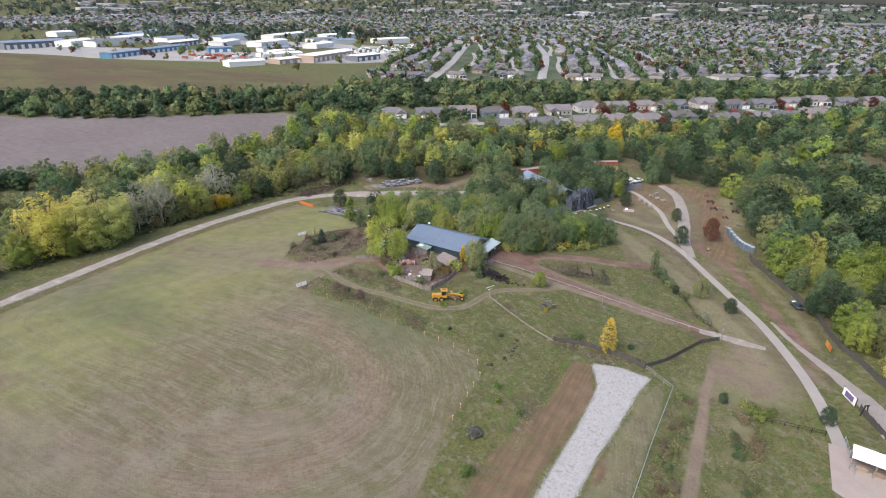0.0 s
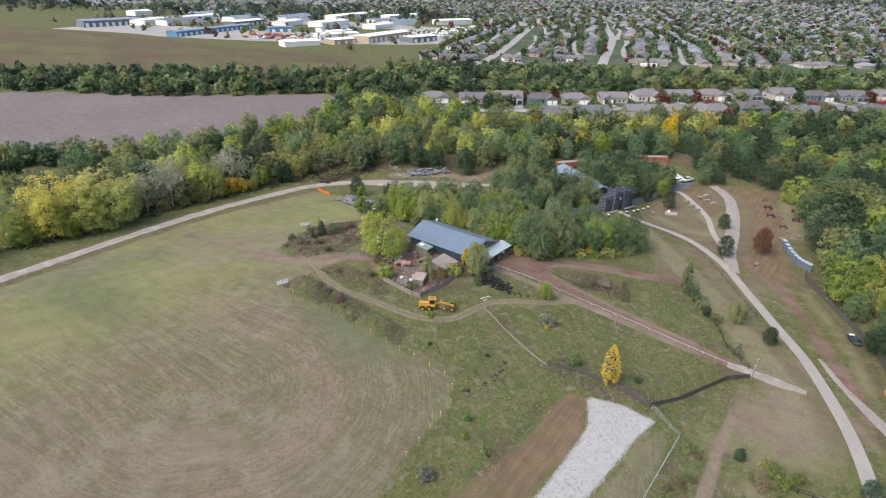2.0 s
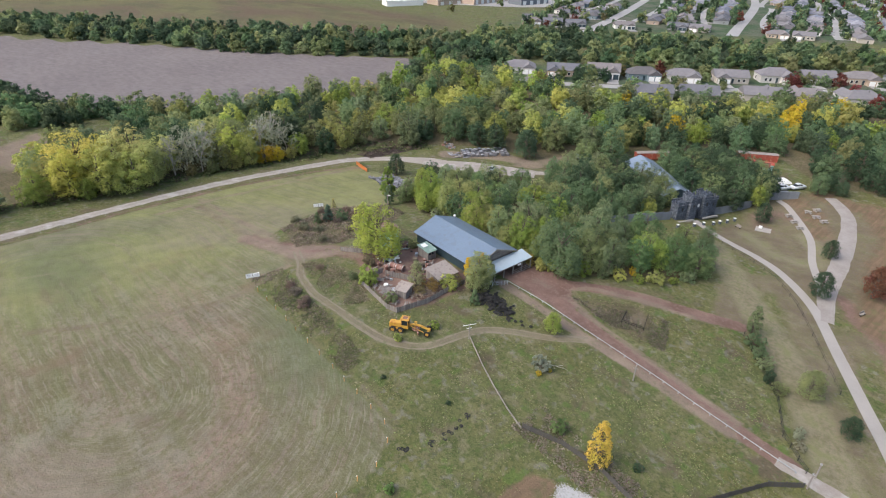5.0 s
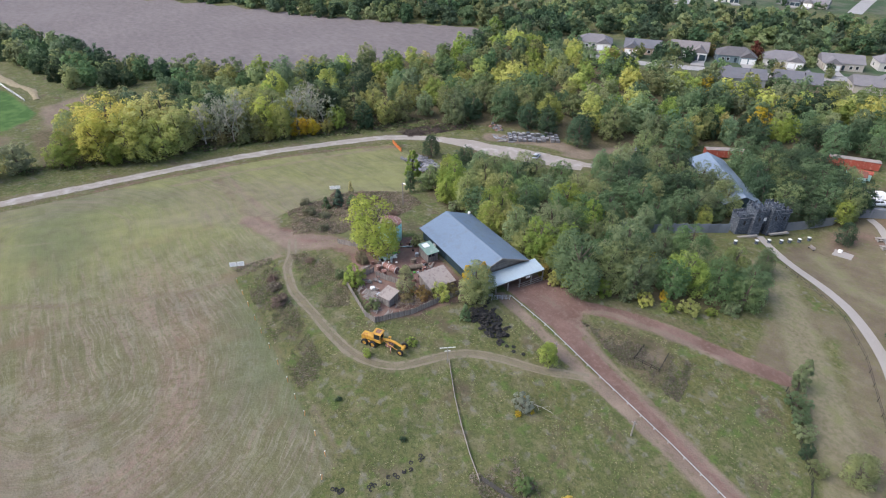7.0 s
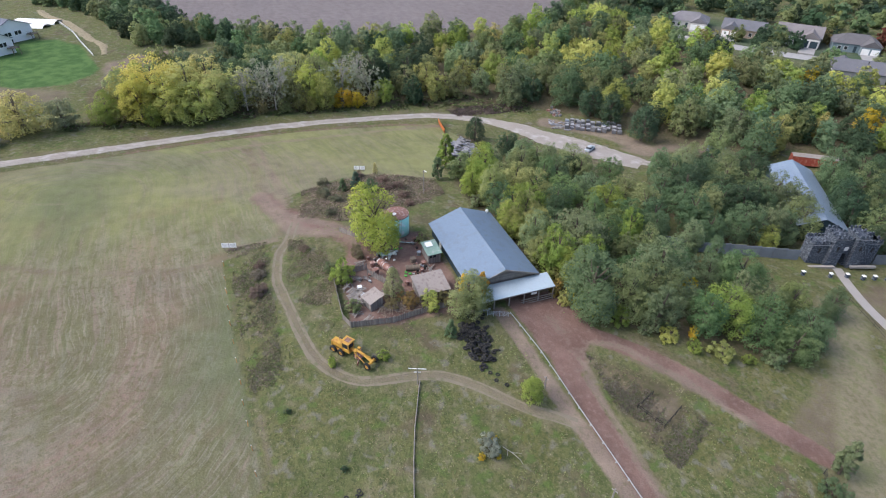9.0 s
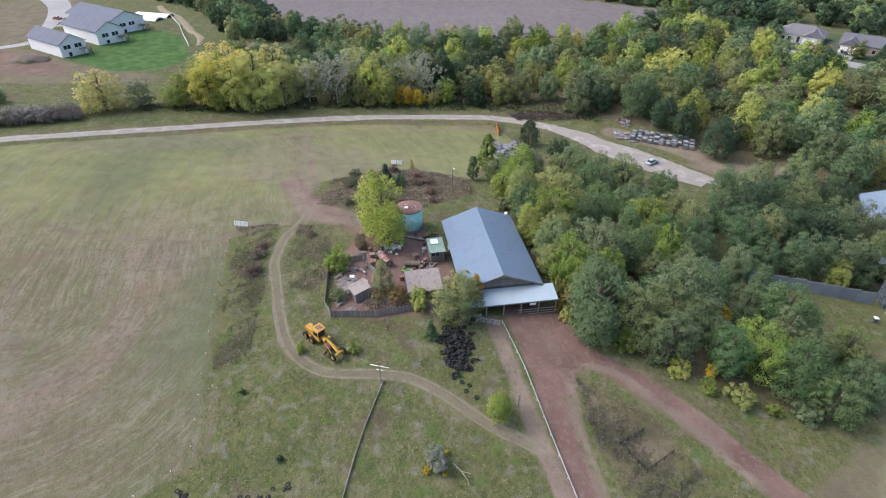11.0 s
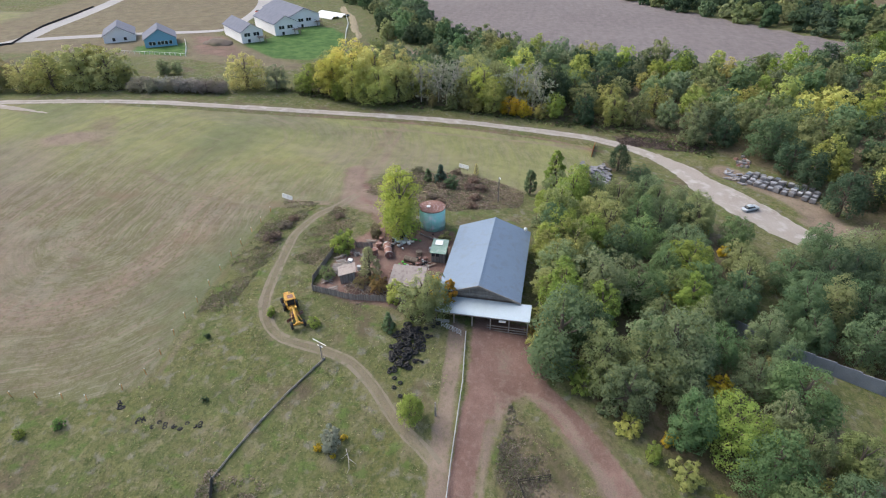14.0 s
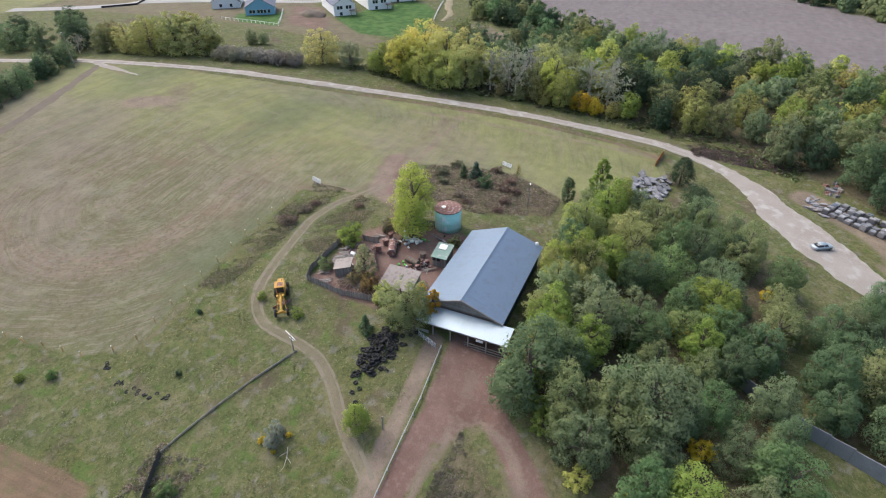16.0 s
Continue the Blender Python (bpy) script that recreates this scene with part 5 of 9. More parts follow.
# the tree line past the ploughed field and the trees by the new houses
joined_trees("field_corner_trees", scatter([(-420, 18), (-340, 30), (-300, 44), (-276, 62), (-264, 90), (-257, 122), (-262, 140), (-270, 128), (-292, 100), (-342, 80), (-422, 42)], 6.8, 35, lambda x, y: float(away(np.array(x), np.array(y), [(-352, 29), (-318, 45), (-284, 57), (-262, 66)])) > 13), [GREEN, DEEP, OLIVE, GREEN, DEEP, SAGE], far_kinds, "dark trees between the lawns and the ploughed field", (0.7, 1.1), 36)
line_kinds = [crown_arrays(np.random.RandomState(270 + i), 10, 9.5, 330, 1.4, 7, 0.05, 0.0, 1.45) for i in range(5)]
joined_trees("far_tree_line", scatter([(-660, 44), (-515, 132), (-455, 170), (-380, 214), (-336, 250), (-290, 296), (-262, 300), (-240, 330), (-300, 378), (-330, 345), (-460, 240), (-660, 110)], 8.2, 31), [GREEN, DEEP, DEEP, GREEN, OLIVE, DEEP, OLIVE, DEEP], line_kinds, "dark tree line past the ploughed field", (0.85, 1.2), 11)
joined_trees("town_tree_belt", scatter([(-262, 330), (-236, 350), (-202, 364), (-168, 392), (-134, 428), (-96, 474), (-44, 514), (8, 562), (60, 612), (110, 652), (220, 740), (220, 830), (90, 770), (0, 660), (-80, 575), (-160, 505), (-260, 452), (-330, 402), (-300, 360)], 8.6, 33), [GREEN, DEEP, GREEN, DEEP, OLIVE, OLIVE, GREEN, OLIVE, DEEP, DEEP], line_kinds, "green tree belt behind the houses", (0.75, 1.1), 12)


def weeds(name, area, count, tones, size, label, seed, rule=None, clump=0.4):
    """Tufts of grass and weed blades, past counting, as one mesh."""
    rs = np.random.RandomState(seed)
    xs, ys = [q[0] for q in area], [q[1] for q in area]
    x, y = rs.uniform(min(xs), max(xs), count * 4), rs.uniform(min(ys), max(ys), count * 4)
    ok = inside(x, y, area)
    f = np.sin(0.55 * x + 1.7 * np.sin(0.31 * y + seed)) + np.sin(0.63 * y + 1.5 * np.sin(0.27 * x + seed)) + 0.7 * np.sin(1.9 * x + 1.3 * y)
    ok &= f + rs.normal(0, 0.9, len(x)) > clump
    if rule is not None:
        ok &= rule(x, y)
    x, y = x[ok][:count], y[ok][:count]
    n = len(x)
    z = land(x, y)
    V, T = [], []
    tone = np.array(tones)[rs.randint(len(tones), size=n)] * rs.uniform(0.75, 1.25, (n, 1))
    for k in range(3):
        c = np.stack([x + rs.normal(0, 0.45, n) * size, y + rs.normal(0, 0.45, n) * size, z + size * rs.uniform(0.08, 0.42, n)], 1)
        nrm = rs.normal(0, 0.38, (n, 3)) + np.array([0, 0, 1])
        nrm /= np.linalg.norm(nrm, axis=1)[:, None]
        t = np.cross(nrm, rs.normal(size=(n, 3)))
        t /= np.linalg.norm(t, axis=1)[:, None]
        w, s = np.cross(nrm, t), size * rs.uniform(0.3, 0.75, (n, 1))
        q = np.stack([c - t * s - nrm * s * 0.3, c + w * s * 0.45, c + t * s - nrm * s * 0.3, c - w * s * 0.45], 1)
        V.append(q.reshape(-1, 3))
        T.append(np.repeat(np.hstack([tone * rs.uniform(0.85, 1.15, (n, 1)), np.ones((n, 1))]), 4, axis=0))
    V, T = np.vstack(V), np.vstack(T)
    me = quads(name, V, np.arange(len(V)).reshape(-1, 4))
    me.attributes.new("tone", "FLOAT_COLOR", "POINT").data.foreach_set("color", T.astype(np.float32).ravel())
    me.materials.append(M_LEAF_FAR)
    return tagged(new(name, me), label, "weeds", kind="stuff")


def off_ways(x, y):
    """Away from field, tracks, drive and yard."""
    ok = ~inside(x, y, FIELD) & ~inside(x, y, YARD)
    for pts, w in ((TRACK, 1.9), (DRIVE, 5.0), (BRANCH, 3.0), (ROAD, 4.0), (PATH, 2.5), (LANE, 2.2)):
        ok &= away(x, y, spline(pts, 4)) > w
    ok &= ~inside(x, y, [(-24, 117), (-8, 117), (-13, 60), (-28, 60)]) & ~inside(x, y, [(-77, 136), (-62, 136), (-62, 153), (-88, 153), (-88, 136)])
    return ok


BROWN, GRASS, DARKGRASS = (0.150, 0.115, 0.088), (0.118, 0.145, 0.062), (0.090, 0.115, 0.052)
weeds("rough_grass", [(-100, 97), (-30, 97), (-26, 60), (12, 60), (12, 112), (0, 142), (-20, 175), (-60, 152), (-60, 138), (-100, 120)], 15000, [(0.19, 0.225, 0.09), (0.165, 0.20, 0.085), (0.21, 0.215, 0.10), (0.27, 0.24, 0.15)], 0.20, "tufts of rough green and straw-coloured grass", 61, off_ways)
weeds("weed_band", [(-98, 98), (-60, 98), (-60, 103), (-80, 104.5), (-98, 106)], 2600, [(0.25, 0.20, 0.165), (0.20, 0.165, 0.135), (0.32, 0.28, 0.20), (0.19, 0.21, 0.10), (0.17, 0.20, 0.09)], 0.30, "band of brown and grey weeds beside the field", 62)
weeds("brush", BRUSH, 7000, [(0.27, 0.212, 0.172), (0.23, 0.18, 0.15), (0.33, 0.28, 0.215), (0.19, 0.195, 0.105)], 0.40, "dead brown brush on a low mound", 63, None, -0.6)
weeds("brush_heap", [(-173, 176), (-167, 178), (-165, 190), (-164, 202), (-170, 204), (-173, 190)], 2600, [(0.15, 0.115, 0.110), (0.12, 0.095, 0.090), (0.19, 0.155, 0.130)], 0.55, "dark brown heap of cut brush along the wood edge", 70, None, -0.8)
weeds("drive_weeds", [(-50, 150.5), (-40, 156.5), (-32, 162), (-28, 152), (-40, 149.5)], 2400, [(0.20, 0.165, 0.140), (0.17, 0.145, 0.12), (0.23, 0.21, 0.16), (0.15, 0.17, 0.085)], 0.3, "grey-brown weeds between drive and track", 64)
weeds("tall_straw", [(-97, 110), (-84, 107.5), (-76, 108.5), (-74, 113.5), (-84, 116), (-95, 116)], 2200, [(0.28, 0.235, 0.175), (0.24, 0.19, 0.15), (0.34, 0.295, 0.21), (0.19, 0.21, 0.10)], 0.30, "tall straw-coloured weeds outside the yard", 65)
weeds("lane_weeds", [(-4, 60), (0.5, 60), (0, 112), (-3.5, 112)], 1800, [(0.30, 0.25, 0.17), (0.20, 0.24, 0.10), (0.27, 0.21, 0.15), (0.17, 0.21, 0.09)], 0.36, "tall autumn weeds beside the pipe fence", 66)
weeds("lane_weeds", [(6.5, 60), (13, 60), (13, 110), (7.5, 112)], 2000, [(0.30, 0.25, 0.17), (0.20, 0.24, 0.10), (0.27, 0.21, 0.15), (0.17, 0.21, 0.09)], 0.36, "tall brown weeds beside the dirt lane", 67)
weeds("fence_weeds", [(-34, 113.5), (-12, 113.5), (-8, 118), (-13, 121), (-34, 121)], 1300, [(0.29, 0.235, 0.195), (0.25, 0.195, 0.165), (0.30, 0.27, 0.22), (0.20, 0.22, 0.11)], 0.38, "brown weeds along the dark fence", 68)
weeds("road_edge", [(-184, 60), (-177, 60), (-180, 120), (-179, 150), (-174, 178), (-160, 204), (-168, 208), (-186, 180), (-188, 120)], 2600, [BROWN, GRASS, DARKGRASS, OLIVE], 1.0, "weeds and saplings between road and woods", 69)

# ---- the barn and its yard ----
M_WALL_FRAME = mat("grey_timber", (0.30, 0.27, 0.245), (0.19, 0.17, 0.155), 0.9, 1.0, 9, 0.4)
M_DARK = mat("dark_interior", (0.02, 0.02, 0.02), (0.03, 0.028, 0.025), 0.95, 1, 5, 0)
M_TAN_ROOF = mat("tan_shed_roof", (0.30, 0.26, 0.235), (0.24, 0.205, 0.185), 0.8, 0.8, 6, 0.2, c3=(0.20, 0.165, 0.145))
M_GREEN_ROOF = mat("faded_green_sheet", (0.22, 0.32, 0.26), (0.17, 0.25, 0.205), 0.6, 0.8, 6, 0.1, c3=(0.30, 0.33, 0.30))
M_RUST = mat("rusty_steel", (0.23, 0.115, 0.090), (0.15, 0.075, 0.060), 0.85, 1.2, 9, 0.4, c3=(0.40, 0.33, 0.31))
M_TEAL = mat("flaking_teal_paint", (0.26, 0.68, 0.58), (0.55, 0.72, 0.68), 0.55, 0.35, 4, 0.2, c3=(0.72, 0.76, 0.76))
M_STEEL = mat("galvanised_steel", (0.45, 0.48, 0.50), (0.36, 0.38, 0.40), 0.45, 0.8, 8, 0.1, 0.5, 0.5)
M_WOOD_PALE = mat("split_wood", (0.27, 0.215, 0.16), (0.17, 0.13, 0.10), 0.95, 2, 12, 0.4, island=0.3)
M_PALESHEET = mat("pale_sheet_metal", (0.46, 0.50, 0.52), (0.36, 0.40, 0.42), 0.5, 0.8, 7, 0.1, 0.2, 0.4)
M_GREENPLASTIC = mat("bright_green_plastic", (0.10, 0.40, 0.07), (0.08, 0.30, 0.05), 0.5, 2, 8, 0.1)


def barn():
    W, e, r = 13.04, 3.16, 5.52
    b = thing("barn", -78.33, 144.39, -2.9, -2.1, "long barn with a blue-grey metal roof and weathered wooden gable", "barn")
    x0, x1 = -10.97, 10.47
    L = x1 - x0
    for s in (-1, 1):
        bm = bmesh.new()
        box(bm, (x0 + x1) / 2, s * (W / 2 - 0.2), -1.4, L - 0.5, 0.2, e + 1.35)
        for i in range(27):
            box(bm, x0 + 0.7 + i * 0.78, s * (W / 2 - 0.08), -1.2, 0.06, 0.06, e + 1.0)
        part("side_wall", bm, M_WALL_DARK, b, "dark blue-green ribbed metal wall")
    for x, m in ((x0 + 0.25, M_WALL_DARK), (x1 - 0.25, M_WOOD_GREY)):
        bm = bmesh.new()
        pts = [(-W / 2 + 0.35, -1.4), (W / 2 - 0.35, -1.4), (W / 2 - 0.35, e - 0.3), (0, r - 0.4), (-W / 2 + 0.35, e - 0.3)]
        f, h = [bm.verts.new((x - 0.03, *q)) for q in pts], [bm.verts.new((x + 0.03, *q)) for q in pts]
        bm.faces.new(f), bm.faces.new(h[::-1])
        for i in range(5):
            bm.faces.new((f[i], f[(i + 1) % 5], h[(i + 1) % 5], h[i]))
        gable = part("gable_wall", bm, m, b, "gable of weathered grey boards" if x > 0 else "")
        n = 22
        # boards one over another, cut to the slope of the roof
        for i in range(n):
            z0, z1 = -1.3 + i * (r + 1.0) / n, -1.3 + (i + 1) * (r + 1.0) / n - 0.02
            half = W / 2 - 0.35 if z1 < e else (W / 2 - 0.1) * max(0.0, (r - 0.35 - z1) / (r - e))
            if half > 0.15:
                bm = bmesh.new()
                box(bm, x + 0.02 * (i % 2), 0, z0, 0.12, 2 * half, z1 - z0)
                part("board", bm, m, gable)
    for s in (-1, 1):
        bm = bmesh.new()
        eave = W / 2 + 0.45
        ze = e - 0.2
        slab(bm, [(x0 - 0.5, s * eave, ze), (x1 + 0.6, s * eave, ze), (x1 + 0.6, 0, r), (x0 - 0.5, 0, r)], 0.1)
        roof = part("roof_slope", bm, M_ROOF_BLUE, b)
        bm = bmesh.new()
        slab(bm, [(0, s * eave, ze + 0.008), (0.025, s * eave, ze + 0.008), (0.025, 0, r + 0.008), (0, 0, r + 0.008)], 0.02)
        seam = part("seam", bm, M_ROOF_BLUE, roof)
        seam.location = (x0 - 0.3, 0, 0)
        for i in range(1, 16):
            share(seam, roof, Matrix.Translation((x0 - 0.3 + i * 1.38, 0, 0)))
        bm = bmesh.new()
        slab(bm, [(x1 + 0.6, s * eave, ze - 0.02), (x1 + 0.72, s * eave, ze - 0.02), (x1 + 0.72, 0, r - 0.02), (x1 + 0.6, 0, r - 0.02)], 0.32)
        part("fascia", bm, M_WALL_FRAME, b, "bleached timber fascia board")
        bm = bmesh.new()
        rod(bm, (x1 + 0.25, s * 0.2, r - 0.7), (x1 + 0.25, s * 3.3, e + 0.55), 0.09, n=6)
        rod(bm, (x1 + 0.25, s * 1.5, r - 1.1), (x1 + 0.25, s * 1.5, e + 0.4), 0.08, n=6)
        part("truss_brace", bm, M_WALL_FRAME, b)
    bm = bmesh.new()
    for s in (-1, 1):
        slab(bm, [(x0 - 0.5, s * 0.28, r - 0.06), (x1 + 0.6, s * 0.28, r - 0.06), (x1 + 0.6, 0, r + 0.06), (x0 - 0.5, 0, r + 0.06)], 0.03)
    part("ridge_cap", bm, M_ROOF_BLUE, b)
    # porch
    y0, y1, xa, xb = -W / 2 - 0.1, W / 2 + 2.2, x1 + 0.4, x1 + 3.9
    bm = bmesh.new()
    slab(bm, [(xa, y0, 2.62), (xb, y0 + 0.1, 1.95), (xb, y1, 1.95), (xa, y1, 2.62)], 0.06)
    porch = part("porch_roof", bm, M_ROOF_WHITE, b, "bright bare steel porch roof")
    bm = bmesh.new()
    slab(bm, [(xa, -0.03, 2.65), (xb, -0.03, 1.98), (xb, 0.03, 1.98), (xa, 0.03, 2.65)], 0.03)
    seam = part("seam", bm, M_ROOF_WHITE, porch)
    n = int((y1 - y0) / 0.75)
    seam.location = (0, y0 + 0.08, 0)
    for i in range(1, n + 1):
        share(seam, porch, Matrix.Translation((0, y0 + 0.08 + (y1 - y0 - 0.16) * i / n, 0)))
    bm = bmesh.new()
    box(bm, xb - 0.1, (y0 + y1) / 2, 1.66, 0.1, y1 - y0 - 0.2, 0.22)
    part("porch_beam", bm, M_WALL_FRAME, b)
    for i in range(6):
        y = y0 + 0.3 + (y1 - y0 - 0.6) * i / 5
        bm = bmesh.new()
        box(bm, xb - 0.15, y, -1.7, 0.18, 0.18, 3.5)
        part("porch_post", bm, M_WALL_FRAME, b)
    for z in (-0.75, -0.25, 0.25):
        bm = bmesh.new()
        box(bm, xb - 0.05, 5.2, z, 0.06, 6.4, 0.13)
        part("porch_rail", bm, M_WALL_FRAME, b)
    bm = bmesh.new()
    box(bm, xb - 0.02, y0 + 1.4, -0.9, 0.08, 2.2, 1.3)
    part("porch_panel", bm, M_STEEL, b, "pale sheet panel beside the entrance")
    bm = bmesh.new()
    box(bm, xb + 0.01, 4.4, 1.2, 0.04, 1.1, 0.45)
    part("notice_board", bm, M_WHITE, b)
    bm = bmesh.new()
    box(bm, -5.2, -W / 2 - 0.02, -0.1, 1.0, 0.12, 2.1)
    part("side_door", bm, M_WHITE, b, "white side door")
    bm = bmesh.new()
    bmesh.ops.create_uvsphere(bm, u_segments=10, v_segments=6, radius=0.35)
    put(bm, bm.verts[:], pose(x0 + 0.2, W / 2 - 0.6, e + 0.75))
    rod(bm, (x0 + 0.2, W / 2 - 0.6, e), (x0 + 0.2, W / 2 - 0.6, e + 0.6), 0.05, n=6)
    part("roof_vent", bm, M_WHITE, b, "white ball vent on the back corner of the roof", smooth=True)
    return b


def board_fence(name, pts, height, label, step=2.4, board=0.16, material=M_WOOD_GREY, group="", lean=2.0, gap=0.015):
    """A fence of upright boards along a line: posts, and a panel of boards between each two."""
    line = []
    for (ax, ay), (bx, by) in zip(pts[:-1], pts[1:]):
        d = math.hypot(bx - ax, by - ay)
        n = max(1, round(d / step))
        line += [(ax + (bx - ax) * i / n, ay + (by - ay) * i / n) for i in range(n)]
    line.append(pts[-1])
    f = thing(name, *pts[0], 0.0, 0, label, "fence", group)
    f.matrix_world = Matrix.Translation((*pts[0], 0))
    ox, oy = pts[0]
    rs = random.Random(len(line) + int(abs(ox)))
    for (ax, ay), (bx, by) in zip(line[:-1], line[1:]):
        d, a = math.hypot(bx - ax, by - ay), math.degrees(math.atan2(by - ay, bx - ax))
        bm = bmesh.new()
        n = max(2, round(d / (board + gap)))
        for i in range(n):
            t = (i + 0.5) / n
            x, y = ax + (bx - ax) * t, ay + (by - ay) * t
            box(bm, x - ox, y - oy, Hz(x, y) - 0.1, board, 0.03, height + rs.uniform(-0.12, 0.08), a, 0, rs.uniform(-lean, lean))
        tagged(part("panel", bm, material, f), kind="stuff")
        bm = bmesh.new()
        box(bm, ax - ox, ay - oy, Hz(ax, ay) - 0.3, 0.12, 0.12, height + 0.4, a)
        part("post", bm, material, f)
    return f


barn()
board_fence("yard_fence", [(-80.5, 115.5), (-77, 115.2), (-70, 114.6), (-67.6, 115.4), (-66.4, 122.5), (-67.0, 128.5), (-67.2, 134)], 1.35, "weathered grey board fence round the junk yard")
board_fence("inner_fence", [(-80.0, 121.8), (-77, 123.8), (-74.3, 125.4)], 1.5, "short grey board fence inside the junk yard")
board_fence("back_fence", [(-96.5, 120.5), (-90.5, 125.2), (-92.2, 130)], 1.3, "grey board fence beside the water tank")
board_fence("gate_fence", [(-81.5, 119.0), (-81.8, 122.3)], 1.4, "leaning grey board gate of the yard", lean=6)


def gable_shed(name, x, y, rz, L, W, e, r, wall, roof, label, pent=False):
    s = thing(name, x, y, None, rz, label, "shed")
    for k in (-1, 1):
        bm = bmesh.new()
        n = round(L / 0.2)
        for i in range(n):
            box(bm, -L / 2 + (i + 0.5) * L / n, k * (W / 2 - 0.06), -0.3, L / n - 0.015, 0.05, e + 0.3 if not pent or k < 0 else r + 0.3)
        tagged(part("side_wall", bm, wall, s), kind="stuff")
        bm = bmesh.new()
        n = round(W / 0.2)
        for i in range(n):
            q = -W / 2 + (i + 0.5) * W / n
            top = e + (r - e) * ((q / W + 0.5) if pent else (1 - abs(q) / (W / 2)))
            box(bm, k * (L / 2 - 0.06), q, -0.3, 0.05, W / n - 0.015, top + 0.25)
        tagged(part("end_wall", bm, wall, s), kind="stuff")
    if pent:
        bm = bmesh.new()
        slab(bm, [(-L / 2 - 0.2, -W / 2 - 0.25, e), (L / 2 + 0.2, -W / 2 - 0.25, e), (L / 2 + 0.2, W / 2 + 0.25, r + 0.08), (-L / 2 - 0.2, W / 2 + 0.25, r + 0.08)], 0.08)
        part("roof", bm, roof, s)
    else:
        for k in (-1, 1):
            bm = bmesh.new()
            slab(bm, [(-L / 2 - 0.2, k * (W / 2 + 0.2), e - 0.08), (L / 2 + 0.2, k * (W / 2 + 0.2), e - 0.08), (L / 2 + 0.2, 0, r + 0.06), (-L / 2 - 0.2, 0, r + 0.06)], 0.07)
            part("roof_slope", bm, roof, s)
    return s


gable_shed("tan_shed", -71.8, 131.3, 90, 5.6, 4.4, 1.7, 2.6, M_WOOD_GREY, M_TAN_ROOF, "low shed with a tan lean-to roof in the junk yard", True)
g = gable_shed("green_shed", -81.6, 135.2, 90, 2.6, 3.6, 2.2, 2.7, M_WOOD_GREY, M_GREEN_ROOF, "grey wooden shed with a faded green roof against the barn", True)
bm = bmesh.new()
slab(bm, [(-0.9, 0.2, 2.66), (0.5, 0.2, 2.66), (0.5, 1.5, 2.85), (-0.9, 1.5, 2.85)], 0.05)
part("roof_sheet", bm, M_WHITE, g, "pale patched roof sheet")
for i in range(2):
    bm = bmesh.new()
    box(bm, -0.85 + i * 0.8, -2.05, 1.5, 0.6, 0.06, 0.6)
    part("window", bm, M_GLASS, g)
g = gable_shed("old_shack", -71.7, 120.4, 20, 2.6, 2.6, 1.8, 2.3, M_WOOD_GREY, M_TAN_ROOF, "small weathered shack with a pale roof", True)
bm = bmesh.new()
box(bm, -1.0, -1.5, 0.3, 1.4, 0.08, 0.9, 0, 18)
part("lean_panel", bm, M_WOOD_GREY, g)


def water_tank():
    t = thing("water_tank", -92.9, 131.8, None, 0, "round water tank of flaking teal paint with a rusty top", "tank")
    bm = bmesh.new()
    rod(bm, (0, 0, -0.3), (0, 0, 4.4), 2.6, n=40)
    for z in (0.9, 2.1, 3.3):
        rod(bm, (0, 0, z), (0, 0, z + 0.08), 2.64, n=40)
    part("body", bm, M_TEAL, t, "flaking teal and white steel wall", True)
    bm = bmesh.new()
    rod(bm, (0, 0, 4.4), (0, 0, 4.55), 2.68, 2.66, 40)
    rod(bm, (0, 0, 4.55), (0, 0, 5.0), 2.62, 0.25, 40)
    part("top", bm, M_RUST, t, "rust-red cone top")
    bm = bmesh.new()
    rod(bm, (0.7, -0.6, 4.75), (0.7, -0.6, 4.98), 0.42, n=14)
    part("hatch", bm, M_WHITE, t, "white hatch lid")
    for k in (-0.22, 0.22):
        bm = bmesh.new()
        box(bm, 2.66, k, 0, 0.05, 0.05, 4.5)
        part("ladder_rail", bm, M_STEEL, t)
    return t


water_tank()


def cylinder_thing(name, x, y, r, length, material, label, rz=None, z=0.0, cat="barrel", rim=None):
    c = thing(name, x, y, Hz(x, y) + z, rz or 0, label, cat)
    bm = bmesh.new()
    a, b = ((0, 0, 0), (0, 0, length)) if rz is None else ((-length / 2, 0, r), (length / 2, 0, r))
    rod(bm, a, b, r, n=20)
    part("body", bm, material, c, smooth=False)
    for t in (0.02, 0.5, 0.98):
        p, q = Vector(a).lerp(Vector(b), t - 0.015), Vector(a).lerp(Vector(b), t + 0.015)
        bm = bmesh.new()
        rod(bm, p, q, r + 0.03, n=20)
        part("hoop", bm, rim or material, c)
    return c


cylinder_thing("steel_drum", -79.4, 123.3, 0.55, 1.5, M_RUST, "upright rusty drum beside the inner fence")
cylinder_thing("steel_drum", -82.0, 123.4, 0.5, 1.2, M_RUST, "upright rusty drum with a pale lid")
cylinder_thing("fuel_tank", -80.7, 125.5, 0.75, 3.6, M_RUST, "long rusty tank lying in the yard", 20, cat="tank", rim=M_STEEL)
cylinder_thing("log_piece", -78.8, 130.4, 0.55, 2.7, M_WOOD_PALE, "thick cut log lying in the yard", 75, cat="log")
cylinder_thing("log_stump", -81.4, 131.3, 0.55, 0.9, M_WOOD_PALE, "short cut log standing on end", cat="log")
cylinder_thing("steel_drum", -77.6, 131.8, 0.35, 0.9, M_RUST, "small rusty drum among the junk")
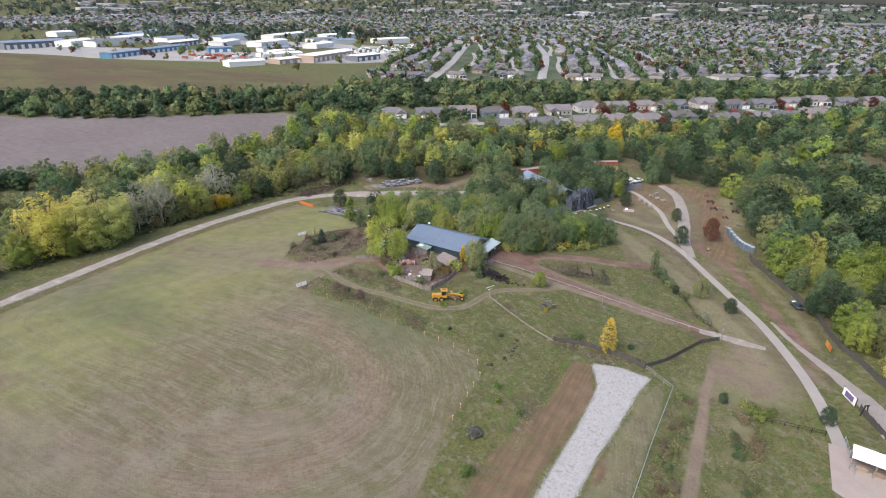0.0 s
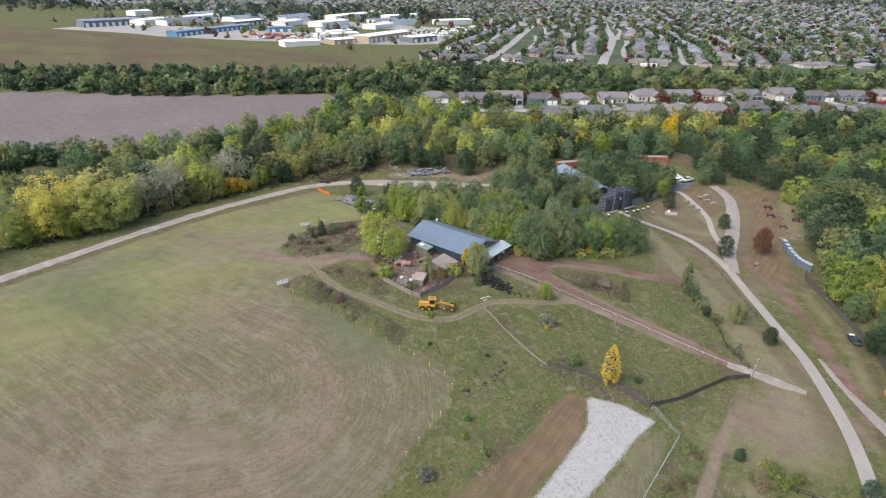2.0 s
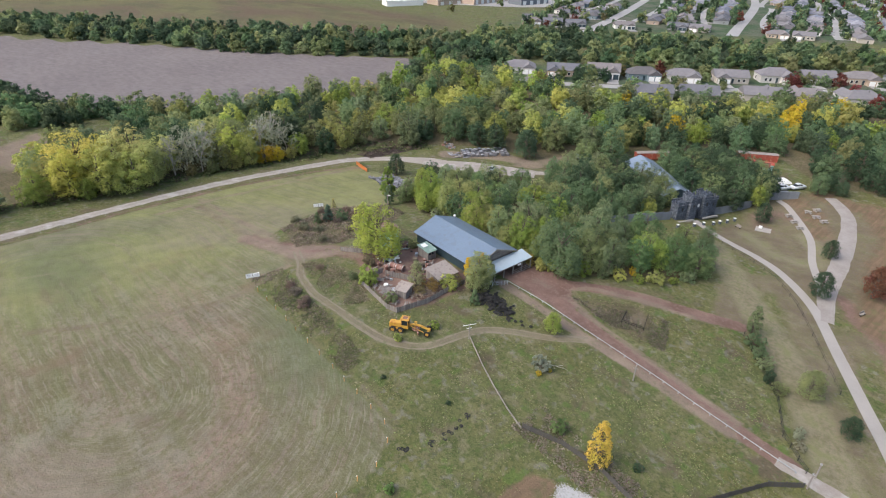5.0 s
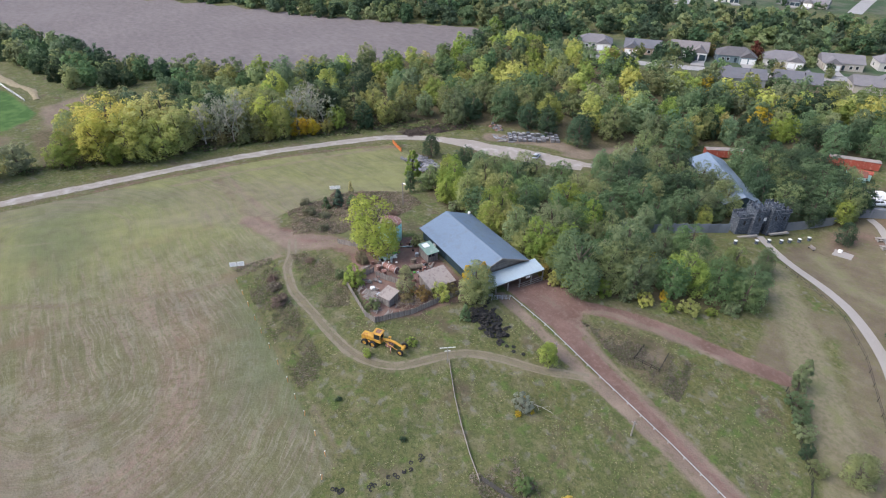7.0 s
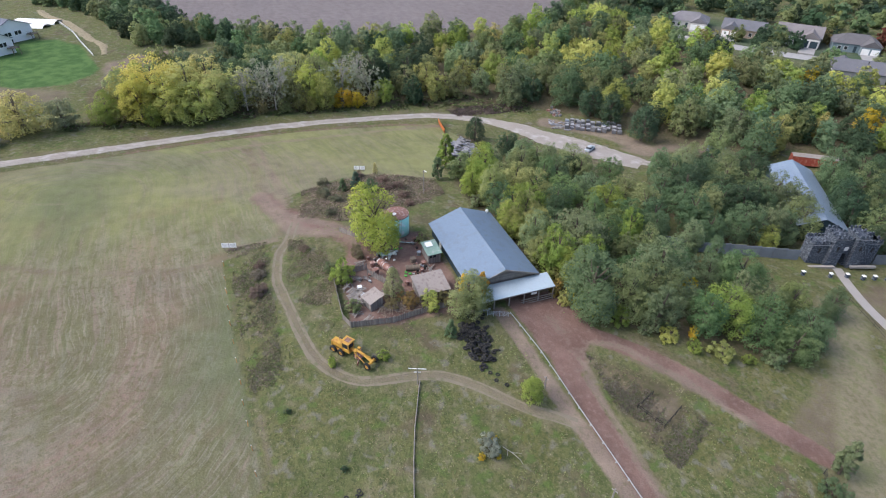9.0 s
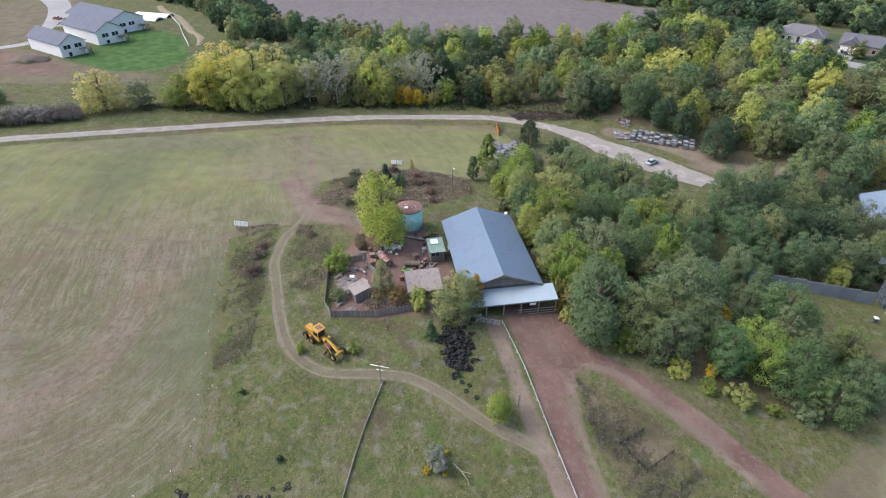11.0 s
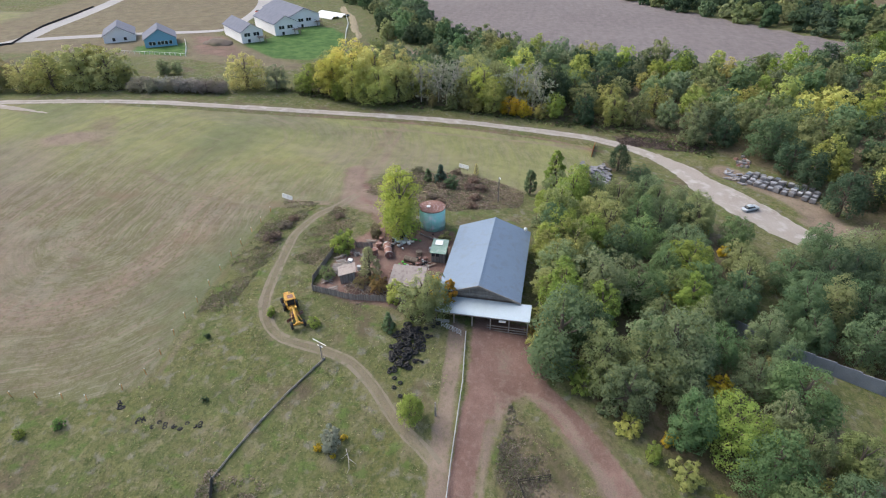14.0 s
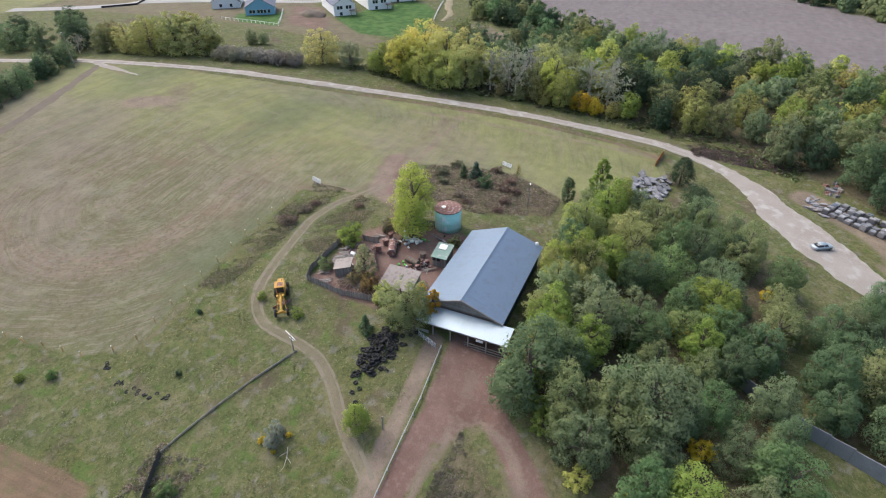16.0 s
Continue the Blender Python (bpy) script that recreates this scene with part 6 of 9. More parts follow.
jr = random.Random(41)


def junk(name, x, y, mats, n, spread, label, category, size=(0.3, 0.9)):
    t = thing(name, x, y, None, jr.uniform(0, 90), label, category)
    for i in range(n):
        bm = bmesh.new()
        s = [jr.uniform(*size) for _ in range(3)]
        box(bm, jr.gauss(0, spread), jr.gauss(0, spread), -0.05 + jr.uniform(0, 0.25), s[0], s[1] * 0.7, s[2] * 0.6, jr.uniform(0, 90), jr.uniform(-14, 14), jr.uniform(-14, 14), 0.03)
        part("scrap_piece", bm, jr.choice(mats), t)
    return t


junk("scrap_heap", -76.6, 131.2, [M_RUST, M_STEEL, M_WOOD_GREY, M_DARK], 14, 0.9, "heap of rusty machine scrap in the yard", "scrap")
junk("scrap_heap", -85.6, 126.2, [M_STEEL, M_STEEL, M_TEAL, M_DARK], 12, 1.1, "heap of pale sheet metal and scrap along the fence", "scrap")
junk("scrap_heap", -88.0, 134.5, [M_RUST, M_DARK, M_WOOD_GREY], 12, 1.0, "heap of rusty scrap beside the barn", "scrap")
junk("scrap_heap", -83.5, 124.6, [M_RUST, M_WOOD_GREY, M_DARK], 9, 0.7, "heap of dark scrap along the yard fence", "scrap")
junk("crate_heap", -73.8, 119.8, [M_WOOD_GREY, M_WHITE, M_STEEL, M_WOOD_GREY], 10, 0.9, "jumble of pale crates and boards beside the shack", "scrap", (0.4, 1.1))
junk("scrap_heap", -78.2, 121.0, [M_WOOD_GREY, M_RUST, M_STEEL], 10, 0.8, "jumble of boards and rusty scrap inside the fence", "scrap")
junk("scrap_heap", -84.2, 128.2, [M_PALESHEET, M_STEEL, M_WHITE], 9, 0.9, "heap of pale bent metal in the yard", "scrap", (0.2, 0.8))
junk("green_bin_heap", -77.4, 129.0, [M_GREENPLASTIC], 5, 0.4, "heap of bright green plastic tubs", "tub", (0.3, 0.6))
junk("green_bin_heap", -86.4, 129.6, [M_GREENPLASTIC], 4, 0.4, "few bright green plastic tubs beside sheet metal", "tub", (0.3, 0.6))
for x, y, rz in ((-75.6, 118.2, 35), (-74.2, 117.6, 10)):
    p = thing("wood_pallet", x, y, None, rz, "weathered grey wood pallet lying on the ground", "pallet", "pallets in the yard")
    for i in range(9):
        bm = bmesh.new()
        box(bm, -1.2 + i * 0.3, 0, 0.25 + 0.02 * (i % 3), 0.22, 1.7, 0.05, jr.uniform(-4, 4), jr.uniform(-5, 9))
        part("slat", bm, M_WOOD_GREY, p)
# teal-blue sheets leaning in a row
M_PALETEAL = mat("faded_teal_sheet", (0.36, 0.50, 0.52), (0.28, 0.41, 0.44), 0.6, 0.5, 5, 0.1, c3=(0.55, 0.60, 0.62))
for i in range(9):
    s = thing("roof_sheet", -88.9 + i * 0.2, 130.2 + i * 0.44, None, 8 + jr.uniform(-9, 9), "pale teal metal sheet leaning in a row", "metal sheet", "sheets in the yard")
    bm = bmesh.new()
    box(bm, 0, 0, 0.1, 1.9, 0.24, 0.06, 0, 12, -32)
    part("sheet", bm, M_PALETEAL if i % 4 else M_STEEL, s)
for i in range(10):
    s = thing("roof_sheet", -85.3 + jr.uniform(-0.5, 0.5), 125.9 + i * 0.34, None, jr.uniform(40, 110), "crumpled pale metal sheet on a heap", "metal sheet", "sheets in the yard")
    bm = bmesh.new()
    box(bm, 0, 0, 0.15, jr.uniform(1.0, 1.9), jr.uniform(0.35, 0.6), 0.05, 0, jr.uniform(-25, 25), jr.uniform(-18, 18))
    part("sheet", bm, jr.choice([M_PALETEAL, M_STEEL, M_STEEL, M_WHITE]), s)
for x, y, n in ((-70.2, 121.6, 9), (-73.2, 118.6, 8), (-69.6, 124.0, 8), (-83.6, 121.4, 6), (-78.6, 133.6, 6), (-68.4, 118.4, 6), (-75.8, 119.4, 9), (-77.6, 117.4, 8), (-79.2, 119.6, 7), (-74.0, 123.4, 6), (-70.6, 117.0, 7)):
    p = thing("plank_heap", x, y, None, jr.uniform(0, 180), "heap of weathered grey planks", "planks", "plank heaps in the yard")
    for i in range(n):
        bm = bmesh.new()
        box(bm, jr.gauss(0, 0.3), jr.gauss(0, 0.35), 0.02 + 0.06 * i, jr.uniform(1.2, 2.6), 0.18, 0.05, jr.gauss(0, 28), jr.uniform(-4, 4), jr.uniform(-6, 6))
        part("plank", bm, M_WOOD_GREY, p)
for x, y, r_, h_, m_, lab in ((-84.6, 123.2, 0.42, 0.9, M_RUST, "rusty drum"), (-83.2, 133.2, 0.36, 0.8, M_STEEL, "pale steel drum"), (-87.0, 127.0, 0.4, 0.9, M_DARK, "dark drum"), (-79.8, 132.9, 0.38, 0.8, M_RUST, "rusty drum"), (-75.0, 127.9, 0.38, 0.85, M_RUST, "rusty drum"), (-74.6, 121.6, 0.36, 0.8, M_STEEL, "pale steel drum")):
    cylinder_thing("steel_drum", x, y, r_, h_, m_, "small " + lab + " standing in the junk yard")
for x, y in ((-79.6, 131.9), (-77.8, 131.2), (-78.9, 133.2)):
    junk("scrap_heap", x, y, [M_RUST, M_DARK, M_DARK, M_STEEL, M_RUST], 8, 0.45, "heap of dark machine parts in the yard", "scrap", (0.2, 0.6))
# split wood and brush along the fence
w = thing("wood_pile", -69.2, 125.3, None, 0, "long heap of split firewood and dry brush along the fence", "wood pile")
bm = bmesh.new()
for i in range(150):
    x, y = jr.gauss(0, 1.1), jr.uniform(-4.2, 3.4)
    z = max(0.05, 0.9 - 0.35 * abs(x) + jr.uniform(-0.2, 0.15))
    d = Vector((jr.uniform(-1, 1), jr.uniform(-1, 1), jr.uniform(-0.3, 0.3))).normalized() * jr.uniform(0.3, 0.8)
    rod(bm, Vector((x, y, z)) - d, Vector((x, y, z)) + d, 0.06, 0.05, 5)
tagged(part("firewood", bm, M_WOOD_PALE, w), kind="stuff")

# ---- machines and things round the yard ----
M_YELLOW = mat("worn_yellow_paint", (0.52, 0.31, 0.05), (0.42, 0.23, 0.04), 0.55, 0.9, 8, 0.1, c3=(0.36, 0.15, 0.04))
M_TYRE = mat("black_rubber", (0.018, 0.018, 0.019), (0.030, 0.029, 0.028), 0.85, 2, 9, 0.3)
M_ORANGE = mat("orange_paint", (0.52, 0.17, 0.05), (0.42, 0.13, 0.04), 0.7, 0.8, 7, 0.1)
M_SILVER = mat("silver_blue_car_paint", (0.40, 0.45, 0.48), (0.36, 0.41, 0.44), 0.28, 0.8, 3, 0.0, 0.3, 0.6)
M_CHROME = mat("white_car_paint", (0.66, 0.69, 0.71), (0.60, 0.63, 0.65), 0.3, 0.8, 3, 0.0, 0.1, 0.6)
M_STAKE = mat("orange_stake", (0.50, 0.27, 0.10), (0.42, 0.21, 0.07), 0.7, 2, 9, 0.1)


def wheel(parent, x, y, r, w, tyre=M_TYRE, rim=M_YELLOW):
    bm = bmesh.new()
    n = 18
    prof = [(r * 0.56, -w * 0.42), (r * 0.9, -w * 0.5), (r, -w * 0.34), (r, w * 0.34), (r * 0.9, w * 0.5), (r * 0.56, w * 0.42)]
    rings = [[bm.verts.new((q * math.cos(6.2832 * i / n), v, q * math.sin(6.2832 * i / n))) for i in range(n)] for q, v in prof]
    for a, b in zip(rings, rings[1:] + rings[:1]):
        for i in range(n):
            bm.faces.new((a[i], a[(i + 1) % n], b[(i + 1) % n], b[i]))
    t = part("wheel", bm, tyre, parent, smooth=True)
    t.location = (x, y, r - 0.06)
    bm = bmesh.new()
    rod(bm, (0, -w * 0.3, 0), (0, w * 0.3, 0), r * 0.57, n=14)
    rod(bm, (0, -w * 0.38, 0), (0, w * 0.38, 0), r * 0.2, n=10)
    part("rim", bm, rim, t)
    return t


def grader():
    g = thing("motor_grader", -61.2, 114.5, None, 35, "old yellow motor grader parked in the grass", "grader")
    for s in (-1, 1):
        for x in (-3.85, -2.25):
            wheel(g, x, s * 1.0, 0.66, 0.42)
        wheel(g, 3.05, s * 0.98, 0.62, 0.36)
        bm = bmesh.new()
        box(bm, -3.05, s * 0.72, 0.5, 2.0, 0.22, 0.4, bevel=0.05)
        part("tandem_case", bm, M_YELLOW, g)
    bm = bmesh.new()
    box(bm, -3.35, 0, 0.85, 2.3, 1.05, 1.1, bevel=0.12)
    box(bm, -4.55, 0, 0.7, 0.25, 1.15, 1.0, bevel=0.05)
    part("engine_cover", bm, M_YELLOW, g)
    bm = bmesh.new()
    rod(bm, (-3.4, 0.25, 1.9), (-3.4, 0.25, 2.6), 0.06, n=8)
    part("exhaust_pipe", bm, M_RUST, g)
    bm = bmesh.new()
    box(bm, -1.55, 0, 0.8, 1.5, 1.3, 0.75, bevel=0.05)
    part("cab_floor", bm, M_YELLOW, g)
    bm = bmesh.new()
    box(bm, -1.55, 0, 1.5, 1.25, 1.2, 1.2)
    part("cab_glass", bm, M_GLASS, g, "dark cab windows")
    for x in (-2.2, -0.9):
        for y in (-0.63, 0.63):
            bm = bmesh.new()
            box(bm, x, y, 1.45, 0.1, 0.1, 1.4)
            part("cab_pillar", bm, M_YELLOW, g)
    bm = bmesh.new()
    box(bm, -1.55, 0, 2.8, 1.75, 1.7, 0.14, bevel=0.05)
    part("cab_roof", bm, M_YELLOW, g, "sun-faded yellow cab roof")
    bm = bmesh.new()
    box(bm, -1.5, 0.1, 2.945, 0.95, 0.9, 0.03)
    part("roof_patch", bm, M_RUST, g, "rusty patch on the cab roof")
    # the long arched beam
    bm = bmesh.new()
    pts = [(-0.9, 1.45), (0.2, 1.75), (1.6, 1.65), (2.9, 1.15), (3.3, 0.95)]
    for (a, za), (b, zb) in zip(pts[:-1], pts[1:]):
        rod(bm, (a, 0, za), (b, 0, zb), 0.24, 0.22, 8)
    part("main_beam", bm, M_YELLOW, g)
    bm = bmesh.new()
    box(bm, 3.05, 0, 0.5, 0.3, 1.7, 0.28, bevel=0.05)
    box(bm, 3.35, 0, 0.75, 0.35, 0.8, 0.5, bevel=0.06)
    part("front_axle", bm, M_YELLOW, g)
    bm = bmesh.new()
    rod(bm, (0.6, 0, 0.72), (0.6, 0, 0.86), 0.75, n=20)
    part("blade_circle", bm, M_RUST, g)
    bm = bmesh.new()
    turn, prof = pose(0.6, 0, 0, 0, 0, 28), []
    for i in range(7):
        a = radians(-45 + 15 * i)
        prof.append((0.5 - 0.5 * math.cos(a), 0.48 + 0.5 * math.sin(a)))
    prof += [(q + 0.05, z) for q, z in prof[::-1]]
    ends = [[bm.verts.new(turn @ Vector((q, y, z))) for q, z in prof] for y in (-1.65, 1.65)]
    bm.faces.new(ends[0]), bm.faces.new(ends[1][::-1])
    for i in range(len(prof)):
        j = (i + 1) % len(prof)
        bm.faces.new((ends[0][i], ends[0][j], ends[1][j], ends[1][i]))
    part("blade", bm, M_RUST, g)
    for s in (-1, 1):
        bm = bmesh.new()
        rod(bm, (-0.5, s * 0.2, 1.4), (2.4, s * 0.75, 0.75), 0.06, n=6)
        part("draw_bar", bm, M_YELLOW, g)
        bm = bmesh.new()
        rod(bm, (0.5, s * 0.35, 2.1), (0.6, s * 0.7, 0.85), 0.07, n=6)
        part("lift_ram", bm, M_YELLOW, g)
        bm = bmesh.new()
        box(bm, 0.45, s * 0.45, 1.95, 0.5, 0.35, 0.2, bevel=0.03)
        part("ram_bracket", bm, M_YELLOW, g)
    return g


grader()

# tyres: one mesh, thrown in a heap
def tyre_mesh():
    bm = bmesh.new()
    n, m = 12, 6
    R, r = 0.24, 0.11
    ring = [[bm.verts.new(((R + r * math.cos(6.2832 * j / m)) * math.cos(6.2832 * i / n), (R + r * math.cos(6.2832 * j / m)) * math.sin(6.2832 * i / n), 0.95 * r * math.sin(6.2832 * j / m))) for j in range(m)] for i in range(n)]
    for i in range(n):
        for j in range(m):
            bm.faces.new((ring[i][j], ring[(i + 1) % n][j], ring[(i + 1) % n][(j + 1) % m], ring[i][(j + 1) % m]))
    me = bpy.data.meshes.new("tyre")
    bmesh.ops.recalc_face_normals(bm, faces=bm.faces)
    bm.to_mesh(me)
    bm.free()
    me.materials.append(M_TYRE)
    me.polygons.foreach_set("use_smooth", np.ones(len(me.polygons), bool))
    return me


TYRE = tyre_mesh()


def tyre(x, y, z, rx, ry, label, group, s=1.0):
    o = new("tyre", TYRE)
    o.matrix_world = pose(x, y, Hz(x, y) + z, rx, ry, jr.uniform(0, 360)) @ Matrix.Scale(s, 4)
    return tagged(o, label, "tyre", group)


for i in range(150):
    t = jr.random()
    cx, cy, w = -62.0 + 8.4 * t, 134.4 - 0.3 * t, 1.0 + 1.0 * math.sin(3.14 * min(1, t * 1.1))
    dx, dy = jr.gauss(0, 0.6), jr.gauss(0, 0.72) * w
    h = max(0.0, 0.75 - 0.42 * (dy / w) ** 2 - 0.5 * abs(t - 0.55))
    tyre(cx + dx, cy + dy, 0.1 + jr.uniform(0, h + 0.06), jr.gauss(0, 22), jr.gauss(0, 22), "worn black tyre in a heap", "heap of tyres", jr.uniform(1.0, 1.45))
for x, y in ((-51.5, 133.6), (-50.8, 134.6), (-48.6, 135.1), (-52.4, 132.6), (-62.6, 137.4), (-63.4, 138.0), (-64.2, 133.4), (-49.9, 133.9)):
    tyre(x, y, 0.1, 0, 0, "worn black tyre lying in grass", "loose tyres", 1.05)
for x, y in ((-41.6, 96.4), (-41.2, 96.9), (-40.9, 97.4), (-39.6, 100.8), (-39.2, 101.8), (-39.0, 103.0), (-38.9, 104.2), (-39.0, 105.5), (-39.1, 106.0), (-39.6, 108.0), (-39.8, 108.5)):
    for k in range(2):
        tyre(x + jr.gauss(0, 0.2), y + jr.gauss(0, 0.6), -0.03, jr.gauss(0, 14), jr.gauss(0, 14), "old black tyre half sunk in grass", "row of tyres")

# marker stakes along the edge of the field
for x, y in ((-92, 97.1), (-87.5, 97), (-83.5, 96.9), (-79, 96.8), (-75, 96.7), (-70.7, 96.8), (-66.5, 96.8), (-62.1, 96.9), (-58.3, 96.8), (-54.6, 96.9), (-50.6, 97), (-46.7, 97), (-43.6, 95.1), (-41.1, 91.3), (-40.8, 87.6), (-40.4, 83.9), (-40.0, 80.2), (-39.6, 76.4)):
    s = thing("marker_stake", x, y, None, jr.uniform(0, 90), "thin orange and white marker stake at the field edge", "stake", "marker stakes")
    bm = bmesh.new()
    box(bm, 0, 0, -0.2, 0.10, 0.08, 1.3, 0, jr.uniform(-9, 9))
    part("stake", bm, M_STAKE, s)
    bm = bmesh.new()
    box(bm, 0, 0, 1.1, 0.11, 0.09, 0.13)
    part("tip", bm, M_WHITE, s, "white tip")


def notice(x, y, rz, label):
    n = thing("notice_sign", x, y, None, rz, label, "sign", "white signs in the field")
    for s in (-1, 1):
        bm = bmesh.new()
        box(bm, s * 0.75, 0, 0.55, 1.38, 0.06, 0.95, 0, -12)
        p = part("board", bm, M_WHITE, n)
        for k in range(3):
            bm = bmesh.new()
            box(bm, s * 0.75, -0.075 - 0.045 * k, 1.25 - 0.22 * k, 0.9 - 0.2 * k, 0.02, 0.07, 0, -12)
            part("printed_line", bm, M_GREYPRINT, p)
    for s in (-1.1, 0, 1.1):
        bm = bmesh.new()
        box(bm, s, 0.12, -0.3, 0.09, 0.09, 1.6)
        part("post", bm, M_WOOD_GREY, n)


M_GREYPRINT = mat("grey_print", (0.45, 0.46, 0.48), None, 0.7, 2, 5, 0)
notice(-97.5, 98.6, 70, "double white sign board on posts beside the track")
notice(-129.5, 133.4, 66, "double white sign board on posts past the brush")

# the gate: a tall post, a counterweighted bar, and the long fence
gate = thing("barrier_gate", -53.2, 122.0, None, 65, "wooden post with two pale cross bars at the fence end", "gate")
for k, (z, l) in enumerate(((3.4, 2.7), (2.6, 1.0))):
    bm = bmesh.new()
    rod(bm, (-l / 2, 0.05 * k, z), (l / 2, 0.05 * k, z), 0.065, n=8)
    part("cross_bar", bm, M_WHITE, gate, "pale cross bar")
bm = bmesh.new()
rod(bm, (0, 0, -0.4), (0, 0, 3.5), 0.1, 0.08, 8)
part("post", bm, M_WALL_FRAME, gate)


def rail_fence(name, pts, height, label, step=2.5, rails=3, material=M_WALL_FRAME, r=0.05, group=""):
    f = new(name)
    ox, oy = pts[0]
    f.matrix_world = Matrix.Translation((ox, oy, 0))
    tagged(f, label, "fence", group)
    line = []
    for (ax, ay), (bx, by) in zip(pts[:-1], pts[1:]):
        n = max(1, round(math.hypot(bx - ax, by - ay) / step))
        line += [(ax + (bx - ax) * i / n, ay + (by - ay) * i / n) for i in range(n)]
    line.append(pts[-1])
    for x, y in line:
        bm = bmesh.new()
        rod(bm, (x - ox, y - oy, Hz(x, y) - 0.3), (x - ox + jr.uniform(-0.04, 0.04), y - oy, Hz(x, y) + height + 0.08), r * 1.3, r, 6)
        part("post", bm, material, f)
    for k in range(rails):
        z = height * (k + 1) / rails
        for (ax, ay), (bx, by) in zip(line[:-1], line[1:]):
            bm = bmesh.new()
            rod(bm, (ax - ox, ay - oy, Hz(ax, ay) + z), (bx - ox, by - oy, Hz(bx, by) + z), r * 0.8, n=5)
            part("rail", bm, material, f)
    return f


M_RAIL = mat("pale_galvanised_rail", (0.36, 0.37, 0.37), (0.28, 0.29, 0.29), 0.6, 0.8, 6, 0.1, 0.1, 0.3)
M_MESH = mat("dark_weedy_fence", (0.085, 0.082, 0.078), (0.060, 0.057, 0.054), 0.95, 1.5, 8, 0.4, c3=(0.085, 0.072, 0.055))
board_fence("long_fence", [(-53.3, 122.4), (-46.6, 119.2), (-41.6, 117.2), (-37.0, 115.6), (-32.6, 114.4)], 0.30, "low grey weathered board edging across the grass", material=M_WALL_FRAME, board=0.22)
# rail added on top so the edging catches more light from above
rail_fence("fence_rail", [(-53.3, 122.4), (-46.6, 119.2), (-41.6, 117.2), (-37.0, 115.6), (-32.6, 114.4)], 0.34, "added top rail that brightens the low grass edging", 2.4, 1, M_WALL_FRAME, 0.08)
board_fence("corner_fence", [(-32.6, 114.7), (-26.4, 117.4), (-19.7, 118.4), (-11.5, 117.2), (-7.5, 123.4), (-1.5, 137.1), (2.4, 141.6)], 1.25, "dark weathered board fence beside the white gravel", material=M_MESH, board=0.24)
rail_fence("pipe_fence", [(-11.0, 116.9), (-4.5, 112.3), (-5.2, 92), (-5.4, 76), (-5.6, 55)], 1.1, "pale pipe fence along the gravel strip", 3.0, 2, M_STEEL, 0.045)
rail_fence("drive_rail", [(-62.2, 142.7), (-52.5, 143.5), (-41.3, 143.7), (-32, 144.0), (-23.6, 144.2), (-8, 143.9), (0.5, 143.5)], 0.42, "low pale steel rail along the red dirt drive", 3.2, 1, M_RAIL, 0.10)
rail_fence("porch_gate", [(-63.0, 138.6), (-62.2, 140.6), (-61.6, 142.0)], 1.1, "steel gate panels beside the barn porch", 1.0, 4, M_STEEL, 0.04)
rail_fence("field_fence", [(-137.5, -40), (-140.2, -25), (-145.2, 8), (-151.2, 39), (-157.6, 68), (-162, 84)], 1.1, "thin wire fence on grey posts along the road", 5.0, 2, M_WALL_FRAME, 0.035)
for x, y in ((2.8, 141.8), (2.9, 144.9)):
    p = thing("gate_post", x, y, None, 0, "tall dark gate post at the end of the drive", "post", "gate posts")
    bm = bmesh.new()
    rod(bm, (0, 0, -0.4), (0, 0, 3.6), 0.13, 0.11, 8)
    part("post", bm, M_WALL_FRAME, p)
    bm = bmesh.new()
    rod(bm, (0, 0, 3.3), (0, 0, 3.38), 0.2, n=8)
    part("cap", bm, M_STEEL, p)


def pole(x, y, h, label, lamp=False):
    p = thing("utility_pole", x, y, None, 20, label, "pole")
    bm = bmesh.new()
    rod(bm, (0, 0, -0.5), (0, 0, h), 0.14, 0.1, 8)
    part("shaft", bm, M_WALL_FRAME, p)
    bm = bmesh.new()
    box(bm, 0, 0, h - 0.5, 0.9, 0.1, 0.12)
    part("cross_arm", bm, M_WALL_FRAME, p)
    if lamp:
        bm = bmesh.new()
        box(bm, 0.6, 0, h - 0.15, 0.8, 0.25, 0.15, bevel=0.04)
        part("lamp_head", bm, M_WHITE, p)


pole(-109.3, 144.0, 6.4, "bleached wooden pole behind the barn", True)
pole(-135.7, -19.8, 11.8, "tall pole with a lamp beside the road", True)
pole(-46.3, 140.6, 2.6, "short grey post beside the bush")
pole(-27.4, 139.9, 3.4, "tall wooden post beside the drive")
rail_fence("plot_fence", [(-36.0, 158.9), (-34.1, 154.2), (-38.3, 152.4), (-39.6, 156.3)], 0.8, "thin dark wire fence round a small bare plot", 1.6, 2, M_DARK, 0.05)

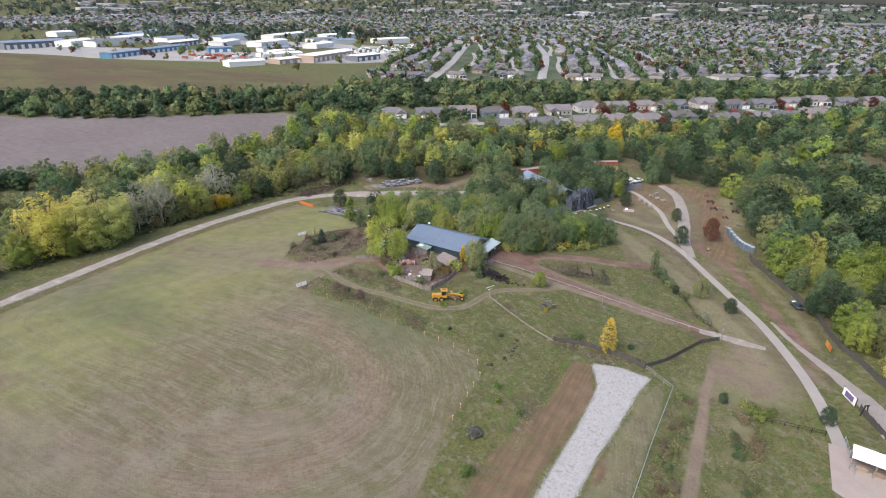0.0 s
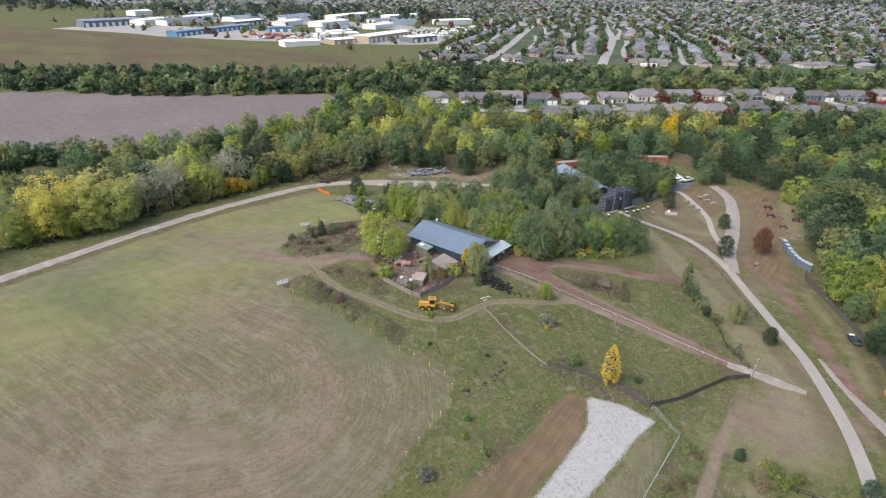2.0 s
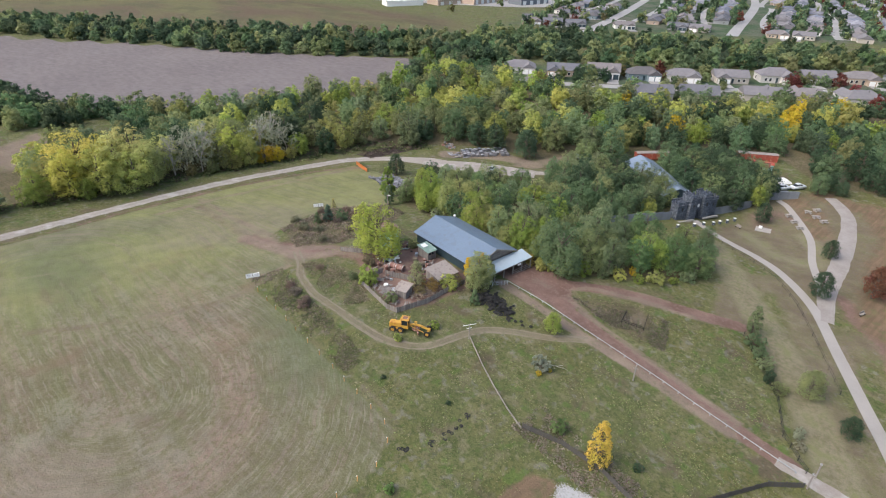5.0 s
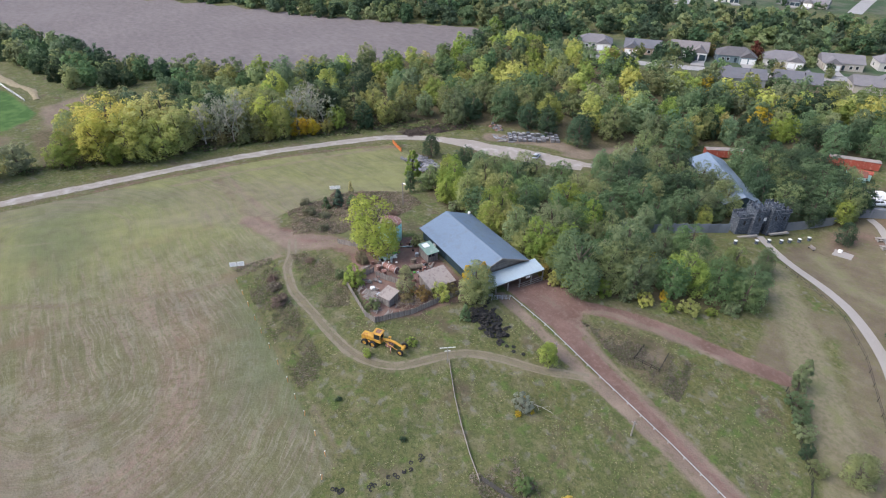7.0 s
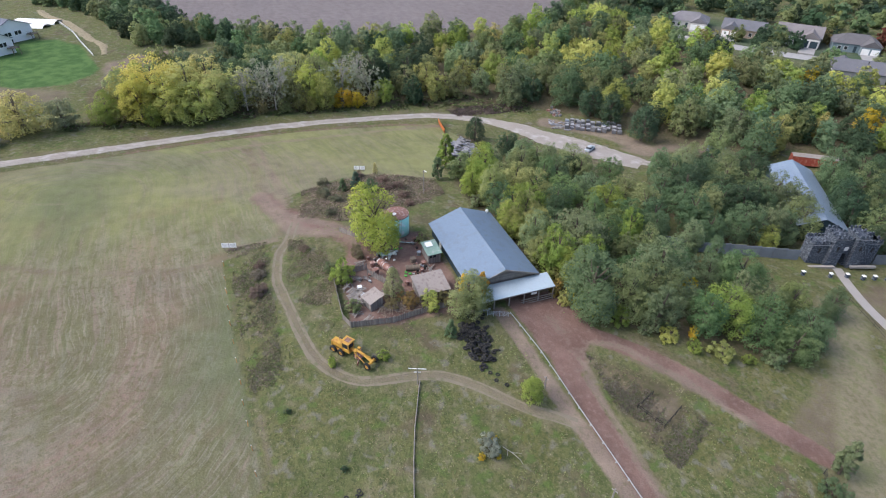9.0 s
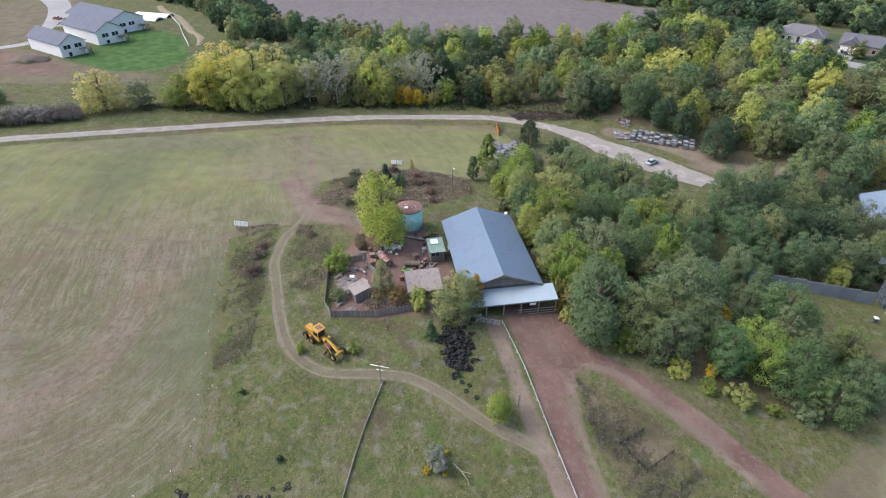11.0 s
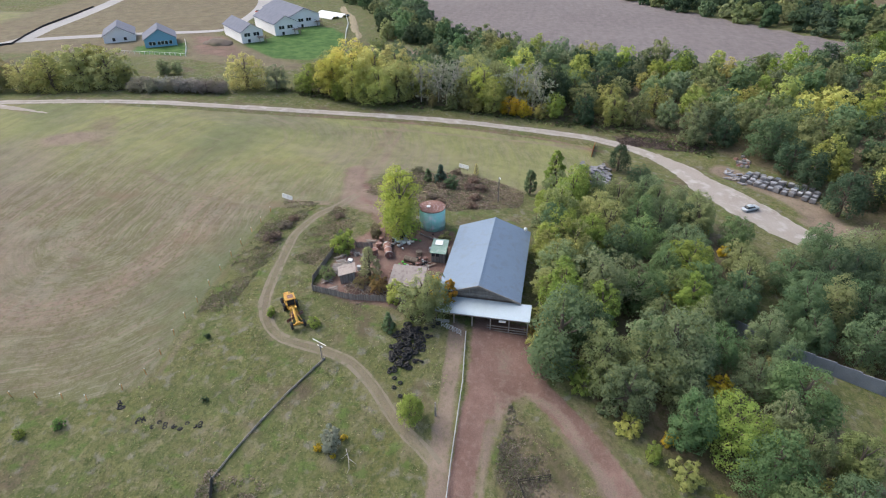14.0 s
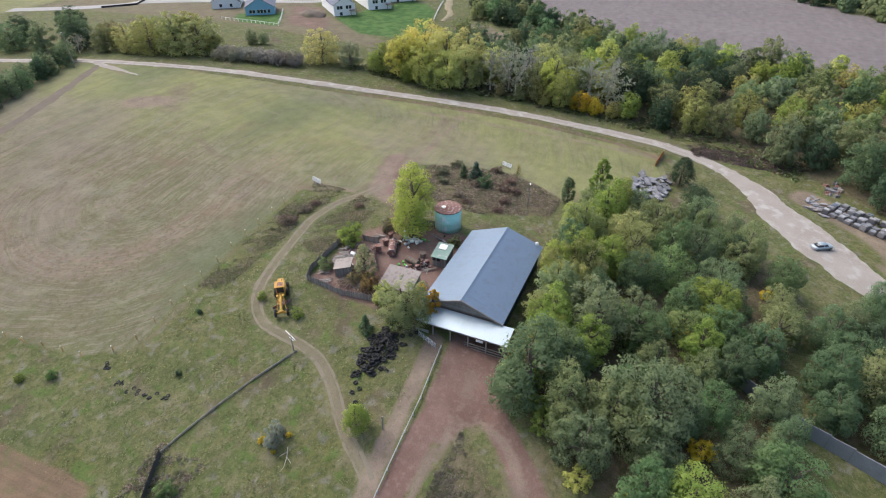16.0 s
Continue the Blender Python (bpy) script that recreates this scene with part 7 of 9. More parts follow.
# ---- castle front, park and scrap ----
def stone_material():
    m = mat("dark_stone_pale_joints", (0.046, 0.056, 0.076), (0.024, 0.030, 0.042), 0.9, 0.8, 8, 0.4)
    n, l = m.node_tree.nodes, m.node_tree.links
    b = n["Principled BSDF"]
    old = b.inputs["Base Color"].links[0].from_socket
    v = n.new("ShaderNodeTexVoronoi")
    v.feature = "DISTANCE_TO_EDGE"
    v.inputs["Scale"].default_value = 1.7
    co = n.new("ShaderNodeTexCoord")
    l.new(co.outputs["Object"], v.inputs["Vector"])
    r = n.new("ShaderNodeMapRange")
    r.inputs["From Min"].default_value, r.inputs["From Max"].default_value = 0.03, 0.08
    l.new(v.outputs[0], r.inputs["Value"])
    mx = n.new("ShaderNodeMix")
    mx.data_type = "RGBA"
    mx.inputs["A"].default_value = (0.175, 0.20, 0.235, 1)
    l.new(r.outputs[0], mx.inputs["Factor"]), l.new(old, mx.inputs["B"]), l.new(mx.outputs["Result"], b.inputs["Base Color"])
    return m


M_STONE = stone_material()
M_WRAPTOP = mat("pale_load_top", (0.30, 0.305, 0.32), (0.17, 0.175, 0.19), 0.8, 0.8, 6, 0.2, island=0.3)
M_PANEL = mat("blue_grey_wall_panel", (0.20, 0.215, 0.235), (0.15, 0.165, 0.185), 0.8, 0.5, 5, 0.2, island=0.12)
M_ROOF_PALE = mat("pale_blue_metal_roof", (0.25, 0.31, 0.38), (0.20, 0.25, 0.31), 0.45, 0.25, 3, 0.03, 0.3, 0.4)
M_REDBOX = mat("faded_red_steel", (0.36, 0.085, 0.055), (0.28, 0.065, 0.045), 0.75, 0.6, 6, 0.2, c3=(0.42, 0.17, 0.12))
M_GREYSTONE = mat("grey_stone_slab", (0.22, 0.22, 0.23), (0.13, 0.13, 0.14), 0.9, 0.9, 7, 0.4, island=0.35)
M_BLUETOP = mat("pale_grey_blue_lid", (0.34, 0.41, 0.46), (0.27, 0.33, 0.38), 0.7, 0.6, 5, 0.1)
M_BLUE = mat("pale_blue_paint", (0.13, 0.17, 0.21), (0.09, 0.12, 0.155), 0.7, 0.6, 5, 0.1)
M_PATIO = mat("paved_pad", (0.34, 0.295, 0.265), (0.28, 0.24, 0.215), 0.9, 0.4, 4, 0.1)
M_BARNRED = mat("terracotta", (0.20, 0.085, 0.06), (0.13, 0.06, 0.045), 0.85, 0.8, 5, 0.2)


def arch_wall(bm, y0, y1, x, thick, z0, z1, arch_w, arch_h):
    """A wall along y with a round-headed opening through it."""
    mid, w = (y0 + y1) / 2, arch_w / 2
    n = 9
    arc = [(mid - w, z0)] + [(mid - w * math.cos(math.pi * i / n), arch_h - w + w * math.sin(math.pi * i / n)) for i in range(n + 1)] + [(mid + w, z0)]
    outer = [(y0, z0), (y0, z1), (y1, z1), (y1, z0)]
    left = [(y0, z0), *arc[: n // 2 + 2], (mid, z1), (y0, z1)]
    right = [(mid, z1), *arc[n // 2 + 1:], (y1, z0), (y1, z1)]
    for ring in (left, right):
        a = [bm.verts.new((x, *p)) for p in ring]
        b = [bm.verts.new((x - thick, *p)) for p in ring]
        bm.faces.new(a), bm.faces.new(b[::-1])
        for i in range(len(a)):
            j = (i + 1) % len(a)
            bm.faces.new((a[j], a[i], b[i], b[j]))
    return outer


def merlons(bm, x0, x1, y0, y1, z, tall=0.7):
    """Battlements round the top of a tower."""
    nx_, ny_ = max(2, round((x1 - x0) / 1.0)), max(2, round((y1 - y0) / 0.95))
    for i in range(ny_):
        y = y0 + (i + 0.5) * (y1 - y0) / ny_
        for x in (x0 + 0.15, x1 - 0.15):
            box(bm, x, y, z, 0.34, 0.48, tall)
    for i in range(1, nx_ - 1):
        x = x0 + (i + 0.5) * (x1 - x0) / nx_
        for y in (y0 + 0.15, y1 - 0.15):
            box(bm, x, y, z, 0.48, 0.34, tall)


def castle():
    c = thing("castle_gatehouse", -58.1, 222.9, -9.9, -21.2, "dark stone castle gatehouse with battlements and pale joints", "castle")
    # local y runs along the front, x towards the lawn
    c.matrix_world = c.matrix_world @ Matrix.Diagonal((1, 0.88, 0.96, 1))
    for y0, y1, x1, h, name in ((-8.4, -4.2, 0.9, 5.2, "side_tower"), (-4.2, -1.2, 1.9, 7.4, "gate_tower"), (1.5, 4.3, 1.9, 7.4, "gate_tower"), (5.4, 8.5, 0.9, 5.6, "side_tower")):
        bm = bmesh.new()
        box(bm, (x1 - 2.2) / 2, (y0 + y1) / 2, -0.8, x1 + 2.2, y1 - y0, h + 0.8)
        box(bm, (x1 - 2.2) / 2, (y0 + y1) / 2, h - 0.35, x1 + 2.5, y1 - y0 + 0.3, 0.35)
        merlons(bm, -2.35, x1 + 0.15, y0 - 0.15, y1 + 0.15, h)
        t = part(name, bm, M_STONE, c)
        bm = bmesh.new()
        box(bm, x1 + 0.31, (y0 + y1) / 2, h - 0.3, 0.06, y1 - y0 + 0.3, 0.12)
        part("coping", bm, M_WRAPTOP, t, "pale coping stones")
        bm = bmesh.new()
        mid = (y0 + y1) / 2
        box(bm, x1 + 0.01, mid, h * 0.52, 0.06, 0.5, 1.0)
        rod(bm, (x1 - 0.02, mid, h * 0.52 + 1.0), (x1 + 0.04, mid, h * 0.52 + 1.0), 0.25, n=10)
        part("window", bm, M_DARK, t, "dark arched window slit")
    bm = bmesh.new()
    arch_wall(bm, -1.2, 1.5, 0.9, 1.6, -0.8, 6.2, 1.8, 2.6)
    for i in range(3):
        box(bm, 0.7, -0.8 + i * 0.95, 6.2, 0.4, 0.5, 0.6)
    part("gate_wall", bm, M_STONE, c)
    bm = bmesh.new()
    box(bm, -0.6, 0.15, -0.5, 0.1, 2.0, 3.2)
    part("gate_door", bm, M_DARK, c, "dark gateway")
    bm = bmesh.new()
    box(bm, 0.93, 0.15, 3.3, 0.08, 1.3, 1.1, bevel=0.03)
    part("plaque", bm, M_WHITE, c, "pale plaque over the gate")
    bm = bmesh.new()
    arch_wall(bm, 4.3, 5.4, 0.2, 1.0, -0.8, 5.0, 0.8, 2.6)
    part("link_wall", bm, M_STONE, c)
    bm = bmesh.new()
    box(bm, -0.4, 4.85, -0.5, 0.1, 0.9, 3.2)
    part("side_door", bm, M_DARK, c)
    bm = bmesh.new()
    for k_, l_ in ((-5.2, 6.6), (5.4, 6.4)):
        box(bm, 2.2, k_, -0.5, 0.7, l_, 0.45)
    part("apron", bm, M_CONCRETE, c, "pale paved apron")


castle()


def panel_wall(pts, height, label, step=3.0, material=M_PANEL):
    f = new("panel_wall")
    ox, oy = pts[0]
    f.matrix_world = Matrix.Translation((ox, oy, 0))
    tagged(f, label, "wall")
    for (ax, ay), (bx, by) in zip(pts[:-1], pts[1:]):
        d = math.hypot(bx - ax, by - ay)
        n, a = max(1, round(d / step)), math.degrees(math.atan2(by - ay, bx - ax))
        for i in range(n):
            t = (i + 0.5) / n
            x, y = ax + (bx - ax) * t, ay + (by - ay) * t
            bm = bmesh.new()
            box(bm, x - ox, y - oy, Hz(x, y) - 0.4, d / n - 0.06, 0.14, height + 0.4, a)
            part("panel", bm, material, f)
            bm = bmesh.new()
            x, y = ax + (bx - ax) * i / n, ay + (by - ay) * i / n
            box(bm, x - ox, y - oy, Hz(x, y) - 0.4, 0.16, 0.24, height + 0.55, a)
            part("post", bm, material, f)
    return f


panel_wall([(-77, 184), (-70.6, 191.5), (-67.3, 199.9), (-64.6, 206.2), (-61.2, 214.6)], 2.6, "blue-grey panel wall beside the castle gatehouse")
panel_wall([(-55, 231), (-49.6, 244), (-50, 250), (-41, 259)], 2.6, "blue-grey panel wall past the castle gatehouse")


def long_shed(name, x, y, z, rz, L, W, e, r, wall, roof, label, cat="barn"):
    b = thing(name, x, y, z, rz, label, cat)
    for s in (-1, 1):
        bm = bmesh.new()
        box(bm, 0, s * (W / 2 - 0.1), -1.2, L - 0.2, 0.15, e + 1.15)
        part("side_wall", bm, wall, b)
        gable = new("end_wall")
        gable.parent = b
        for i in range(10):
            bm = bmesh.new()
            z0, z1 = e * i / 5 if i < 5 else e + (r - e) * (i - 5) / 5, e * (i + 1) / 5 if i < 5 else e + (r - e) * (i - 4) / 5
            half = W / 2 - 0.18 if z1 <= e + 0.01 else (W / 2) * (r - z1) / (r - e) - 0.05
            if half > 0.1:
                box(bm, s * (L / 2 - 0.15), 0, z0 - (1.2 if i == 0 else 0), 0.14, 2 * half, z1 - z0 + (1.2 if i == 0 else 0))
                part("board", bm, wall, gable)
        bm = bmesh.new()
        slab(bm, [(-L / 2 - 0.3, s * (W / 2 + 0.35), e - 0.12), (L / 2 + 0.3, s * (W / 2 + 0.35), e - 0.12), (L / 2 + 0.3, 0, r), (-L / 2 - 0.3, 0, r)], 0.1)
        slope = part("roof_slope", bm, roof, b)
        n = int(L / 1.2)
        bm = bmesh.new()
        slab(bm, [(-0.03, s * (W / 2 + 0.35), e - 0.085), (0.03, s * (W / 2 + 0.35), e - 0.085), (0.03, 0, r + 0.035), (-0.03, 0, r + 0.035)], 0.03)
        seam = part("seam", bm, roof, slope)
        seam.location = (-L / 2, 0, 0)
        for i in range(1, n + 1):
            share(seam, slope, Matrix.Translation((-L / 2 + L * i / n, 0, 0)))
    return b


long_shed("metal_shed", -78.0, 235.0, -10.5, -35.5, 31, 10.5, 4.0, 6.4, M_WALL_DARK, M_ROOF_PALE, "long shed with a pale blue-grey metal roof behind the castle")


def boxcar(x, y, rz, L, label):
    b = thing("boxcar", x, y, None, rz, label, "boxcar", "red boxcars")
    bm = bmesh.new()
    box(bm, 0, 0, 0.5, L, 2.7, 2.6)
    n = int(L / 0.9)
    for i in range(n + 1):
        for s in (-1, 1):
            box(bm, -L / 2 + L * i / n, s * 1.36, 0.5, 0.1, 0.06, 2.6)
    part("body", bm, M_REDBOX, b)
    bm = bmesh.new()
    slab(bm, [(-L / 2 - 0.1, -1.45, 3.1), (L / 2 + 0.1, -1.45, 3.1), (L / 2 + 0.1, 0, 3.4), (-L / 2 - 0.1, 0, 3.4)], 0.07)
    slab(bm, [(-L / 2 - 0.1, 1.45, 3.1), (L / 2 + 0.1, 1.45, 3.1), (L / 2 + 0.1, 0, 3.4), (-L / 2 - 0.1, 0, 3.4)], 0.07)
    part("roof", bm, M_TAN_ROOF, b)
    bm = bmesh.new()
    box(bm, 0, 1.42, 0.6, 2.4, 0.08, 2.35)
    box(bm, 0, -1.42, 0.6, 2.4, 0.08, 2.35)
    part("door", bm, M_REDBOX, b)
    bm = bmesh.new()
    box(bm, -L / 2 + 1.5, 0, -0.3, 0.5, 2.2, 0.85)
    box(bm, L / 2 - 1.5, 0, -0.3, 0.5, 2.2, 0.85)
    part("support", bm, M_DARK, b)


boxcar(-94.0, 260.2, 53, 14, "long faded red boxcar with a pale roof among trees")
gable_shed("pale_hut", -112, 240, 40, 5, 4, 2.4, 3.4, M_WOOD_GREY, M_ROOF_PALE, "small hut with a pale metal roof among trees")
boxcar(-65.0, 283.5, 36, 14, "long faded red boxcar at the edge of the woods")
gable_shed("park_hut", -59.5, 274, 30, 5, 4, 2.4, 3.4, M_TEAL, M_BARNRED, "small teal hut with a faded red roof")


def vehicle(x, y, rz, L, W, H, paint, label, cat="car", bonnet=None):
    """A parked car: lower body, glass cabin, roof, pillars, bonnet, lamps, bumpers and wheels."""
    c = thing("parked_car", x, y, Hz(x, y) + 0.1, rz, label, cat)

    def loft(name, rings, material, lab=""):
        bm = bmesh.new()
        rows_ = [[bm.verts.new((px * L, py * W / 2, pz * H)) for px, py, pz in ring] for ring in rings]
        for r0, r1 in zip(rows_[:-1], rows_[1:]):
            for k in range(len(r0)):
                m_ = (k + 1) % len(r0)
                bm.faces.new((r0[k], r0[m_], r1[m_], r1[k]))
        bm.faces.new(rows_[0][::-1]), bm.faces.new(rows_[-1])
        return part(name, bm, material, c, lab, True)

    def outline(a, b, w, z):
        return [(a + 0.03, -w * 0.82, z), (b - 0.04, -w * 0.82, z), (b, -w * 0.5, z), (b, w * 0.5, z), (b - 0.04, w * 0.82, z), (a + 0.03, w * 0.82, z), (a, w * 0.5, z), (a, -w * 0.5, z)]

    loft("body", [outline(-0.49, 0.49, 1.06, 0.16), outline(-0.5, 0.5, 1.18, 0.30), outline(-0.5, 0.5, 1.2, 0.48), outline(-0.485, 0.475, 1.12, 0.60), outline(-0.46, 0.44, 1.0, 0.64)], paint)
    loft("cabin_glass", [outline(-0.36, 0.27, 1.02, 0.63), outline(-0.22, 0.13, 0.86, 0.93)], M_GLASS, "dark car windows")
    loft("roof", [outline(-0.225, 0.135, 0.87, 0.925), outline(-0.20, 0.11, 0.78, 0.985)], paint)
    for s_ in (-1, 1):
        bm = bmesh.new()
        rod(bm, (-0.03 * L, s_ * W * 0.455, 0.62 * H), (-0.04 * L, s_ * W * 0.40, 0.95 * H), 0.04, n=5)
        part("pillar", bm, paint, c)
        bm = bmesh.new()
        box(bm, 0.475 * L, s_ * W * 0.33, 0.46 * H, 0.1, 0.32, 0.11, bevel=0.02)
        part("headlight", bm, M_WHITE, c)
        bm = bmesh.new()
        box(bm, -0.49 * L, s_ * W * 0.34, 0.46 * H, 0.06, 0.28, 0.12, bevel=0.02)
        part("tail_light", bm, M_REDBOX, c)
        for q in (-0.31, 0.32):
            wheel(c, q * L, s_ * (W / 2 - 0.1), 0.32, 0.22, M_TYRE, M_STEEL)
    if bonnet:
        bm = bmesh.new()
        slab(bm, [(0.28 * L, -W * 0.36, 0.655 * H), (0.43 * L, -W * 0.33, 0.655 * H), (0.43 * L, W * 0.33, 0.655 * H), (0.28 * L, W * 0.36, 0.655 * H)], 0.03)
        part("bonnet", bm, bonnet, c, "pale bonnet")
    return c


vehicle(-127.2, 204.8, 120, 4.5, 1.8, 1.45, M_SILVER, "silver-white saloon car parked on the gravel")
vehicle(20.0, 173.4, 118, 4.6, 1.8, 1.4, M_WALL_DARK, "dark car with a white bonnet parked beside the fence", bonnet=M_WHITE)
vehicle(-47.5, 262.5, 60, 5.2, 2.0, 2.0, M_CHROME, "white van parked behind the panel wall", "van")
vehicle(-44.0, 266.5, 60, 5.2, 2.0, 2.0, M_CHROME, "white van parked at the wood's edge", "van")

wagon = thing("teal_wagon", -59.6, 276.0, None, 24, "teal painted wagon with a faded red ribbed roof", "wagon")
bm = bmesh.new()
box(bm, 0, 0, 0.5, 6.4, 2.5, 2.1, bevel=0.08)
part("body", bm, M_TEAL, wagon)
bm = bmesh.new()
for k in range(6):
    a0, a1 = math.pi * k / 6, math.pi * (k + 1) / 6
    slab(bm, [(-3.4, 1.45 * math.cos(a0), 2.55 + 0.55 * math.sin(a0)), (3.4, 1.45 * math.cos(a0), 2.55 + 0.55 * math.sin(a0)), (3.4, 1.45 * math.cos(a1), 2.55 + 0.55 * math.sin(a1)), (-3.4, 1.45 * math.cos(a1), 2.55 + 0.55 * math.sin(a1))], 0.05)
roof = part("roof", bm, M_REDBOX, wagon, "faded red ribbed roof")
for k in range(11):
    bm = bmesh.new()
    box(bm, -3.2 + k * 0.64, 0, 3.1, 0.07, 1.0, 0.06)
    part("rib", bm, M_ORANGE, roof)
for sx in (-2.2, 2.2):
    for sy in (-1.1, 1.1):
        wheel(wagon, sx, sy, 0.45, 0.25, M_TYRE, M_STEEL)
for _x, _y, _m, _w in ((-50.2, 268.6, M_WHITE, "white tarpaulin draped over stacked goods"), (-45.2, 258.6, M_WRAPTOP, "grey tarpaulin draped over stacked goods")):
    tarp = thing("tarpaulin", _x, _y, None, 50, _w, "tarpaulin")
    bm = bmesh.new()
    bmesh.ops.create_grid(bm, x_segments=14, y_segments=10, size=1.0)
    for v in bm.verts:
        v.co.z = max(0.05, 1.5 * (1 - max(abs(v.co.x), abs(v.co.y)) ** 3) + 0.3 * noise.noise(v.co * 2.5))
        v.co.x, v.co.y = v.co.x * 3.4, v.co.y * 1.9
    part("sheet", bm, _m, tarp, smooth=True)

# scrap: slabs of grey stone, wrapped pallets in rows, a fence of orange boards
for i in range(85):
    u, v = jr.random(), jr.random()
    x, y = -134.5 - 15 * u + 1.5 * v + jr.gauss(0, 0.5), 162.5 + 8.5 * v + 2.5 * u
    s = thing("stone_slab", x, y, Hz(x, y) + jr.uniform(0.0, 0.55), jr.gauss(25, 25), "rough grey stone slab in a heap", "stone slab", "heap of stone slabs")
    bm = bmesh.new()
    box(bm, 0, 0, 0, jr.uniform(1.2, 2.6), jr.uniform(0.7, 1.3), jr.uniform(0.2, 0.4), 0, jr.gauss(0, 9), jr.gauss(0, 9), 0.05)
    part("slab", bm, M_GREYSTONE, s)
M_WRAP = mat("grey_wrapped_load", (0.20, 0.195, 0.20), (0.12, 0.12, 0.125), 0.6, 1.0, 7, 0.3, island=0.35)
for i in range(11):
    for j in range(4):
        if jr.random() < 0.1:
            continue
        x = -145.2 + i * 0.92 - j * 1.62 + jr.gauss(0, 0.1)
        y = 208.2 + i * 1.42 + j * 1.05 + jr.gauss(0, 0.1)
        s = thing("loaded_pallet", x, y, None, 57 + jr.gauss(0, 5), "grey wrapped pallet load standing in rows", "pallet", "rows of pallets")
        h = jr.uniform(0.6, 1.5)
        bm = bmesh.new()
        box(bm, 0, 0, 0.14, 1.42, 1.35, h, 0, jr.gauss(0, 2), jr.gauss(0, 2), 0.04)
        part("load", bm, M_WRAP, s)
        bm = bmesh.new()
        box(bm, jr.gauss(0, 0.1), jr.gauss(0, 0.1), 0.15 + h, jr.uniform(0.8, 1.3), jr.uniform(0.7, 1.2), 0.1, jr.gauss(0, 14))
        part("cover", bm, M_BLUE if jr.random() < 0.06 else M_WRAPTOP, s)
        bm = bmesh.new()
        for k in (-0.45, 0, 0.45):
            box(bm, k, 0, -0.05, 0.12, 1.1, 0.18)
        part("pallet", bm, M_WOOD_GREY, s)
for i in range(26):
    x, y = -147.5 + jr.gauss(0, 2.0), 206.5 + jr.gauss(0, 1.3)
    s = thing("scrap_plank", x, y, Hz(x, y) + jr.uniform(0, 0.4), jr.uniform(0, 180), "pale scrap board lying in a heap", "board", "heap of boards")
    bm = bmesh.new()
    box(bm, 0, 0, 0, jr.uniform(1.2, 2.6), jr.uniform(0.3, 0.9), 0.12, 0, jr.gauss(0, 8), jr.gauss(0, 6))
    part("board", bm, jr.choice([M_WRAPTOP, M_WOOD_GREY, M_GREYSTONE]), s)
for i in range(22):
    x, y = -157.5 + jr.gauss(0, 2.2), 211.5 + jr.gauss(0, 1.4)
    s = thing("scrap_block", x, y, Hz(x, y) - 0.1, jr.uniform(0, 180), "dark block of scrap at the wood's edge", "scrap", "scrap at the wood's edge")
    bm = bmesh.new()
    box(bm, 0, 0, 0, jr.uniform(0.6, 1.6), jr.uniform(0.4, 1.0), jr.uniform(0.3, 0.8), 0, jr.gauss(0, 9), jr.gauss(0, 9), 0.05)
    part("block", bm, jr.choice([M_WRAP, M_RUST, M_WOOD_GREY, M_GREYSTONE]), s)
board_fence("orange_fence", [(-155.4, 168.3), (-160, 169), (-164.5, 169.8)], 1.5, "orange painted board fence beside the road", material=M_ORANGE, board=0.5, lean=0.5)

# picnic ground
def picnic_table(x, y, rz):
    t = thing("picnic_table", x, y, None, rz, "pale stone picnic table with two benches", "picnic table", "picnic tables")
    for name, yy, w, z in (("table_top", 0, 0.8, 0.72), ("bench", -0.75, 0.35, 0.42), ("bench", 0.75, 0.35, 0.42)):
        bm = bmesh.new()
        box(bm, 0, yy, z, 2.0, w, 0.09, bevel=0.02)
        part(name, bm, M_CONCRETE, t)
    for s in (-0.65, 0.65):
        bm = bmesh.new()
        box(bm, s, 0, -0.1, 0.15, 1.5, 0.42)
        box(bm, s, 0, 0.3, 0.15, 0.5, 0.42)
        part("leg", bm, M_CONCRETE, t)


for x, y in ((-35, 250.5), (-32, 248.5), (-29.3, 246.8), (-38.3, 245), (-35.6, 241.7), (-32.8, 238.4), (-33.5, 253.5)):
    picnic_table(x, y, jr.uniform(20, 60))


def fire_pit(x, y, r):
    p = thing("fire_pit", x, y, None, 0, "round fire pit ringed with rusty steel and logs", "fire pit", "fire pits")
    n = 14
    for i in range(n):
        a = 6.2832 * i / n
        bm = bmesh.new()
        box(bm, r * math.cos(a), r * math.sin(a), -0.1, 0.3, 2 * r * 3.14 / n * 0.9, 0.5, math.degrees(a), bevel=0.04)
        part("stone", bm, M_RUST if i % 3 else M_DARK, p)
    bm = bmesh.new()
    rod(bm, (0, 0, -0.1), (0, 0, 0.06), r * 0.9, n=16)
    part("ash_bed", bm, M_DARK, p)


for x, y, r in ((-13.8, 260.2, 0.9), (-11.4, 253.3, 1.7), (-9.3, 245.6, 1.7), (-4.3, 237.5, 1.3), (-2.8, 255.2, 1.5), (-1.3, 246.1, 1.6), (-5.7, 266.5, 1.0), (0.1, 263.0, 1.1)):
    fire_pit(x, y, r)


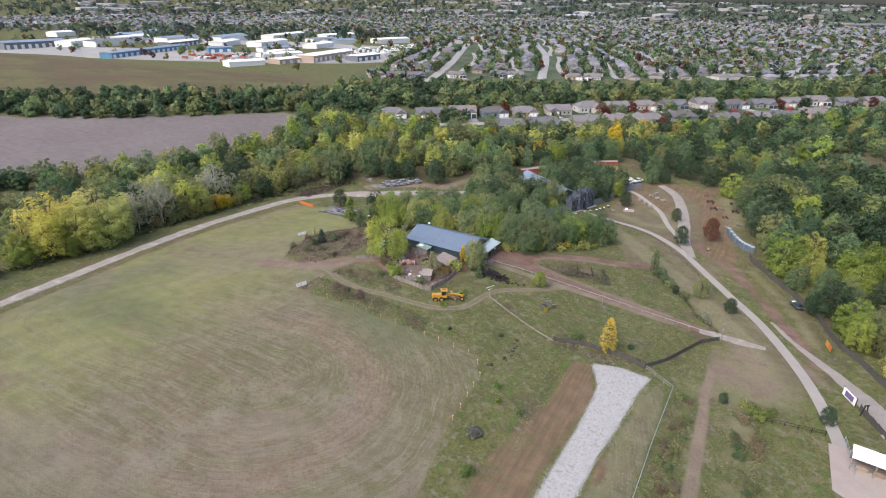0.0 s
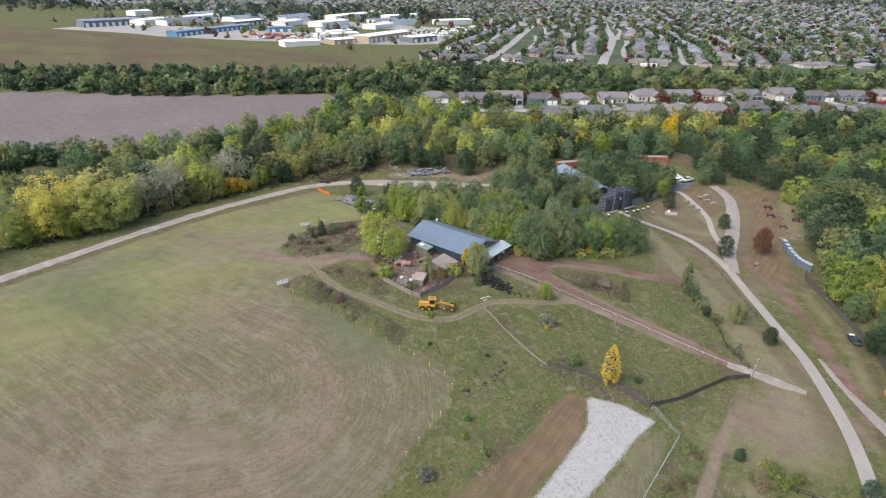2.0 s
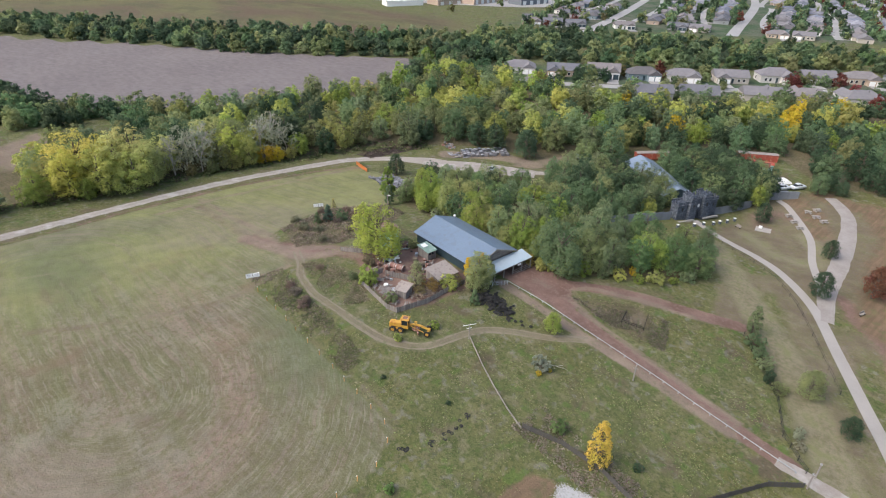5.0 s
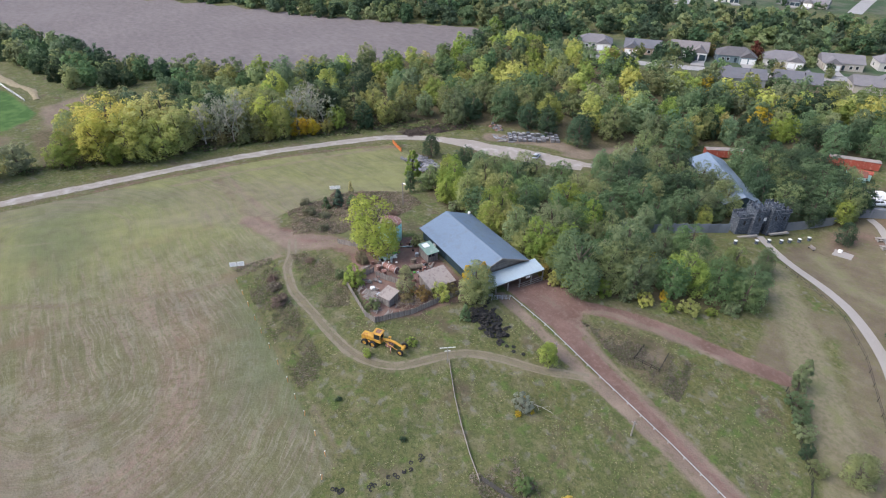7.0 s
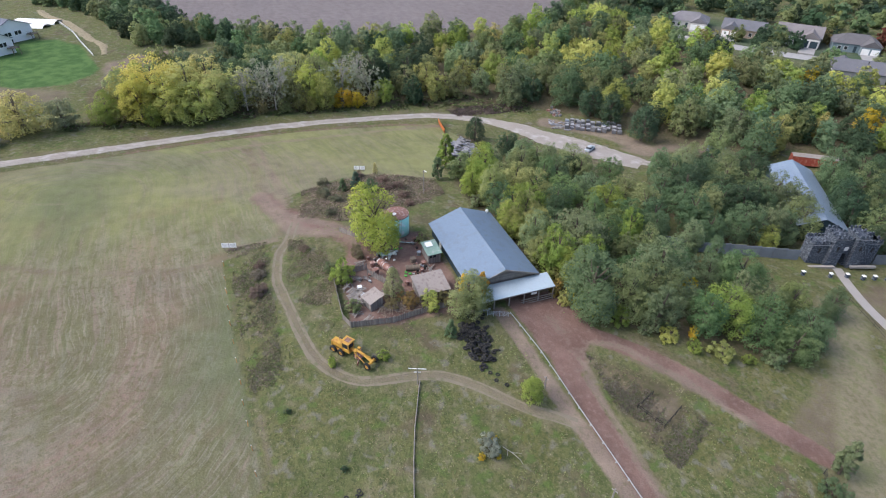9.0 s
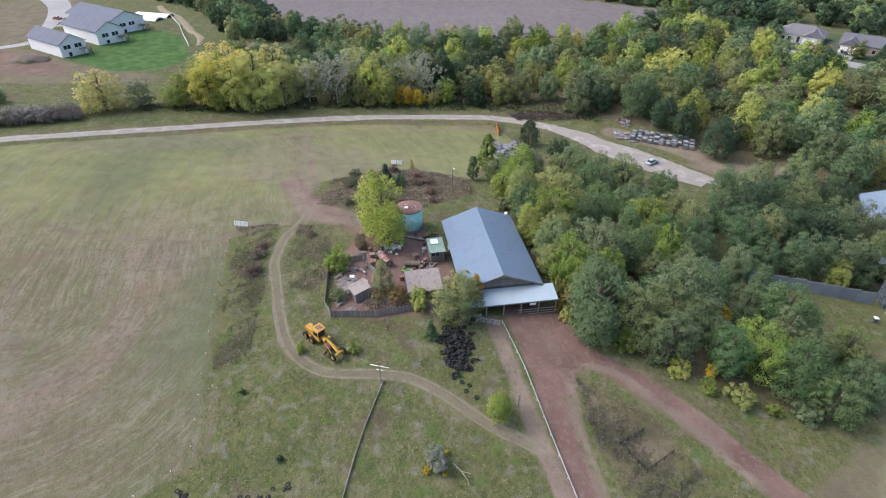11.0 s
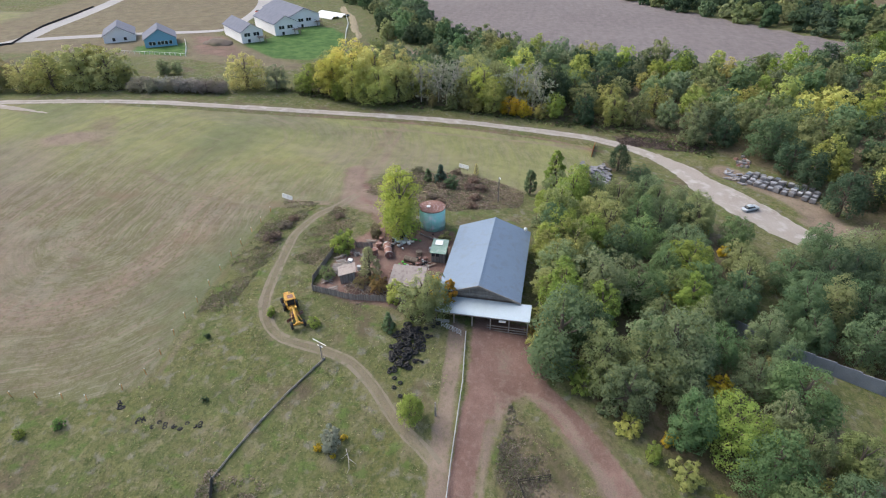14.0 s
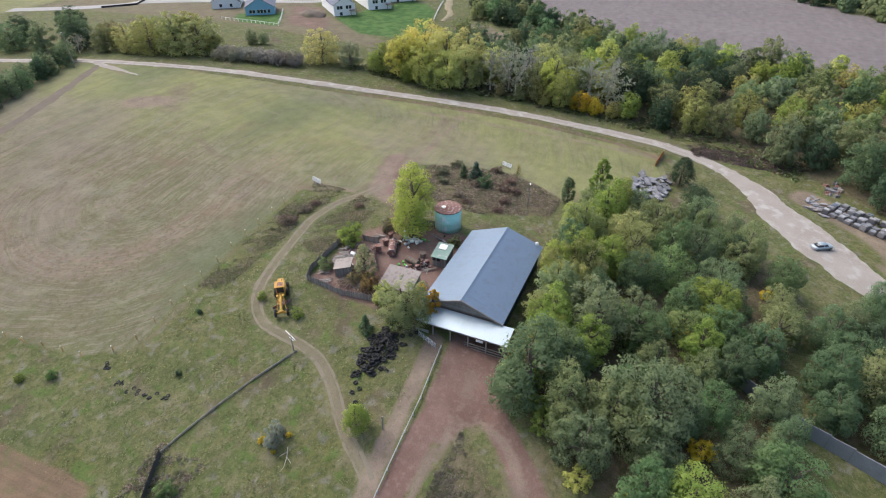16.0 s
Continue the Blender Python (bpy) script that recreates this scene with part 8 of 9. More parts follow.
def bench(x, y, rz, label):
    b = thing("park_bench", x, y, None, rz, label, "bench", "park benches")
    bm = bmesh.new()
    box(bm, 0, 0, 0.42, 1.8, 0.5, 0.08)
    part("seat", bm, M_WOOD_GREY, b)
    bm = bmesh.new()
    box(bm, 0, 0.26, 0.55, 1.8, 0.07, 0.45, 0, -10)
    part("backrest", bm, M_WOOD_GREY, b)
    for s in (-0.75, 0.75):
        bm = bmesh.new()
        box(bm, s, 0, -0.1, 0.08, 0.45, 0.55)
        part("leg", bm, M_DARK, b)


bench(-45.9, 227.3, -20, "grey wooden bench on the castle lawn")
for x, y in ((-6.5, 202.4), (-3, 226), (-2, 233), (1, 231), (-6, 246)):
    bench(x, y, jr.uniform(0, 180), "dark wooden bench on bare ground")
for x, y in ((-54.3, 216.4), (-53.2, 220.2), (-51.6, 223.2), (-50.8, 225.8), (-49.7, 228.4), (-48.8, 231.4), (-56.5, 210.5)):
    p = thing("stone_pillar", x, y, None, -20, "short dark stone pillar with a pale cap", "pillar", "pillars on the lawn")
    bm = bmesh.new()
    box(bm, 0, 0, -0.2, 0.6, 0.6, 1.15)
    part("shaft", bm, M_STONE, p)
    bm = bmesh.new()
    box(bm, 0, 0, 0.95, 0.75, 0.75, 0.12, bevel=0.02)
    part("cap", bm, M_WHITE, p)
s = thing("stone_plinth", -40.1, 231.1, None, 15, "pale square plinth with a small white block", "plinth")
bm = bmesh.new()
box(bm, 0, 0, -0.2, 4.2, 3.2, 0.4, bevel=0.04)
part("base", bm, M_CONCRETE, s)
bm = bmesh.new()
box(bm, -0.9, 0.5, 0.2, 0.9, 0.7, 0.7, bevel=0.05)
part("block", bm, M_WHITE, s)
rail_fence("path_fence", [(-47, 212.5), (-36, 207.6), (-26, 202.6), (-17.5, 194), (-9, 182), (-1, 170)], 1.0, "thin dark wire fence beside the footpath", 3.5, 2, M_DARK, 0.035)
rail_fence("track_fence", [(-20.5, 172), (-14, 164.5), (-8, 158), (-4, 150), (1.6, 144.8)], 1.2, "dark rail fence between grass and path", 2.6, 3, M_DARK, 0.045)
board_fence("park_fence", [(6.2, 204), (6.7, 201), (15.3, 186.3), (19.9, 178.9), (24.7, 169.8), (26.6, 162), (29.2, 154), (33, 148), (37, 139), (42, 130), (48, 118)], 1.8, "tall dark board fence along the woods", material=M_MESH, board=0.3, step=3)
# made-up booths with doors stand in for one continuous curved slatted wall
for i in range(9):
    t = i / 8
    x, y = -1.8 + 8.4 * t, 221.0 - 13.0 * t - 2.6 * math.sin(3.14 * t)
    p = thing("blue_booth", x, y, None, 122 - 20 * t, "booth-shaped piece standing for a curved blue-grey wall by the woods", "booth", "row of blue booths")
    bm = bmesh.new()
    box(bm, 0, 0, -0.2, 1.6, 1.1, 2.4, bevel=0.04)
    part("body", bm, M_BLUE, p)
    bm = bmesh.new()
    box(bm, 0, 0, 2.2, 1.7, 1.2, 0.15, bevel=0.05)
    part("roof", bm, M_BLUETOP, p)
    bm = bmesh.new()
    box(bm, 0, -0.57, 0.0, 0.8, 0.05, 1.9)
    part("door", bm, M_DARK, p)
b = thing("banner", 26.4, 151.9, None, 105, "orange and yellow banner on the dark fence", "banner")
for k, m in enumerate((M_ORANGE, M_YELLOW)):
    bm = bmesh.new()
    box(bm, -0.9 + 1.8 * k, -0.2, 0.3, 1.8, 0.05, 1.5)
    part("cloth", bm, m, b)
b = thing("park_sign", 29.2, 129.5, None, -62, "purple and white sign board on a dark frame", "sign")
M_PURPLE = mat("purple_print", (0.16, 0.12, 0.26), (0.12, 0.09, 0.20), 0.6, 1.0, 6, 0)
bm = bmesh.new()
box(bm, 0, 0, 0.3, 4.2, 0.12, 1.9)
part("board", bm, M_WHITE, b)
bm = bmesh.new()
box(bm, 0, -0.08, 0.6, 2.6, 0.05, 1.3)
part("printed_panel", bm, M_PURPLE, b)
for s in (-2.1, 2.1):
    bm = bmesh.new()
    box(bm, s, 0.05, -0.3, 0.16, 0.16, 2.7)
    part("post", bm, M_DARK, b)
board_fence("sign_fence", [(31.0, 126.8), (33.5, 121), (36.5, 114)], 1.6, "dark board fence beside the ticket shelter", material=M_MESH, board=0.3)
a = thing("timber_arch", 31.6, 125.4, None, 40, "black timber arch beside the lane", "arch")
for s in (-1, 1):
    bm = bmesh.new()
    rod(bm, (s * 0.9, 0, -0.3), (s * 0.25, 0, 2.6), 0.14, 0.12, 6)
    part("leg", bm, M_DARK, a)
bm = bmesh.new()
rod(bm, (-0.6, 0, 2.5), (0.6, 0, 2.5), 0.14, n=6)
part("lintel", bm, M_DARK, a)
pad = thing("paved_pad", 31.5, 100, Hz(31.5, 100), 0, "pinkish paved pad round the shelter", "paving")
bm = bmesh.new()
box(bm, 0, 0, -0.6, 14, 22, 0.75)
part("paving", bm, M_PATIO, pad)
sh = thing("ticket_shelter", 32.4, 106.2, Hz(31.5, 100) + 0.15, -6, "open shelter with a flat white roof", "shelter")
bm = bmesh.new()
slab(bm, [(-5, -1.9, 2.9), (6, -1.9, 2.9), (6, 1.9, 3.2), (-5, 1.9, 3.2)], 0.15)
part("roof", bm, M_WHITE, sh)
for x in (-4.8, -1.2, 2.4, 5.8):
    for y in (-1.7, 1.7):
        bm = bmesh.new()
        box(bm, x, y, -0.1, 0.15, 0.15, 3.0)
        part("post", bm, M_WALL_FRAME, sh)
bm = bmesh.new()
box(bm, 0.5, 1.8, 0, 10.6, 0.1, 2.8)
part("back_wall", bm, M_DARK, sh)
for x in (-3, -0.4, 2.2, 4.5):
    bm = bmesh.new()
    box(bm, x, -0.8, 0, 1.8, 0.6, 0.95, bevel=0.03)
    part("counter", bm, M_WOOD_PALE, sh)
rail_fence("park_rail", [(12.6, 111.4), (17, 112.4), (24.2, 113.6)], 1.1, "dark timber rail fence in dry grass", 2.8, 2, M_DARK, 0.07)
rail_fence("shelter_rail", [(27.4, 114), (27.8, 109), (28.2, 104)], 1.2, "grey steel rail beside the shelter", 1.6, 3, M_STEEL, 0.04)
bm = bmesh.new()
bmesh.ops.create_icosphere(bm, subdivisions=2, radius=1.0)
for v in bm.verts:
    v.co *= 1 + 0.25 * noise.noise(v.co * 1.7)
    v.co.z *= 0.7
rock = thing("boulder", 35.0, 119.5, None, 0, "rough tan boulder beside the fence", "boulder")
part("stone", bm, M_PATIO, rock)

# ---- houses ----
def windows(parent, spots, w=1.1, h=1.2):
    """White-framed windows; spots are (x, y, z, turn)."""
    for x, y, z, rz in spots:
        bm = bmesh.new()
        box(bm, 0, 0, -0.08, w + 0.2, 0.1, h + 0.16)
        f = part("window", bm, M_WHITE, parent)
        f.matrix_local = pose(x, y, z, 0, 0, rz)
        bm = bmesh.new()
        box(bm, 0, -0.045, 0, w, 0.06, h)
        part("pane", bm, M_GLASS, f)


def gable_prism(bm, x0, x1, y0, y1, e, r, along="x", over=0.45):
    """A solid gable roof over a rectangle."""
    x0, x1, y0, y1 = x0 - over, x1 + over, y0 - over, y1 + over
    if along == "x":
        m = (y0 + y1) / 2
        v = [(x0, y0, e), (x1, y0, e), (x1, y1, e), (x0, y1, e), (x0, m, r), (x1, m, r)]
        fs = ((0, 1, 5, 4), (2, 3, 4, 5), (0, 4, 3), (1, 2, 5), (3, 2, 1, 0))
    else:
        m = (x0 + x1) / 2
        v = [(x0, y0, e), (x1, y0, e), (x1, y1, e), (x0, y1, e), (m, y0, r), (m, y1, r)]
        fs = ((1, 2, 5, 4), (3, 0, 4, 5), (0, 1, 4), (2, 3, 5), (3, 2, 1, 0))
    w = [bm.verts.new(p) for p in v]
    for f in fs:
        bm.faces.new([w[i] for i in f])


def hip_prism(bm, x0, x1, y0, y1, e, r, over=0.5):
    x0, x1, y0, y1 = x0 - over, x1 + over, y0 - over, y1 + over
    m, k = (y0 + y1) / 2, (y1 - y0) / 2 * 0.85
    v = [(x0, y0, e), (x1, y0, e), (x1, y1, e), (x0, y1, e), (x0 + k, m, r), (x1 - k, m, r)]
    w = [bm.verts.new(p) for p in v]
    for f in ((0, 1, 5, 4), (1, 2, 5), (2, 3, 4, 5), (3, 0, 4), (3, 2, 1, 0)):
        bm.faces.new([w[i] for i in f])


def suburban_house(kind, wall, roof):
    """A house 16 m wide with a double garage under a front gable; its street side faces -y. Returned at the origin, to be copied."""
    h = new("house")
    bm = bmesh.new()
    box(bm, 0.0, 0, -1.2, 16, 10.5, 4.0)
    o = part("wall", bm, M_SIDING, h)
    o.color = (*wall, 1)
    gx0, gx1 = (1.2, 7.6) if kind != 1 else (-7.6, -1.2)
    bm = bmesh.new()
    box(bm, (gx0 + gx1) / 2, -6.2, -1.2, gx1 - gx0, 3.4, 3.9)
    # the gable over the garage
    v = [bm.verts.new(p) for p in ((gx0, -7.86, 2.7), (gx1, -7.86, 2.7), ((gx0 + gx1) / 2, -7.86, 4.6), (gx0, -7.7, 2.7), (gx1, -7.7, 2.7), ((gx0 + gx1) / 2, -7.7, 4.6))]
    for f in ((0, 1, 2), (5, 4, 3), (0, 2, 5, 3), (1, 4, 5, 2), (0, 3, 4, 1)):
        bm.faces.new([v[i] for i in f])
    o = part("garage_wall", bm, M_SIDING, h)
    o.color = (*wall, 1)
    bm = bmesh.new()
    (hip_prism if kind == 0 else gable_prism)(bm, -8, 8, -5.25, 5.25, 2.75, 5.5)
    o = part("roof", bm, M_ROOF_SHINGLE, h)
    o.color = (*roof, 1)
    bm = bmesh.new()
    gable_prism(bm, gx0, gx1, -7.6, 0.5, 2.65, 4.85, "y", 0.4)
    o = part("garage_roof", bm, M_ROOF_SHINGLE, h)
    o.color = (*roof, 1)
    if kind == 2:
        bm = bmesh.new()
        box(bm, -3.4, -5.4, -1, 3.6, 0.8, 3.7)
        o = part("bay", bm, M_SIDING, h)
        o.color = (*wall, 1)
        bm = bmesh.new()
        gable_prism(bm, -5.2, -1.6, -5.8, 0, 2.65, 4.1, "y", 0.3)
        o = part("bay_roof", bm, M_ROOF_SHINGLE, h)
        o.color = (*roof, 1)
    for k in (-1.6, 1.6):
        bm = bmesh.new()
        box(bm, (gx0 + gx1) / 2 + k, -7.94, -0.2, 2.6, 0.1, 2.3)
        part("garage_door", bm, M_WHITE if kind != 2 else M_WALL_DARK, h)
    fx = -gx1 if gx0 > 0 else -gx0
    windows(h, [(-5.6 if gx0 > 0 else 5.6, -5.3 if kind != 2 else -5.3, 0.6, 0), (-3.4 if gx0 > 0 else 3.2, -5.32 if kind != 2 else -5.85, 0.6, 0), (8.05, 1.5, 0.6, 90), (-8.05, 1.5, 0.6, -90)])
    bm = bmesh.new()
    box(bm, -0.3 if gx0 > 0 else 0.3, -5.32, -0.1, 1.0, 0.1, 2.1)
    part("front_door", bm, M_WALL_DARK, h)
    bm = bmesh.new()
    rod(bm, (-2, 1.5, 4), (-2, 1.5, 5.5), 0.12, n=6)
    part("vent_pipe", bm, M_DARK, h)
    bm = bmesh.new()
    box(bm, (gx0 + gx1) / 2, -12.5, -0.75, 5.6, 9, 0.8)
    part("driveway", bm, M_STREET, h)
    return h


WALLS = [(0.86, 0.85, 0.84), (0.62, 0.50, 0.42), (1.15, 1.15, 1.15), (0.28, 0.38, 0.45), (0.70, 0.66, 0.61), (0.45, 0.48, 0.52), (0.75, 0.62, 0.52)]
ROOFS = [(0.95, 0.95, 0.99), (0.72, 0.76, 0.84), (1.0, 0.96, 0.95), (0.62, 0.62, 0.64)]
hr = random.Random(77)
HOUSES = [suburban_house(i % 3, WALLS[i], ROOFS[i % 4]) for i in range(7)]


def drop_thing(ob):
    for o in [*ob.children_recursive, ob]:
        bpy.data.objects.remove(o)


HOUSE_WORDS = ["cream", "tan brick", "white", "slate blue", "beige", "grey", "brown"]
row = [((-221, 324), 0), ((-199, 337), 1), ((-181, 351), 2), ((-164, 365), 3), ((-147, 379), 0), ((-129, 398), 4), ((-113, 419), 0), ((-97, 437), 4), ((-80, 455), 6), ((-62, 471), 5), ((-42, 488), 4), ((-22, 502), 3), ((-3, 518), 5), ((16, 540), 4), ((34, 556), 2), ((55, 570), 5), ((76, 588), 4),
       ((-139, 334), 5), ((-121, 346), 1), ((-101, 372), 4), ((-84, 388), 6), ((-66, 405), 0), ((-48, 422), 3), ((-22, 436), 1), ((-4, 452), 4), ((14, 470), 5), ((34, 492), 6)]
for i, ((x, y), k) in enumerate(row):
    turn = 40 if i < 17 else 220
    h = copy_thing(HOUSES[k], pose(x, y, Hz(x, y) + 0.2, 0, 0, turn + hr.uniform(-6, 6)) @ Matrix.Diagonal((1.12, 1.12, 1.35 if i % 4 == 2 else 1.15, 1)))
    tagged(h, f"{HOUSE_WORDS[k]} suburban house with a shingle roof and garage", "house", "houses behind the woods")
_row = spline([(-225, 318), (-160, 355), (-130, 385), (-60, 450), (20, 520), (80, 575)], 9)
_spots = []
for _x, _y in _row[2:-2]:
    _q = rr.choice([-17, -13, 13, 16, 18])
    _spots.append((float(_x + _q * 0.64), float(_y - _q * 0.77)))
joined_trees("garden_trees", _spots, [GREEN, DEEP, OLIVE, DEEP, GREEN, (0.36, 0.08, 0.10), RUST], detail_kinds, "small garden trees beside suburban houses", (0.35, 0.65), 16)
gardens = []
for (x, y), k in row:
    for _ in range(3):
        a_ = hr.uniform(0, 6.28)
        gardens.append((x + 13 * math.cos(a_), y + 12 * math.sin(a_)))
joined_trees("garden_trees", gardens, [GREEN, DEEP, OLIVE, GREEN, DEEP, OLIVE, RED], far_kinds, "garden trees between the houses", (0.4, 0.9), 37)
strip("lane_of_houses", [(-235, 292), (-190, 316), (-160, 338), (-130, 362), (-108, 392), (-70, 430), (-30, 460), (20, 505), (80, 560)], 7.5, M_STREET, "pale concrete street between two rows of houses", "street", 0.15, step=4)

# the far town: streets every 53 m, houses on both sides
U, V, O = np.array([-0.39, 0.92]), np.array([0.92, 0.39]), np.array([-205.0, 574.0])

STREET_A = [(-275, 462), (-283, 484), (-332, 615), (-430, 840), (-557, 1128)]
STREET_B = [(-196, 548), (-205, 574), (-274, 775), (-350, 950), (-428, 1132)]


def in_town(p):
    """Where houses stand: past the tree belt, and round the works."""
    x, y = p
    if y < (x + 205) * 0.80 + 545:
        return False
    if x < -360 - (y - 500) * 0.42 and y < 900 + 0.25 * (-x - 400) and x > -1250:
        return False
    return x > -1250 or y > 700


far, near_homes, town_trees, streets = [], [], [], []
CELL = 214.0
for i in range(-4, 13):
    for j in range(-7, 12):
        # superblocks: each with its own run of streets
        turn = 0.0 if (i, j) in ((0, 0), (0, -1), (1, 0), (2, 0)) else hr.choice([0, 90, 90, 20, -25, 70])
        ca, sa = math.cos(radians(turn)), math.sin(radians(turn))
        mid = O + U * ((i + 0.5) * CELL) + V * ((j + 0.5) * CELL - 53.5)
        a_, b_ = U * ca + V * sa, V * ca - U * sa
        for k in (-1.5, -0.5, 0.5, 1.5):
            line = [tuple(mid + a_ * u + b_ * (k * 53.5 + 5 * math.sin(u / 45 + i + k))) for u in np.arange(-104, 105, 16)]
            line = [q for q in line if in_town(q)]
            if len(line) > 4 and math.hypot(*line[0]) < 1500:
                streets.append(line)
            for u in np.arange(-100, 101, 19.5):
                for side in (-1, 1):
                    p = mid + a_ * (u + hr.uniform(-2, 2)) + b_ * (k * 53.5 + side * 17.0 + hr.uniform(-1.5, 1.5) + 5 * math.sin(u / 45 + i + k))
                    if not in_town(p) or hr.random() < 0.17 or min(float(away(p[0], p[1], STREET_A)), float(away(p[0], p[1], STREET_B))) < 15:
                        continue
                    d = math.hypot(*p)
                    if d > 2700 or p[0] > 900:
                        continue
                    face = math.degrees(math.atan2(b_[1], b_[0])) + (90 if side < 0 else -90) + hr.uniform(-5, 5)
                    (near_homes if d < 700 and -420 < p[0] < 220 else far).append((p[0], p[1], face, hr.randrange(7)))
                    for _ in range(4 if d < 1100 else 2 if d < 1700 else 1):
                        q = p + a_ * hr.uniform(-9, 9) + b_ * side * hr.choice([-11, 10, 12]) * hr.uniform(0.85, 1.1)
                        if in_town(q):
                            town_trees.append((q[0], q[1]))
for x, y, face, k in near_homes:
    h = copy_thing(HOUSES[k], pose(x, y, Hz(x, y) + 0.2, 0, 0, face))
    tagged(h, f"{HOUSE_WORDS[k]} suburban house with a shingle roof and garage", "house", "houses of the far town")
for h in HOUSES:
    drop_thing(h)


def far_town():
    """Houses by the hundred, past counting: walls, hip roofs and garage wings in one mesh."""
    Vt, F, T, n = [], [], [], 0
    rs = np.random.RandomState(3)
    for x, y, face, k in far:
        a = radians(face)
        c, s = math.cos(a), math.sin(a)
        L, W, e, r = 7.5 + rs.uniform(-1, 1.5), 5.2, 2.8, 5.3
        g = rs.choice([-1, 1])
        blocks = [(-L, L, -W, W, e, r, 1), (g * 4 - 3.2, g * 4 + 3.2, -W - 3, 0, e - 0.1, 4.6, 0)][: 2 if math.hypot(x, y) < 1300 else 1]
        z = Hz(x, y)
        wc, rc = np.array(WALLS[k]) * 0.48, np.array(ROOFS[k % 4]) * (0.205, 0.205, 0.222) * rs.uniform(0.8, 1.3)
        for x0, x1, y0, y1, ee, rr_, hip in blocks:
            q = 3.5 if hip else 0
            if hip:
                top = [(x0 + q, 0, rr_), (x1 - q, 0, rr_)]
            else:
                top = [((x0 + x1) / 2, y0, rr_), ((x0 + x1) / 2, y1, rr_)]
            p = [(x0, y0, -1), (x1, y0, -1), (x1, y1, -1), (x0, y1, -1), (x0, y0, ee), (x1, y0, ee), (x1, y1, ee), (x0, y1, ee)]
            o = 0.5
            p += [(x0 - o, y0 - o, ee), (x1 + o, y0 - o, ee), (x1 + o, y1 + o, ee), (x0 - o, y1 + o, ee), *top]
            Vt += [(x + c * px - s * py, y + s * px + c * py, z + pz) for px, py, pz in p]
            T += [wc] * 8 + [rc] * 6
            F += [tuple(n + i for i in f) for f in ((0, 1, 5, 4), (1, 2, 6, 5), (2, 3, 7, 6), (3, 0, 4, 7))]
            F += [tuple(n + i for i in f) for f in (((8, 9, 13, 12), (10, 11, 12, 13), (9, 10, 13), (11, 8, 12)) if hip else ((9, 10, 13, 12), (11, 8, 12, 13), (8, 9, 12), (10, 11, 13)))]
            n += 14
    me = bpy.data.meshes.new("far_houses")
    me.from_pydata(Vt, [], F)
    T = np.array(T)
    me.attributes.new("tone", "FLOAT_COLOR", "POINT").data.foreach_set("color", np.hstack([T, np.ones((len(T), 1))]).astype(np.float32).ravel())
    me.materials.append(M_TONED)
    return tagged(new("far_houses", me), "far suburb of low houses with grey shingle roofs", "houses", kind="stuff")


def toned(name, rough):
    m = bpy.data.materials.new(name)
    m.use_nodes = True
    n, l = m.node_tree.nodes, m.node_tree.links
    at = n.new("ShaderNodeAttribute")
    at.attribute_name = "tone"
    b = n["Principled BSDF"]
    b.inputs["Roughness"].default_value, b.inputs["Specular IOR Level"].default_value = rough, 0.2
    t, co = n.new("ShaderNodeTexNoise"), n.new("ShaderNodeTexCoord")
    t.inputs["Scale"].default_value = 0.4
    l.new(co.outputs["Object"], t.inputs["Vector"])
    r = n.new("ShaderNodeMapRange")
    r.inputs["To Min"].default_value, r.inputs["To Max"].default_value = 0.75, 1.25
    l.new(t.outputs[0], r.inputs["Value"])
    h = n.new("ShaderNodeHueSaturation")
    l.new(r.outputs[0], h.inputs["Value"]), l.new(at.outputs["Color"], h.inputs["Color"]), l.new(h.outputs[0], b.inputs["Base Color"])
    return m


M_TONED = toned("house_paint_and_shingle", 0.85)
far_town()
for line in (STREET_A, STREET_B):
    strip("town_street", line, 9, M_STREET, "wide pale street climbing through the suburb", "street", 0.4, step=20, across=2)
for line in streets:
    strip("town_street", line, 6, M_STREET, "pale concrete street of the far town", "street", 0.3, step=16, across=2)
small = [crown_arrays(np.random.RandomState(300 + i), 8.5, 7.4, 64, 1.9, 6, 0.08) for i in range(5)]
tiny = [crown_arrays(np.random.RandomState(320 + i), 8, 8.0, 13, 3.6, 4, 0.08) for i in range(4)]
TOWN_TONES = [(0.105, 0.145, 0.095), (0.08, 0.115, 0.08), GREEN, DEEP, GREEN, DEEP, OLIVE, DEEP, GREEN, RED, DEEP, OLIVE, GREEN, RUST]
joined_trees("street_trees", [p for p in town_trees if math.hypot(*p) < 1100], TOWN_TONES, small, "green and red street trees of the suburb", (0.55, 1.35), 13)
joined_trees("far_street_trees", [p for p in town_trees if math.hypot(*p) >= 1100], TOWN_TONES, tiny, "trees of the far suburb", (0.8, 1.3), 14)
